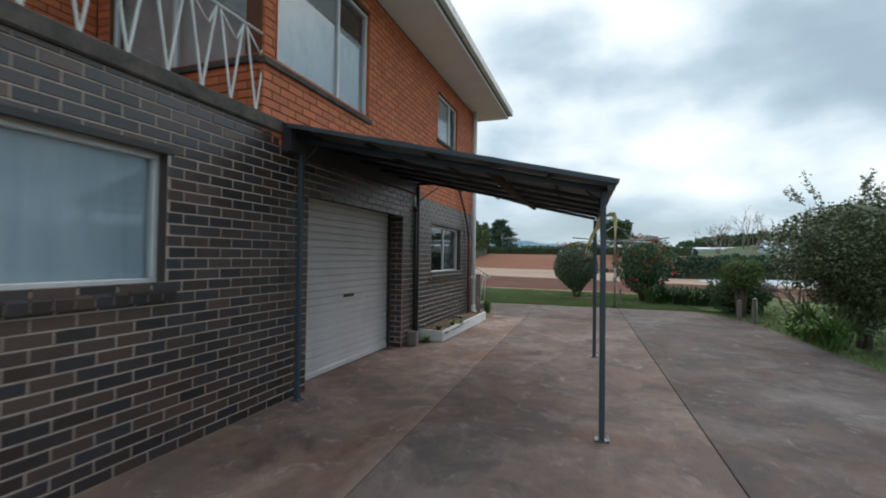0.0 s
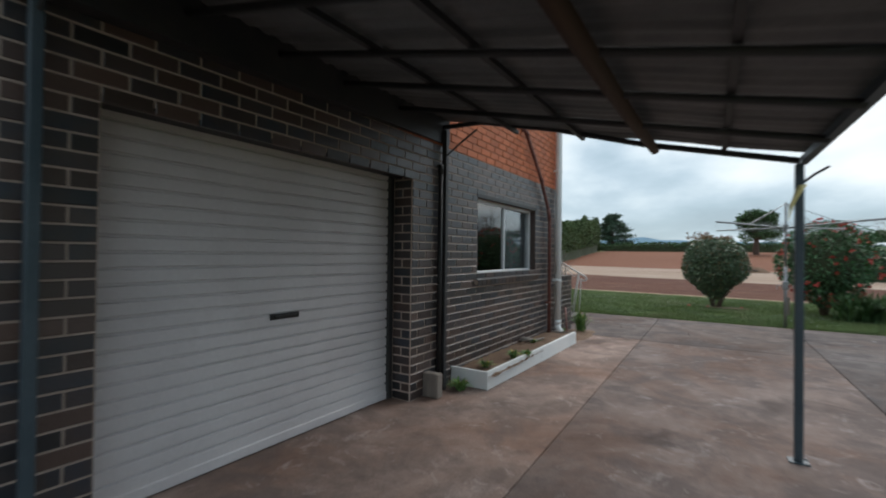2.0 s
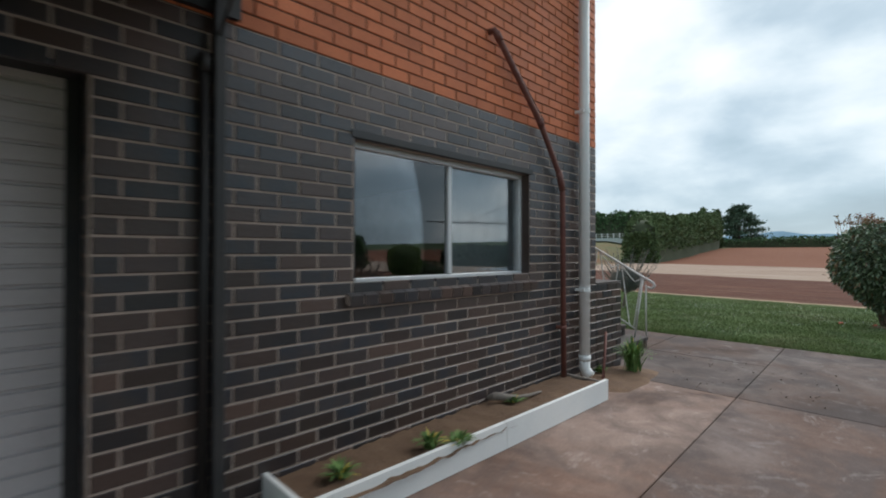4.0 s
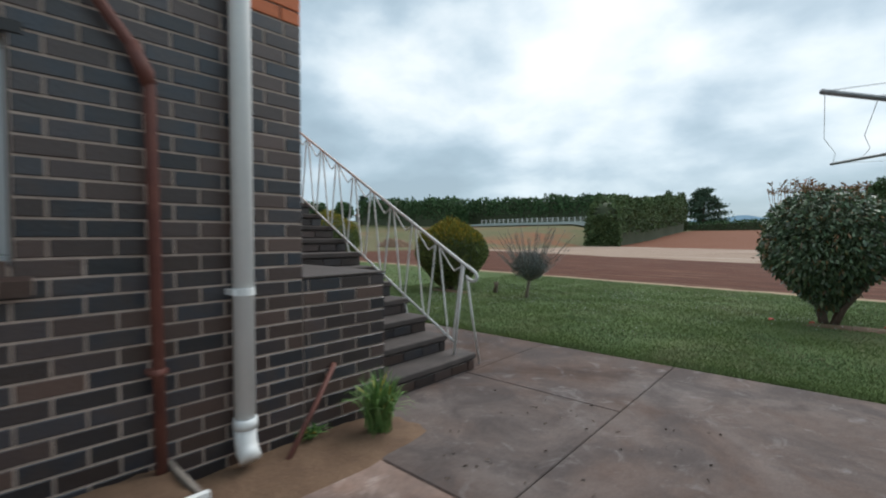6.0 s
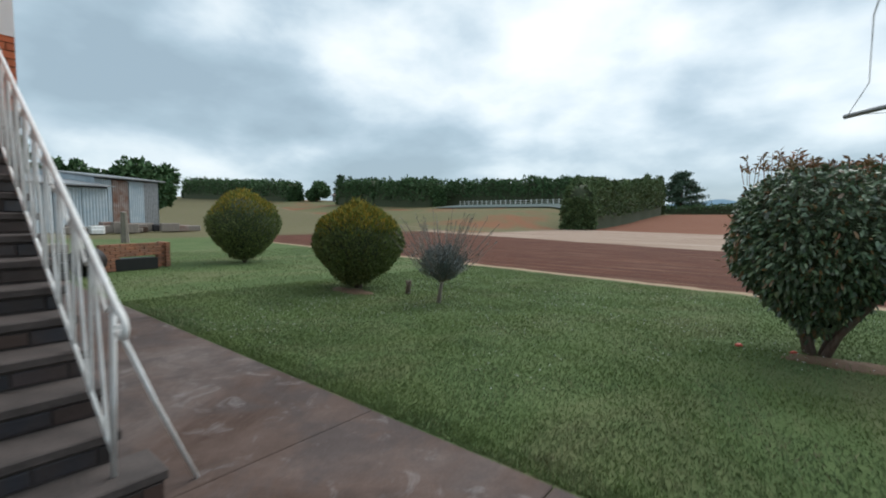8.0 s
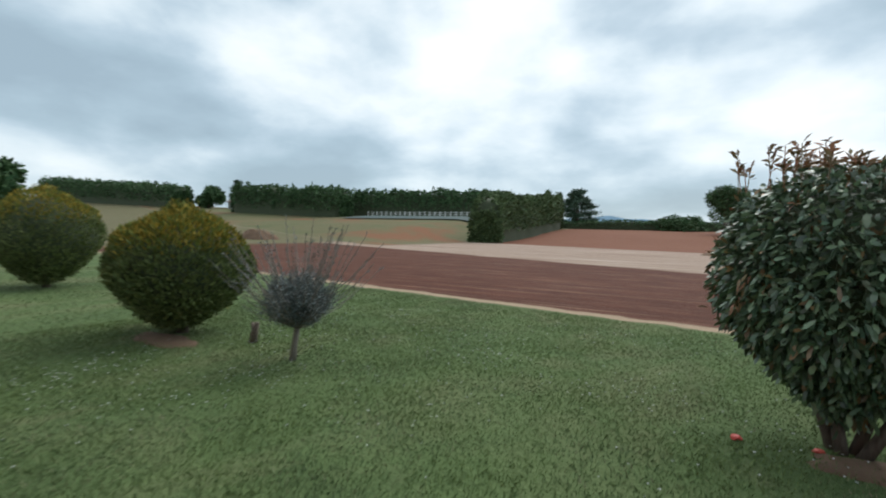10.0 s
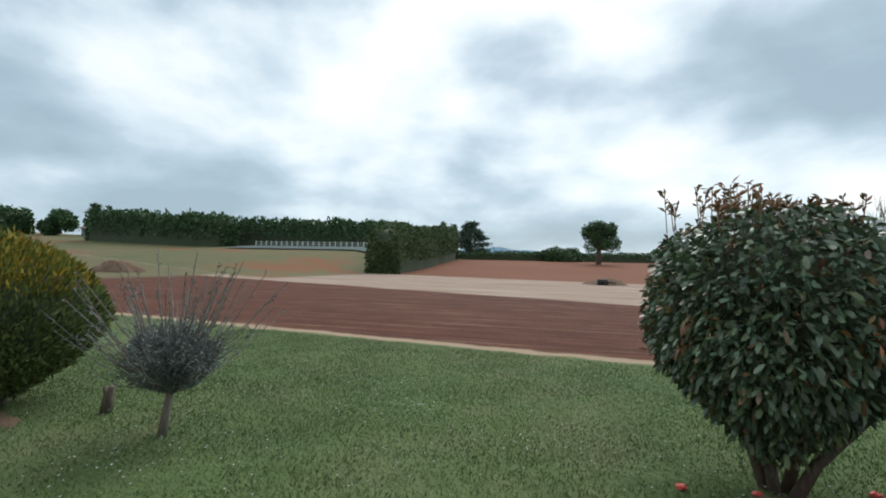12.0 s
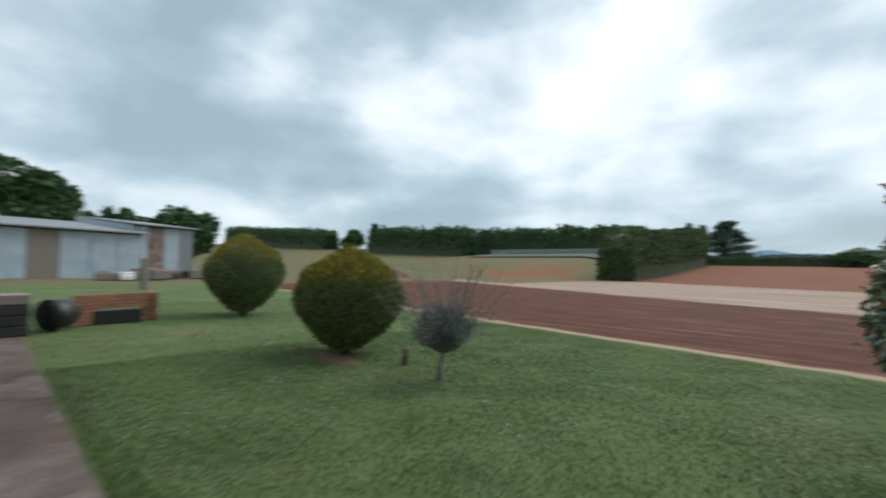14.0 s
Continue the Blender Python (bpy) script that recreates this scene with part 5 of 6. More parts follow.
# golden cypresses, clipped egg shapes
def cypress(label, x, y, r, h, seed, n):
    rng = np.random.default_rng(seed)
    t_ = thing("golden_cypress", label, "conifer", "golden cypresses")
    gz = float(height(x, y))
    part("trunk", Mesh().tube([(x, y, gz - 0.05), (x + 0.02, y, gz + 0.25), (x, y + 0.02, gz + 0.6)], [0.085, 0.07, 0.05], 8), M_BARK, t_, "", True)
    zc = gz + 0.06 + h * 0.49
    rz = h * 0.49
    pf = lambda z: np.clip(np.where(z > 0, 1 - 0.22 * smooth01((z - 0.55) / 0.45) * 0.6, 1 - 0.27 * smooth01(-z / 1.0)), 0.15, 1.1) * 1.03
    P, U = crown_points(rng, n, (x, y, zc), (r, r, rz), pf, 0.045, 0.12, 5.0)
    up = U * 0.7 + np.array([0, 0, 0.75]) + rng.normal(size=P.shape) * 0.35
    g = smooth01((P[:, 2] - (zc + rz * 0.05)) / (rz * 0.75)) + rng.normal(size=n) * 0.16
    gold = g > 0.45
    joined("crown", [leaves(rng, P[~gold], up[~gold], 0.085, 0.030, 0.3, -0.05)], M_LEAF_CYP, t_)
    tuft = np.array([x, y, zc + rz * 0.98]) + rng.normal(size=(240, 3)) * np.array([0.10, 0.10, 0.05])
    joined("golden_top", [leaves(rng, P[gold], up[gold], 0.085, 0.030, 0.3, -0.05), leaves(rng, tuft, rng.normal(size=(240, 3)) * 0.4 + np.array([0, 0, 1.0]), 0.10, 0.03)], M_LEAF_GOLD, t_, "golden-yellow upper sprays")
    core_of("inner_mass", rng, (x, y, zc), (r, r, rz), t_, pf, 0.88, 0.03)
    return t_


cypress("wide clipped cypress with a golden top on the lawn", -7.45, 19.75, 0.85, 1.68, 21, 15000)
cypress("tall clipped cypress with a golden top on the lawn", -14.3, 20.75, 1.06, 2.24, 22, 12000)
patch("bare_earth", -7.2, 19.35, 0.6, 0.3, float(height(-7.2, 19.6)) + 0.012, 0.02, M_DIRT, "bare red earth under the wide cypress", "earth", 8)

# small olive with thin grey shoots
rng = np.random.default_rng(31)
olive = thing("olive_tree", "small grey olive tree with thin upright shoots", "tree")
ox, oy = -5.10, 19.62
gz = float(height(ox, oy))
tr = Mesh().tube([(ox - 0.07, oy, gz - 0.05), (ox - 0.03, oy, gz + 0.2), (ox + 0.02, oy, gz + 0.45)], [0.045, 0.034, 0.03], 8)
tw, lv = Mesh(), []
for k in range(230):
    a = rng.uniform(0, 6.28)
    s = rng.uniform(0.15, 0.95)
    way = Vector((math.cos(a) * s, math.sin(a) * s, rng.uniform(0.25, 1.0))).normalized()
    ln = rng.uniform(0.30, 0.62) if k > 78 else rng.uniform(0.75, 1.30)
    p0 = Vector((ox + 0.02, oy, gz + rng.uniform(0.36, 0.5)))
    mid = p0 + way * ln * 0.55 + Vector(rng.normal(size=3)) * 0.04
    end = mid + (way + Vector((0, 0, 0.35))).normalized() * ln * 0.45
    tw.tube([p0, mid, end], [0.007, 0.005, 0.003], 4, False)
    m_ = 40 if k > 78 else 26
    f = rng.uniform(0.3, 1, m_)[:, None]
    q = np.where(f < 0.55, np.array(p0) + (np.array(mid) - np.array(p0)) * (f / 0.55), np.array(mid) + (np.array(end) - np.array(mid)) * ((f - 0.55) / 0.45))
    lv.append(leaves(rng, q, np.array(way) + rng.normal(size=(m_, 3)) * 0.7, 0.045, 0.010, 0.2))
P, U = crown_points(rng, 5200, (ox + 0.02, oy, gz + 0.74), (0.40, 0.40, 0.28), None, 0.14, 0.6)
lv.append(leaves(rng, P, U * 0.5 + rng.normal(size=P.shape) * 0.7 + np.array([0, 0, 0.3]), 0.05, 0.012, 0.2))
part("trunk", tr, M_TIMBER, olive, "pale grey-brown trunk", True)
tagged(part("twig_growth", tw, M_TIMBER, olive, "thin grey twigs"), kind="stuff")
joined("crown", lv, M_LEAF_OLIVE, olive)
st = Mesh()
gz = float(height(-6.17, 19.92))
st.tube([(-6.2, 19.92, gz - 0.03), (-6.17, 19.92, gz + 0.16), (-6.13, 19.93, gz + 0.27)], [0.06, 0.045, 0.03], 7)
st.tube([(-6.17, 19.92, gz + 0.15), (-6.24, 19.94, gz + 0.26)], [0.035, 0.02], 6)
tagged(part("stump", st, M_BARK, None, "", True), "small forked brown stump on the lawn", "stump")
for k, (x, y, s) in enumerate(((-0.86, 19.95, 0.72), (-0.36, 20.0, 0.6), (0.48, 20.25, 0.65))):
    rng = np.random.default_rng(40 + k)
    z = float(height(x, y))
    lb = bmesh.new()
    bmesh.ops.create_icosphere(lb, subdivisions=2, radius=1)
    for v in lb.verts:
        v.co = Vector((x, y, z + 0.02)) + Vector((v.co.x * 0.065 * s, v.co.y * 0.05 * s, v.co.z * 0.032 * s)) * float(rng.uniform(0.65, 1.2))
    m = Mesh().take(lb)
    tagged(part("litter", m, M_RED), "crumpled red scrap lying in the grass", "litter", "red scraps")
patch("bare_earth", 0.1, 19.85, 0.65, 0.22, float(height(0, 19.9)) + 0.012, 0.015, M_DIRT, "bare earth under the red-shooted shrub", "earth", 9)


# strap-leaved plants
def strap_clump(name, label, cx, cy, z, r, h, n, width, seed, category="plant", spread_x=0.0, spread_y=0.0, group="", material=None):
    rng = np.random.default_rng(seed)
    vs, ts, k = [], [], 0
    for _ in range(n):
        a = rng.uniform(0, 6.28)
        b = np.array([cx + rng.uniform(-1, 1) * spread_x + rng.normal() * r * 0.12, cy + rng.uniform(-1, 1) * spread_y + rng.normal() * r * 0.12, z])
        ln, lean = h * rng.uniform(0.75, 1.15), rng.uniform(0.25, 1.0)
        d = np.array([math.cos(a), math.sin(a), 0])
        s = np.array([-math.sin(a), math.cos(a), 0]) * width * rng.uniform(0.7, 1.2)
        pts = []
        for u in (0, 0.3, 0.6, 0.85, 1.0):
            pts.append((b + d * r * lean * u ** 1.3 + np.array([0, 0, ln * (u * 1.25 - 0.75 * lean * u ** 3)]), (1 - 0.95 * u ** 3) * (0.5 + 0.5 * min(1, 3 * u + 0.2))))
        for p, w in pts:
            vs += [p - s * w, p + s * w]
        for i in range(4):
            q = k + 2 * i
            ts += [(q, q + 1, q + 3), (q, q + 3, q + 2)]
        k += 10
    ob = new(name, quick_mesh(name, np.array(vs), np.array(ts), material or M_LEAF_STRAP))
    return tagged(ob, label, category, group)


strap_clump("strap_plant", "arching bright-green strap-leaved plant at the concrete edge", 4.28, 10.85, -0.02, 0.62, 0.62, 190, 0.022, 51, group="strap plants")
strap_clump("strap_plant", "dark spiky strap-leaved plant behind the bright one", 4.35, 11.9, -0.02, 0.5, 0.75, 110, 0.025, 52, group="strap plants")
strap_clump("agapanthus_bed", "long bed of dark-green strap-leaved plants along the lawn", 3.4, 18.5, -0.03, 0.62, 0.62, 1300, 0.024, 53, spread_x=1.05, spread_y=0.4, material=M_LEAF_AGA)
strap_clump("grass_tuft", "lush green grass tuft beside the steps", -2.36, 13.06, 0.005, 0.26, 0.40, 170, 0.008, 54)
for k, (x, y, h) in enumerate(((4.45, 13.0, 0.3), (4.7, 13.7, 0.35), (4.3, 12.4, 0.28), (5.0, 12.6, 0.4))):
    strap_clump("border_plant", "small leafy green plant in the border", x, y, -0.02, 0.25, h, 70, 0.022, 55 + k, group="border plants")
for k, (x, y, h) in enumerate(((-2.45, 9.2, 0.10), (-2.36, 9.8, 0.12), (-2.25, 9.95, 0.10), (-2.5, 10.9, 0.06), (-2.6, 12.7, 0.08))):
    strap_clump("weed", "small green weed growing in the soil", x, y, 0.135 if k < 4 else 0.02, 0.13, h, 60, 0.010, 65 + k, group="weeds")
strap_clump("weed", "green weed at the planter end", -2.52, 8.72, 0.002, 0.16, 0.12, 70, 0.012, 71, group="weeds")


# clipped hedge on a stem, and the big bush beside the yard
def bush(name, label, centre, radii, n, leaf, material, seed, stems, rough=0.1, profile=None, core=0.78, depth=0.2, group="", category="bush"):
    rng = np.random.default_rng(seed)
    b = thing(name, label, category, group)
    gz = float(height(centre[0], centre[1]))
    tr = Mesh()
    for sx_, sy_ in stems:
        tr.tube([(centre[0] + sx_ * 0.4, centre[1] + sy_ * 0.4, gz - 0.05), (centre[0] + sx_ * 0.8, centre[1] + sy_ * 0.8, gz + (centre[2] - gz) * 0.5), (centre[0] + sx_ * 1.5, centre[1] + sy_ * 1.5, centre[2])], [0.07, 0.055, 0.035], 7)
    if stems:
        part("trunk", tr, M_BARK, b, "", True)
    P, U = crown_points(rng, n, centre, radii, profile, rough, depth)
    P[:, 2] = np.maximum(P[:, 2], gz + 0.02)
    joined("crown", [leaves(rng, P, U + rng.normal(size=P.shape) * 0.75, leaf, leaf * 0.5, 0.2, 0.15)], material, b)
    if core:
        core_of("inner_mass", rng, centre, radii, b, profile, core)
    return b


square = lambda z: np.clip((1 - np.abs(z) ** 6) / np.sqrt(np.maximum(1 - np.clip(np.abs(z), 0, 0.93) ** 2, 0.05)), 0.3, 1.5) * 0.85
bush("clipped_bush", "flat-topped clipped green bush on a bare stem", (4.18, 15.3, 1.17), (0.52, 0.52, 0.42), 3600, 0.06, M_LEAF_BOX, 81, ((-0.1, 0.0), (0.12, 0.05), (0.0, -0.08)), 0.04, square, 0.85, 0.1)
bush("dark_bush", "dark low bush behind the clipped one", (4.45, 16.3, 0.55), (0.85, 0.7, 0.62), 3000, 0.08, M_LEAF_DARK, 82, (), 0.1)
loose = lambda z: np.clip(1.0 - 0.25 * smooth01((-0.4 - z) / 0.6) + 0.18 * np.sin(3.1 * z + 0.6), 0.3, 1.3)
tall = bush("flowering_bush", "tall loose bush with a few orange-red flowers", (4.85, 11.15, 1.62), (1.10, 1.15, 1.32), 19000, 0.075, M_LEAF_LOOSE, 83, ((-0.1, 0.0), (0.15, 0.1), (0.05, -0.15)), 0.20, loose, 0.68, 0.4)
rng = np.random.default_rng(84)
P, U = crown_points(rng, 38, (4.85, 11.15, 1.72), (1.10, 1.15, 1.30), loose, 0.13, 0.03)
joined("blossom", [leaves(rng, np.repeat(P, 5, 0), np.repeat(U, 5, 0) + rng.normal(size=(190, 3)) * 0.8, 0.045, 0.03, 0.2)], M_FLOWER, tall, "scattered orange-red flowers", "stuff")
lv = []
tw = Mesh()
for k in range(26):
    a = rng.uniform(0, 6.28)
    p0 = np.array([4.75 + 0.8 * math.cos(a), 11.15 + 0.8 * math.sin(a), 2.6])
    e = p0 + np.array([math.cos(a) * 0.25, math.sin(a) * 0.25, rng.uniform(0.2, 0.5)])
    tw.tube([p0, (p0 + e) / 2 + rng.normal(size=3) * 0.04, e], [0.007, 0.005, 0.003], 4, False)
    q = p0 + (e - p0) * rng.uniform(0.2, 1, 40)[:, None] + rng.normal(size=(40, 3)) * 0.03
    lv.append(leaves(rng, q, rng.normal(size=(40, 3)), 0.06, 0.03, 0.2))
tagged(part("twig_growth", tw, M_BARK, tall), kind="stuff")
joined("twig_foliage", lv, M_LEAF_LOOSE, tall)
bush("green_bush", "green bush behind the tall flowering one", (6.6, 12.5, 1.5), (1.5, 1.5, 1.5), 4500, 0.10, M_LEAF_CAM, 85, ((0.1, 0.1),), 0.13)
bare = thing("bare_shrub", "leafless twiggy grey shrub in the border", "shrub")
bt = Mesh()
rng = np.random.default_rng(86)
for k in range(4):
    branch(bt, rng, (5.2 + 0.06 * k, 14.6, -0.05), (rng.normal() * 0.45, rng.normal() * 0.3, 1.0), 0.55, 0.035, 3, 0.55)
part("branchwork", bt, M_TIMBER, bare, "", True)
tap = thing("garden_tap", "white-topped garden tap on a short post", "tap")
part("post", Mesh().box(4.05, 4.11, 14.00, 14.06, -0.05, 0.52, 0.006), M_TIMBER, tap)
part("pipe", Mesh().tube([(4.13, 13.99, 0.0), (4.13, 13.99, 0.56), (4.10, 13.97, 0.60), (4.04, 13.95, 0.57)], 0.016, 8), M_WHITE_WORN, tap, "white tap pipe", True)
tagged(part("garden_post", Mesh().box(3.86, 3.95, 14.42, 14.51, -0.05, 0.50, 0.01), M_TIMBER), "short weathered timber post in the border", "post")
tagged(part("garden_post", Mesh().box(1.36, 1.44, 18.9, 18.98, -0.08, 0.42, 0.01), M_TIMBER), "short timber post beside the camellia", "post")

# ---- rotary clothes line ----
hoist = thing("clothes_line", "galvanised rotary clothes line with four arms and wires", "clothes line")
HX, HY = 1.03, 16.10
gz = float(height(HX, HY))
part("mast", Mesh().tube([(HX, HY, gz - 0.05), (HX, HY, 1.25)], 0.030, 10).tube([(HX, HY, 1.25), (HX, HY, 2.58)], 0.022, 10), M_GALV, hoist, "", True)
cb = part("crank_box", Mesh().box(HX - 0.05, HX + 0.05, HY - 0.05, HY + 0.05, 0.78, 0.95, 0.01), M_GALV, hoist)
part("crank_handle", Mesh().tube([(HX - 0.045, HY, 0.86), (HX - 0.14, HY, 0.86), (HX - 0.14, HY, 0.78)], 0.008, 6), M_GALV, cb)
part("head", Mesh().tube([(HX, HY, 2.02), (HX, HY, 2.12)], 0.05, 10), M_GALV, hoist)
tips = []
for ax, ay in ((-1.23, -1.66), (1.25, -1.64), (1.23, 1.66), (-1.20, 1.66)):
    d = Vector((ax, ay, 0))
    tip = Vector((HX, HY, 2.10)) + d
    tips.append((d, tip))
    part("arm", Mesh().tube([Vector((HX, HY, 2.06)) + d * 0.03, tip], 0.016, 8), M_GALV, hoist, "", True)
    part("stay", Mesh().tube([(HX, HY, 2.56), Vector((HX, HY, 2.09)) + d * 0.55], 0.007, 6), M_GALV, hoist)
for f in (0.42, 0.60, 0.80, 0.99):
    for k in range(4):
        a = Vector((HX, HY, 2.105)) + tips[k][0] * f
        b = Vector((HX, HY, 2.105)) + tips[(k + 1) % 4][0] * f
        wob = Vector((0.03, 0.0, 0.0))
        part("line_wire", Mesh().tube([a, a + (b - a) * 0.3 + wob - Vector((0, 0, 0.03)), a + (b - a) * 0.6 - wob - Vector((0, 0, 0.045)), b], 0.0022, 4), M_GALV, hoist)


# ---- far hedges, trees and buildings ----
def hedge(name, label, p0, p1, width, h0, h1, n, leaf, material, seed, dip=0.0, base_z=None, group="shelter belts"):
    """A tall shelter hedge between two points: clumps all over its sides and top, and a body painted dark for the inner
    shade.
    """
    rng = np.random.default_rng(seed)
    t_ = thing(name, label, "hedge", group)
    p0, p1 = np.array(p0, float), np.array(p1, float)
    d = p1 - p0
    L = np.linalg.norm(d)
    d = d / L
    s = np.array([-d[1], d[0]])
    lf = lumps(rng, 7, 1.0)

    def skin(u, v):
        """u along 0..1, v round from one foot over the top to the other, 0..1."""
        hh = h0 + (h1 - h0) * u
        amp = 1 + 0.06 * lf(np.stack([u * L * 0.5, v * 4, v * 0], 1)) + 0.04 * lf(np.stack([u * L * 1.7, v * 9, u * 0 + 2], 1))
        a = v * math.pi
        cx = -np.sign(np.cos(a)) * np.abs(np.cos(a)) ** 0.35 * width / 2 * amp
        spk = 1 + 0.075 * lf(np.stack([u * L * 1.1, u * 0 + 5, u * 0], 1)) + 0.06 * lf(np.stack([u * L * 3.1, u * 0 + 1, u * 0], 1))
        cz = np.sin(a) ** 0.5 * hh * (0.94 + 0.06 * amp) * spk
        xy = p0 + d * (u * L)[:, None] + s * cx[:, None]
        endtaper = np.minimum(1, 10 * np.minimum(u, 1 - u) * L / 25 + 0.75)
        z = height(xy[:, 0], xy[:, 1]) + cz * endtaper
        return np.column_stack([xy, z])

    u, v = rng.uniform(0, 1, n), rng.uniform(0.02, 0.98, n)
    P = skin(u, v)
    e = n // 4
    Pe = np.concatenate([skin(np.full(e, q), rng.uniform(0.03, 0.97, e)) for q in (0.0, 1.0)])
    mid = np.concatenate([np.tile(p0, (e, 1)), np.tile(p1, (e, 1))])
    k = rng.uniform(0, 1, 2 * e)[:, None]
    Pe[:, :2] = Pe[:, :2] * (1 - k) + mid * k
    kz = rng.uniform(0.0, 1, 2 * e)
    Pe[:, 2] = height(Pe[:, 0], Pe[:, 1]) + (Pe[:, 2] - height(Pe[:, 0], Pe[:, 1])) * kz
    P = np.concatenate([P, Pe])
    joined("foliage", [leaves(rng, P, rng.normal(size=P.shape) + np.array([0, 0, 0.5]), leaf, leaf * 0.6, 0.25)], material, t_)
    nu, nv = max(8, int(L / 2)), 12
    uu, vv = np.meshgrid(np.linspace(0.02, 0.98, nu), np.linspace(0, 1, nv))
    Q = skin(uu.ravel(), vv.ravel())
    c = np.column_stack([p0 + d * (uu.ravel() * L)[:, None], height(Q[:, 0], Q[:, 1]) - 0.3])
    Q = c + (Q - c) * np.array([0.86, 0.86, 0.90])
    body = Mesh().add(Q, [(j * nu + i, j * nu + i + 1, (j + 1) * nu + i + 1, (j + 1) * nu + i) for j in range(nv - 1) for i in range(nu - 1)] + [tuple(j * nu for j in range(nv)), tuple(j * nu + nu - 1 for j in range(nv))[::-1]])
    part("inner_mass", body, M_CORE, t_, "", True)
    return t_


hedge("hedge", "long dark shelter belt on the rise", (-260, 112), (-156, 112), 7, 9.5, 7.2, 6500, 1.0, M_LEAF_DARK, 101)
hedge("hedge", "clipped dark-green shelter belt above the slope", (-118, 105), (-76.5, 105), 5, 7.6, 7.0, 5200, 0.8, M_LEAF_DARK, 102)
hedge("hedge", "long low shelter belt behind the white fence", (-83, 116), (-36, 116), 5, 6.6, 5.6, 5200, 0.8, M_LEAF_DARK, 103)
hedge("hedge", "dense tall hedge running away between the fields", (-24.6, 72.5), (-29.3, 131), 5.0, 6.6, 8.0, 13000, 0.55, M_LEAF_BELT, 104)
hedge("hedge", "low hedge along the far edge of the red field", (-34, 141), (30, 141), 3, 2.0, 2.3, 4200, 0.5, M_LEAF_DARK, 105)
hedge("hedge", "mixed dark hedge beyond the garden", (7.5, 47), (34, 45), 3, 1.9, 2.1, 5200, 0.4, M_LEAF_PINE, 106)


def tree(name, label, x, y, top, r, crown_h, n, leaf, material, seed, clumps=9, trunk_r=0.35, flat=0.6):
    """A tapered trunk with limbs and a crown of many clumps of leaves."""
    rng = np.random.default_rng(seed)
    t_ = thing(name, label, "tree", "far trees")
    gz = float(height(x, y))
    hh = top - gz
    tr = Mesh().tube([(x, y, gz - 0.3), (x + 0.1, y, gz + hh * 0.4), (x, y, top - crown_h * 0.4)], [trunk_r, trunk_r * 0.75, trunk_r * 0.35], 8)
    lv = []
    for k in range(clumps):
        a, q = rng.uniform(0, 6.28), rng.uniform(0.15, 0.75) ** 0.6
        c = np.array([x + r * q * math.cos(a), y + r * q * math.sin(a), top - crown_h * rng.uniform(0.25, 0.85)])
        tr.tube([(x, y, top - crown_h * 0.95), tuple((np.array([x, y, top - crown_h * 0.8]) + c) / 2 + rng.normal(size=3) * 0.2), tuple(c)], [trunk_r * 0.4, trunk_r * 0.25, trunk_r * 0.1], 5)
        cr = r * rng.uniform(0.35, 0.5)
        P, U = crown_points(rng, n // clumps, c, (cr, cr, cr * flat), None, 0.15, 0.5)
        lv.append(leaves(rng, P, U + rng.normal(size=P.shape) * 0.8, leaf, leaf * 0.55, 0.25))
    part("trunk", tr, M_BARK, t_, "", True)
    joined("crown", lv, material, t_)
    return t_


def conifer(name, label, x, y, top, r, n, leaf, seed, tiers=9):
    rng = np.random.default_rng(seed)
    t_ = thing(name, label, "tree", "far trees")
    gz = float(height(x, y))
    hh = top - gz
    tr = Mesh().tube([(x, y, gz - 0.3), (x, y, gz + hh * 0.6), (x, y, top - 0.2)], [hh * 0.035, hh * 0.02, hh * 0.005], 7)
    lv = []
    for k in range(tiers):
        f = k / tiers
        zz = gz + hh * (0.16 + 0.80 * f)
        rr = r * (1 - f) ** 0.85 * rng.uniform(0.65, 1.15) + 0.04 * r
        for b in range(6):
            a = rng.uniform(0, 6.28)
            e = np.array([x + rr * math.cos(a), y + rr * math.sin(a), zz + hh * 0.02])
            tr.tube([(x, y, zz), tuple(e)], [hh * 0.008, hh * 0.002], 4)
            m_ = n // (tiers * 6)
            q = np.array([x, y, zz]) + (e - np.array([x, y, zz])) * rng.uniform(0.15, 1, m_)[:, None] + rng.normal(size=(m_, 3)) * np.array([0.08, 0.08, 0.04]) * r
            lv.append(leaves(rng, q, rng.normal(size=(m_, 3)) + np.array([math.cos(a), math.sin(a), 0.1]), leaf, leaf * 0.45, 0.2))
    part("trunk", tr, M_BARK, t_, "", True)
    joined("crown", lv, M_LEAF_PINE, t_)
    return t_


conifer("conifer", "broad dark conifer standing over the far hedge", -26.6, 148, 14.8, 7.0, 9500, 0.6, 111, 11)
conifer("conifer", "slim dark conifer on the skyline", -154, 132, 20.0, 4.2, 1800, 1.0, 112, 7)
tree("round_tree", "round dark tree on the skyline", -148.3, 116, 15.2, 5.0, 7.0, 3600, 1.2, M_LEAF_DARK, 113, 8, 0.4, 0.9)
tree("field_tree", "tall umbrella-crowned tree at the field edge", 7.6, 120, 12.6, 3.7, 8.0, 9500, 0.45, M_LEAF_DARK, 114, 24, 0.6, 0.7)
tree("field_tree", "lower spreading trees along the far hedge", 0.5, 136, 6.6, 4.5, 4.0, 4200, 0.65, M_LEAF_DARK, 115, 14, 0.3, 0.6)
tree("field_tree", "lower spreading trees along the far hedge", -4.0, 138, 6.3, 2.2, 3.0, 900, 0.5, M_LEAF_DARK, 116, 6, 0.3, 0.7)
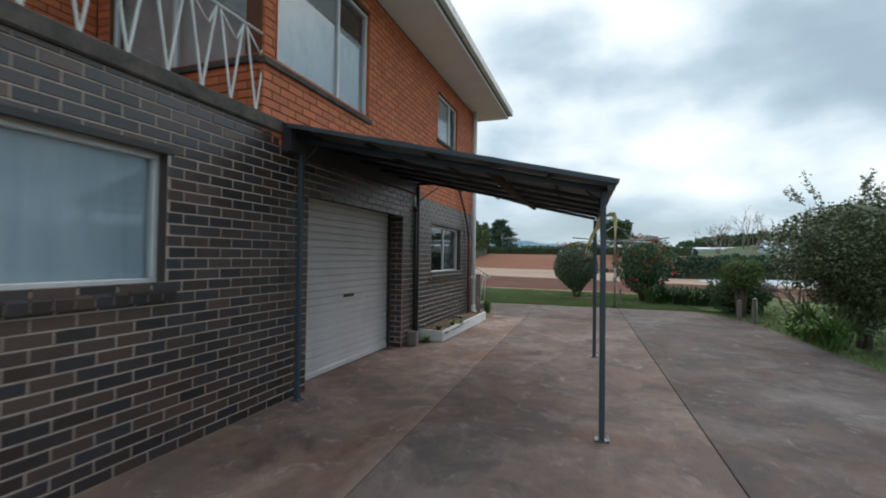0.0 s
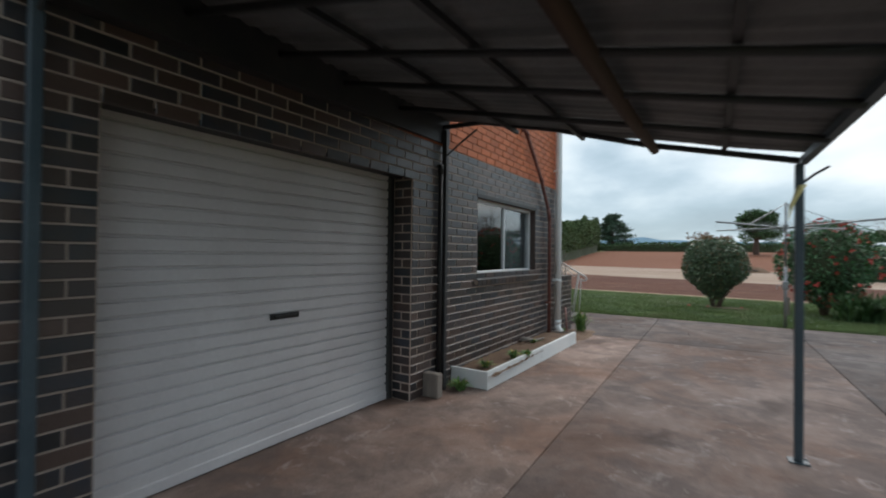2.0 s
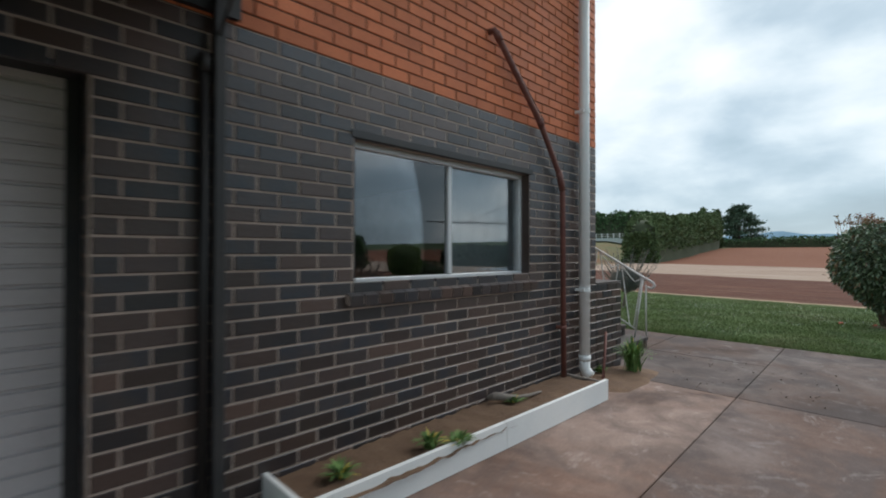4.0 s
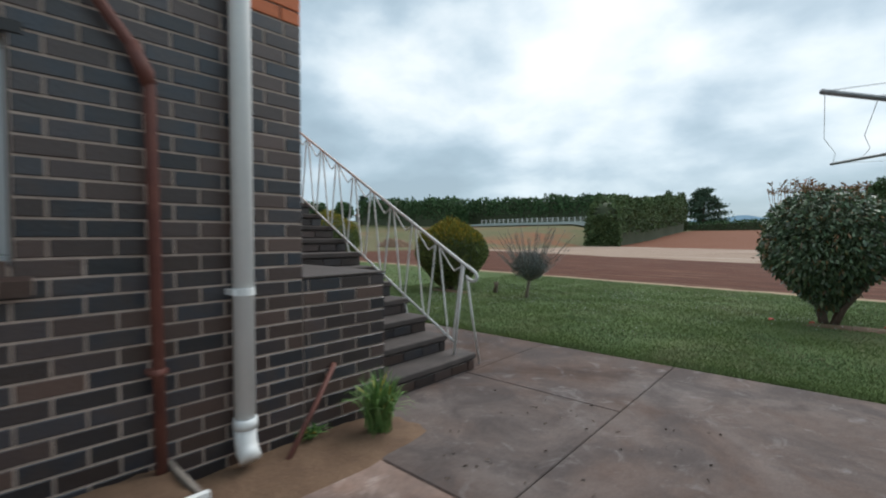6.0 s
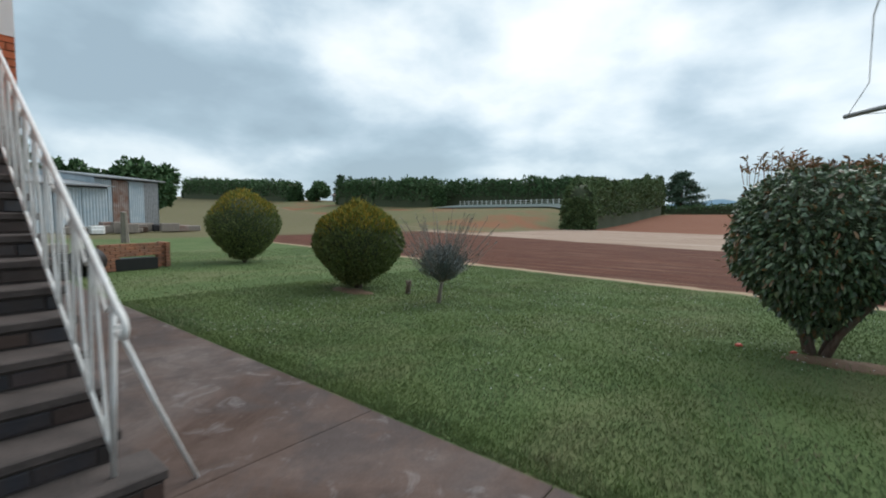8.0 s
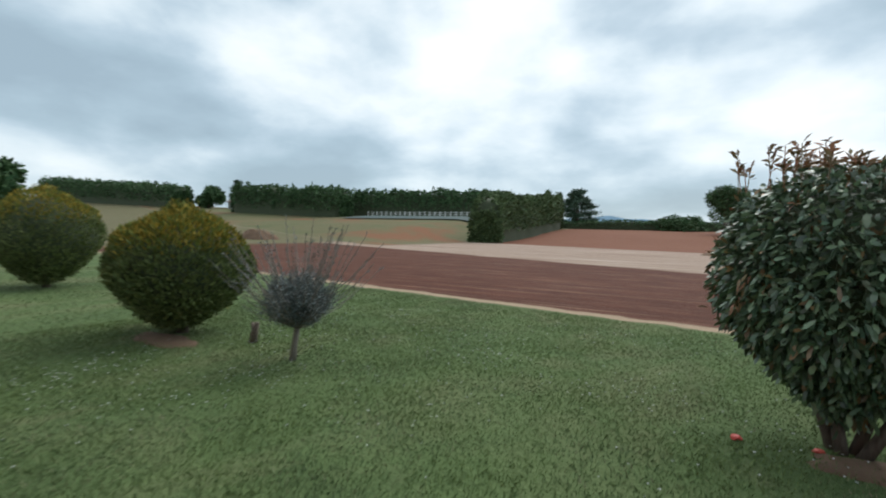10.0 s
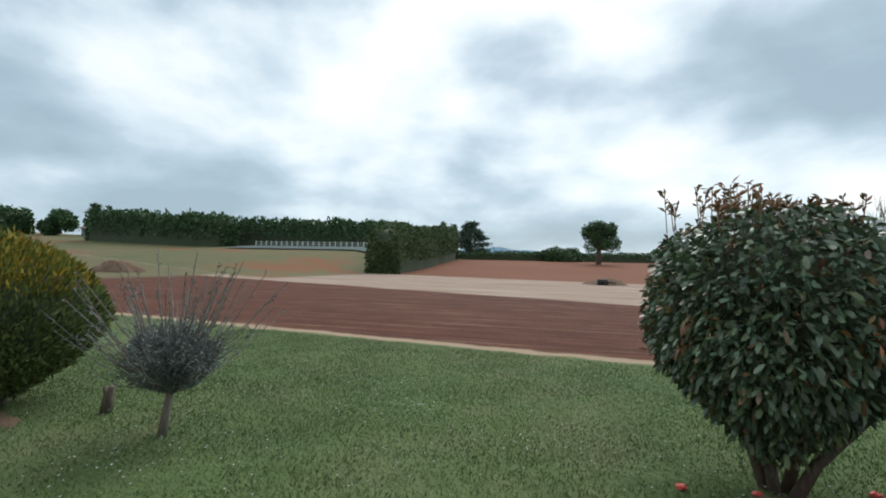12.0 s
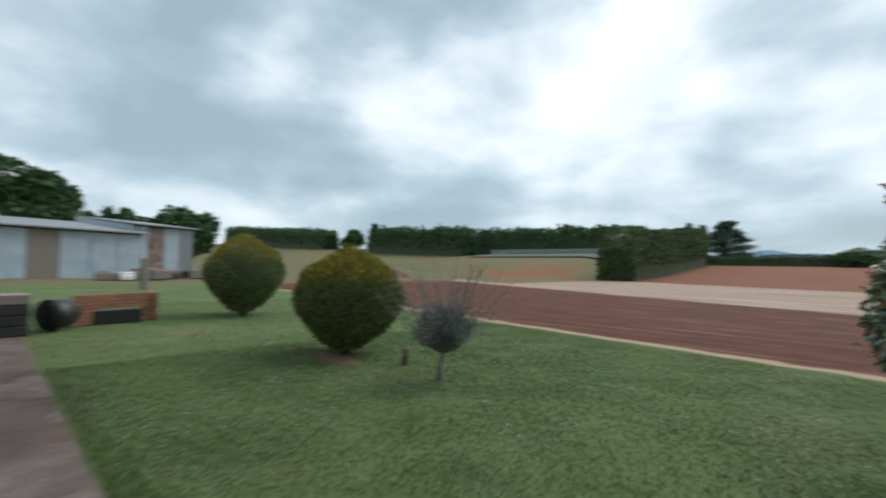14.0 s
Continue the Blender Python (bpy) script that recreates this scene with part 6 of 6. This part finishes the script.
tree("shed_tree", "dark round-headed tree behind the shed", -81, 19.0, 14.5, 5.0, 8.0, 4200, 1.1, M_LEAF_DARK, 117, 14, 0.5, 0.8)
tree("shed_tree", "dark tree behind the end of the shed", -88, 39.5, 10.5, 5.0, 7.0, 4200, 1.1, M_LEAF_DARK, 118, 10, 0.5, 0.8)
hedge("hedge", "dark tree line behind the sheds", (-97, 22), (-94, 37), 6, 9.5, 9.0, 3000, 0.9, M_LEAF_DARK, 119)
tree("hedge_tree", "taller tree in the clipped shelter belt", -90, 107, 13.2, 4.0, 4.0, 900, 0.8, M_LEAF_DARK, 120, 6, 0.4, 0.7)
for k, (x, y, top) in enumerate(((18, 60, 6.0), (21, 58, 5.6), (24, 61, 6.2), (27, 59, 5.2), (15.5, 60, 5.0))):
    t_ = thing("bare_tree", "slender leafless tree beyond the hedge", "tree", "bare trees")
    bm_ = Mesh()
    rng = np.random.default_rng(130 + k)
    gz = float(height(x, y))
    for j in range(5):
        branch(bm_, rng, (x + rng.normal() * 0.3, y, gz + 0.5), (rng.normal() * 0.25, rng.normal() * 0.25, 1.0), (top - gz) * 0.42, 0.06, 3, 0.35, 5)
    part("branchwork", bm_, M_TIMBER, t_, "", True)

fence = thing("paddock_fence", "white post-and-rail fence before the far shelter belt", "fence")
for k in range(26):
    x = -74 + k * 1.45
    z = float(height(x, 111))
    part("post", Mesh().box(x - 0.09, x + 0.09, 110.9, 111.1, z - 0.2, z + 1.25), M_WHITE_WORN, fence)
for h in (0.55, 1.05):
    m = Mesh()
    m.tube([(-74 + 1.45 * k, 111, float(height(-74 + 1.45 * k, 111)) + h) for k in range(26)], 0.05, 4)
    part("rail", m, M_WHITE_WORN, fence)
net = lumpy_sheet("covered_crop", -71, -30, 96, 109, 0, 0.1, M_CROP, "pale blue-green netted crop strip below the far hedge", "crop", "stuff", seed=6)
for v in net.data.vertices:
    v.co.z = float(height(v.co.x, v.co.y)) + 0.25

cottage = thing("cottage", "small distant house with a brown roof", "house")
cz = float(height(-140, 125))
part("wall", Mesh().box(-146, -137, 122, 128, cz - 0.5, cz + 2.6), M_WHITE_WORN, cottage)
part("roof", Mesh().add([(-147, 121, cz + 2.5), (-136, 121, cz + 2.5), (-136, 129, cz + 2.5), (-147, 129, cz + 2.5), (-144, 125, cz + 4.6), (-139, 125, cz + 4.6)], [(0, 1, 5, 4), (2, 3, 4, 5), (1, 2, 5), (3, 0, 4), (0, 3, 2, 1)]), M_IRON_RUST, cottage)


def shed(name, label, a, b, depth, h, roof_h, panels, seed):
    """A long iron shed: front panels between two points, roof sheets, posts."""
    rng = random.Random(seed)
    t_ = thing(name, label, "shed")
    a, b = Vector((*a, 0)), Vector((*b, 0))
    d = (b - a).normalized()
    s = Vector((d.y, -d.x, 0))
    if s.dot(Vector((-1, 0, 0))) < 0:
        s = -s
    L = (b - a).length
    base = -0.25
    for k in range(panels):
        p, q = a + d * L * k / panels, a + d * (L * (k + 1) / panels - 0.04)
        off = s * rng.uniform(0, 0.06)
        m = Mesh()
        nrib = 16
        vs = []
        for j in range(nrib + 1):
            r = p + (q - p) * j / nrib + off - s * (0.04 if j % 2 else 0)
            vs += [(r.x, r.y, base), (r.x, r.y, h - 0.1)]
        part("panel", m.add(vs, [(2 * j, 2 * j + 2, 2 * j + 3, 2 * j + 1) for j in range(nrib)]), rng.choice([M_IRON, M_IRON, M_IRON_RUST, M_GALV, M_TIMBER]), t_)
    c0, c1, c2, c3 = a - d * 0.3 - s * 0.6, b + d * 0.3 - s * 0.6, b + d * 0.3 + s * depth, a - d * 0.3 + s * depth
    rf = Mesh()
    rf.add([(c0.x, c0.y, h), (c1.x, c1.y, h), (c2.x, c2.y, h + roof_h), (c3.x, c3.y, h + roof_h), (c0.x, c0.y, h + 0.12), (c1.x, c1.y, h + 0.12), (c2.x, c2.y, h + roof_h + 0.12), (c3.x, c3.y, h + roof_h + 0.12)],
           [(0, 3, 2, 1), (4, 5, 6, 7), (0, 1, 5, 4), (1, 2, 6, 5), (2, 3, 7, 6), (3, 0, 4, 7)])
    part("roof", rf, M_GALV, t_, "pale iron roof")
    e = Mesh()
    e.add([(b.x, b.y, base), (c2.x, c2.y, base), (c2.x, c2.y, h + roof_h), (b.x, b.y, h), (a.x, a.y, base), (c3.x, c3.y, base), (c3.x, c3.y, h + roof_h), (a.x, a.y, h)], [(0, 1, 2, 3), (7, 6, 5, 4), (1, 5, 6, 2)])
    part("end_wall", e, M_IRON, t_)
    return t_


shed("iron_shed", "long patched shed of blue-grey corrugated iron", (-40, -6), (-49.0, 25.5), 9, 3.9, 1.2, 16, 5)
shed("iron_shed", "taller pale iron shed behind the long one", (-51, 25), (-53.5, 31.0), 8, 4.9, 0.9, 4, 6)
pole = tagged(part("grey_post", Mesh().tube([(-29.0, 21.4, -0.2), (-28.7, 21.3, 1.6)], [0.22, 0.14], 8), M_TIMBER), "leaning pale grey post before the shed", "post")
for k, (x, y, w, h, m_) in enumerate(((-44.5, 24.5, 1.6, 1.0, M_IRON_RUST), (-45.5, 26.2, 2.2, 0.8, M_LOG), (-46.5, 28.4, 1.8, 0.9, M_STEEL), (-47, 30.5, 2.0, 0.7, M_IRON_RUST), (-43.0, 22.6, 1.4, 0.7, M_WHITE_WORN))):
    sc = thing("scrap_heap", "heap of old farm scrap beside the shed", "scrap", "scrap heaps")
    rr = random.Random(k)
    for j in range(5):
        ax, ay = x + rr.uniform(-1, 1), y + rr.uniform(-1, 1)
        part("scrap_piece", Mesh().box(ax - rr.uniform(0.2, 0.6), ax + rr.uniform(0.2, 0.6), ay - rr.uniform(0.3, w / 2), ay + rr.uniform(0.3, w / 2), -0.05 + 0.0 * j, h * rr.uniform(0.4, 1.0), 0.05), m_ if j % 2 else M_TIMBER, sc)
heap = patch("earth_heap", -45.5, 52.0, 3.2, 1.6, float(height(-45.5, 52)), 1.0, M_DIRT, "heap of brown earth at the field edge", "earth", 12)
patch("earth_heap", 2.9, 60.2, 2.2, 1.3, float(height(2.9, 60.2)), 0.55, M_DIRT, "low heap of dark earth on the pale strip", "earth", 13)
mach = thing("field_machine", "small dark field machine beside the earth heap", "machine")
mz = float(height(2.4, 58.9))
part("body", Mesh().box(2.0, 2.9, 58.6, 59.2, mz + 0.2, mz + 0.55, 0.08).tube([(2.9, 58.9, mz + 0.35), (3.6, 58.9, mz + 0.2)], 0.05, 6), M_STEEL, mach)
for x in (2.15, 2.75):
    part("wheel", Mesh().tube([(x, 58.5, mz + 0.2), (x, 58.62, mz + 0.2)], 0.2, 12), M_BLACK, mach)
lumpy_sheet("covered_rows", 9, 22, 37, 42, 0.05, 0.06, M_IRON, "pale covered crop rows beyond the garden", "crop", "stuff", fall=0.2, seed=7)
for k, (x, y, w) in enumerate(((62, 300, 60), (120, 290, 46), (95, 240, 30))):
    g = thing("glasshouse", "long pale glasshouse on the far hillside", "glasshouse", "glasshouses")
    gz = float(height(x, y))
    part("roof", Mesh().add([(x - w / 2, y, gz + 2), (x + w / 2, y, gz + 2), (x + w / 2, y + 5, gz + 3.2), (x - w / 2, y + 5, gz + 3.2), (x + w / 2, y + 10, gz + 2), (x - w / 2, y + 10, gz + 2)], [(0, 1, 2, 3), (3, 2, 4, 5)]), M_IRON, g)
    part("wall", Mesh().box(x - w / 2, x + w / 2, y + 0.1, y + 9.9, gz - 1, gz + 2), M_IRON, g)
hedge("hedge", "dark hedge along the yard side boundary", (33, -28), (33, 31), 4, 4.2, 3.6, 6000, 0.5, M_LEAF_DARK, 142)
hedge("hedge", "dark trees on the far hill", (60, 330), (200, 320), 10, 6, 8, 2600, 2.2, M_LEAF_DARK, 141)
hill = Mesh()
hv = []
for i in range(41):
    x = -900 + 1500 * i / 40
    top = 60 + 34 * math.exp(-((x + 330) / 230) ** 2) + 14 * math.exp(-((x - 120) / 160) ** 2) + 5 * math.sin(i * 1.3)
    hv += [(x, 2300, -5), (x, 2450, top), (x, 2700, -5)]
# the distance haze is put into the hills' blue base colour
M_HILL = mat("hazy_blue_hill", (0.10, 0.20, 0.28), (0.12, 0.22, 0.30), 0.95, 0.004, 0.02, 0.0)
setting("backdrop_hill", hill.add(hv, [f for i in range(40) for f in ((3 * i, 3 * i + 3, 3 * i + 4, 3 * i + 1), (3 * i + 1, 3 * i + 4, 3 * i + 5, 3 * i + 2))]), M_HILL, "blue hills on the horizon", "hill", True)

# ---- by the path behind the house ----
bbq = thing("brick_barbecue", "low orange brick barbecue with a blackened hearth", "barbecue")
part("hearth", Mesh().box(-14.15, -13.75, 16.95, 18.1, 0.0, 0.30), M_BLACK, bbq, "soot-black hearth")
rr = random.Random(3)
A, B2 = Vector((-13.62, 16.75, 0)), Vector((-14.15, 18.40, 0))
dv = (B2 - A).normalized()
ang = math.degrees(math.atan2(dv.y, dv.x)) - 90
for row in range(8):
    n = 7
    for k in range(n):
        if 2 <= k <= 5 and row < 4:
            continue
        c = A + dv * ((k + 0.5) * 0.245 + (0.06 if row % 2 else -0.06))
        vs, fs = brick_block(0.235, 0.076, 0.11)
        m = pose(c.x, c.y, 0.043 + row * 0.086, 0, 0, ang + rr.uniform(-2, 2))
        part("brick", Mesh().add([m @ Vector(v) for v in vs], fs + [(3, 2, 1, 0)]), M_BBQ, bbq)
for row in range(8):
    for k in range(3):
        c = B2 + Vector((-dv.y, dv.x, 0)) * -0.0 + Vector((0.24 * k - 0.5, 0.05, 0))
        part("brick", Mesh().box(c.x - 0.115, c.x + 0.115, c.y - 0.05, c.y + 0.06, row * 0.086 + 0.002, row * 0.086 + 0.078, 0.003), M_BBQ, bbq)
drum = thing("black_drum", "black plastic drum lying on the path", "drum")
db = part("body", Mesh().tube([(-13.1, 16.35, 0.33), (-13.12, 16.40, 0.33), (-13.45, 16.62, 0.33), (-13.48, 16.65, 0.33)], [0.28, 0.31, 0.31, 0.28], 18), M_BLACK, drum, "", True)
part("rim", Mesh().tube([(-13.09, 16.34, 0.33), (-13.115, 16.37, 0.33)], 0.325, 18), M_BLACK, db)
stack = thing("crate_stack", "stack of dark grey crates on the path", "crates")
for k in range(4):
    part("crate", Mesh().box(-13.3, -12.6, 15.5, 16.05, 0.002 + 0.2 * k, 0.19 + 0.2 * k, 0.015), M_STEEL if k < 3 else M_TIMBER, stack)

# ---- dead leaves on the concrete ----
rng = np.random.default_rng(91)
P = np.column_stack([rng.uniform(-2.3, -0.6, 60), rng.uniform(12.9, 14.6, 60), np.full(60, 0.006)])
joined("dead_leaf_litter", [leaves(rng, P, rng.normal(size=(60, 3)) * np.array([1, 1, 0.08]), 0.03, 0.016, 0.2)], M_BARK, None, "small brown dead leaves scattered on the concrete", "stuff")["category"] = "leaves"

# ---- grass ----
rng = np.random.default_rng(77)


def blades(n, x0, x1, y0, y1, hgt, wid, bias):
    x = rng.uniform(x0, x1, n)
    y = y0 + (y1 - y0) * rng.uniform(0, 1, n) ** bias
    keep = (y < 24.6 - 0.117 * (x + 0.4)) & ~((x < 4.05) & (y < 16.0))
    x, y = x[keep], y[keep]
    m = len(x)
    z = height(x, y) - 0.004
    clump = 0.65 + 0.35 * np.sin(x * 2.1 + np.sin(y * 1.7) * 2) * np.sin(y * 2.6 + x)
    h = hgt * rng.uniform(0.5, 1.25, m) * (0.75 + 0.5 * clump)
    a = rng.uniform(0, 6.28, m)
    lean = rng.normal(size=(m, 2)) * 0.45
    b = np.stack([x, y, z], 1)
    s = np.stack([np.cos(a), np.sin(a), 0 * a], 1) * wid * rng.uniform(0.6, 1.3, m)[:, None]
    tip = b + np.stack([lean[:, 0] * h, lean[:, 1] * h, h], 1)
    return np.stack([b - s, b + s, tip], 1).reshape(-1, 3), np.arange(3 * m).reshape(-1, 3)


g1 = blades(280000, -9, 3.6, 16.0, 25.5, 0.029, 0.0048, 1.6)
g2 = blades(90000, -20, 8, 16.0, 27.0, 0.032, 0.008, 1.2)
g3 = blades(16000, 4.05, 9, 9.0, 19.0, 0.07, 0.006, 1.0)
g4 = blades(9000, -8, 4, 15.95, 16.2, 0.06, 0.005, 1.0)
lawn = joined("lawn_grass", [g1, g2, g3, g4], M_GRASS, None, "short mown grass blades of the lawn", "stuff")
lawn["category"] = "grass"
n = 1100
cl = rng.uniform(0, 1, (60, 2)) * np.array([9, 7]) + np.array([-7, 16.3])
dd = cl[rng.integers(0, 60, n)] + rng.normal(size=(n, 2)) * 0.35
dd = dd[(dd[:, 1] > 16.1) & (dd[:, 1] < 24)]
dp_ = np.column_stack([dd, height(dd[:, 0], dd[:, 1]) + rng.uniform(0.03, 0.06, len(dd))])
petals = []
for k in range(4):
    a = k * math.pi / 2 + rng.uniform(0, 1, len(dp_))
    petals.append(leaves(rng, dp_, np.stack([np.cos(a), np.sin(a), 0.4 + 0 * a], 1), 0.011, 0.009, 0.1))
fl = joined("daisy_carpet", petals, M_DAISY, None, "tiny white daisies scattered over the lawn", "stuff")
fl["category"] = "blossom"


# ---- the bricks of all walls ----
for args in LAY:
    lay_bricks(*args)

# each thing's empty stands at its base
bpy.context.view_layer.update()
for ob in [o for o in scene.objects if o.data is None and o.parent is None and o.children]:
    corners = [k.matrix_world @ Vector(c) for k in ob.children_recursive if k.data is not None for c in k.bound_box]
    lo = Vector([min(c[i] for c in corners) for i in range(3)])
    hi = Vector([max(c[i] for c in corners) for i in range(3)])
    ob.location = ((lo.x + hi.x) / 2, (lo.y + hi.y) / 2, lo.z)
    for k in ob.children:
        k.matrix_parent_inverse = Matrix.Translation(ob.location).inverted()

# the house stands one and a half degrees askew to the yard
ASKEW = Matrix.Translation((W, 8.0, 0)) @ Matrix.Rotation(-math.atan(0.026), 4, "Z") @ Matrix.Translation((-W, -8.0, 0))
HOUSE = ("wall_lower wall_upper wall_balcony wall_balcony_back balcony_floor parapet coping wall_end pier wall_stairs wall_far_side wall_front wall_end_far "
         "ceiling_lower floor_lower floor_upper roof curtain window_sill sill door_1 lintel reveal downpipe waste_pipe brace_wire balcony_railing").split()
for ob in [o for o in scene.objects if o.parent is None]:
    if ob.name.split(".")[0] in HOUSE or ob.name.startswith(("window_", "wall_room_")):
        ob.matrix_basis = ASKEW @ ob.matrix_basis
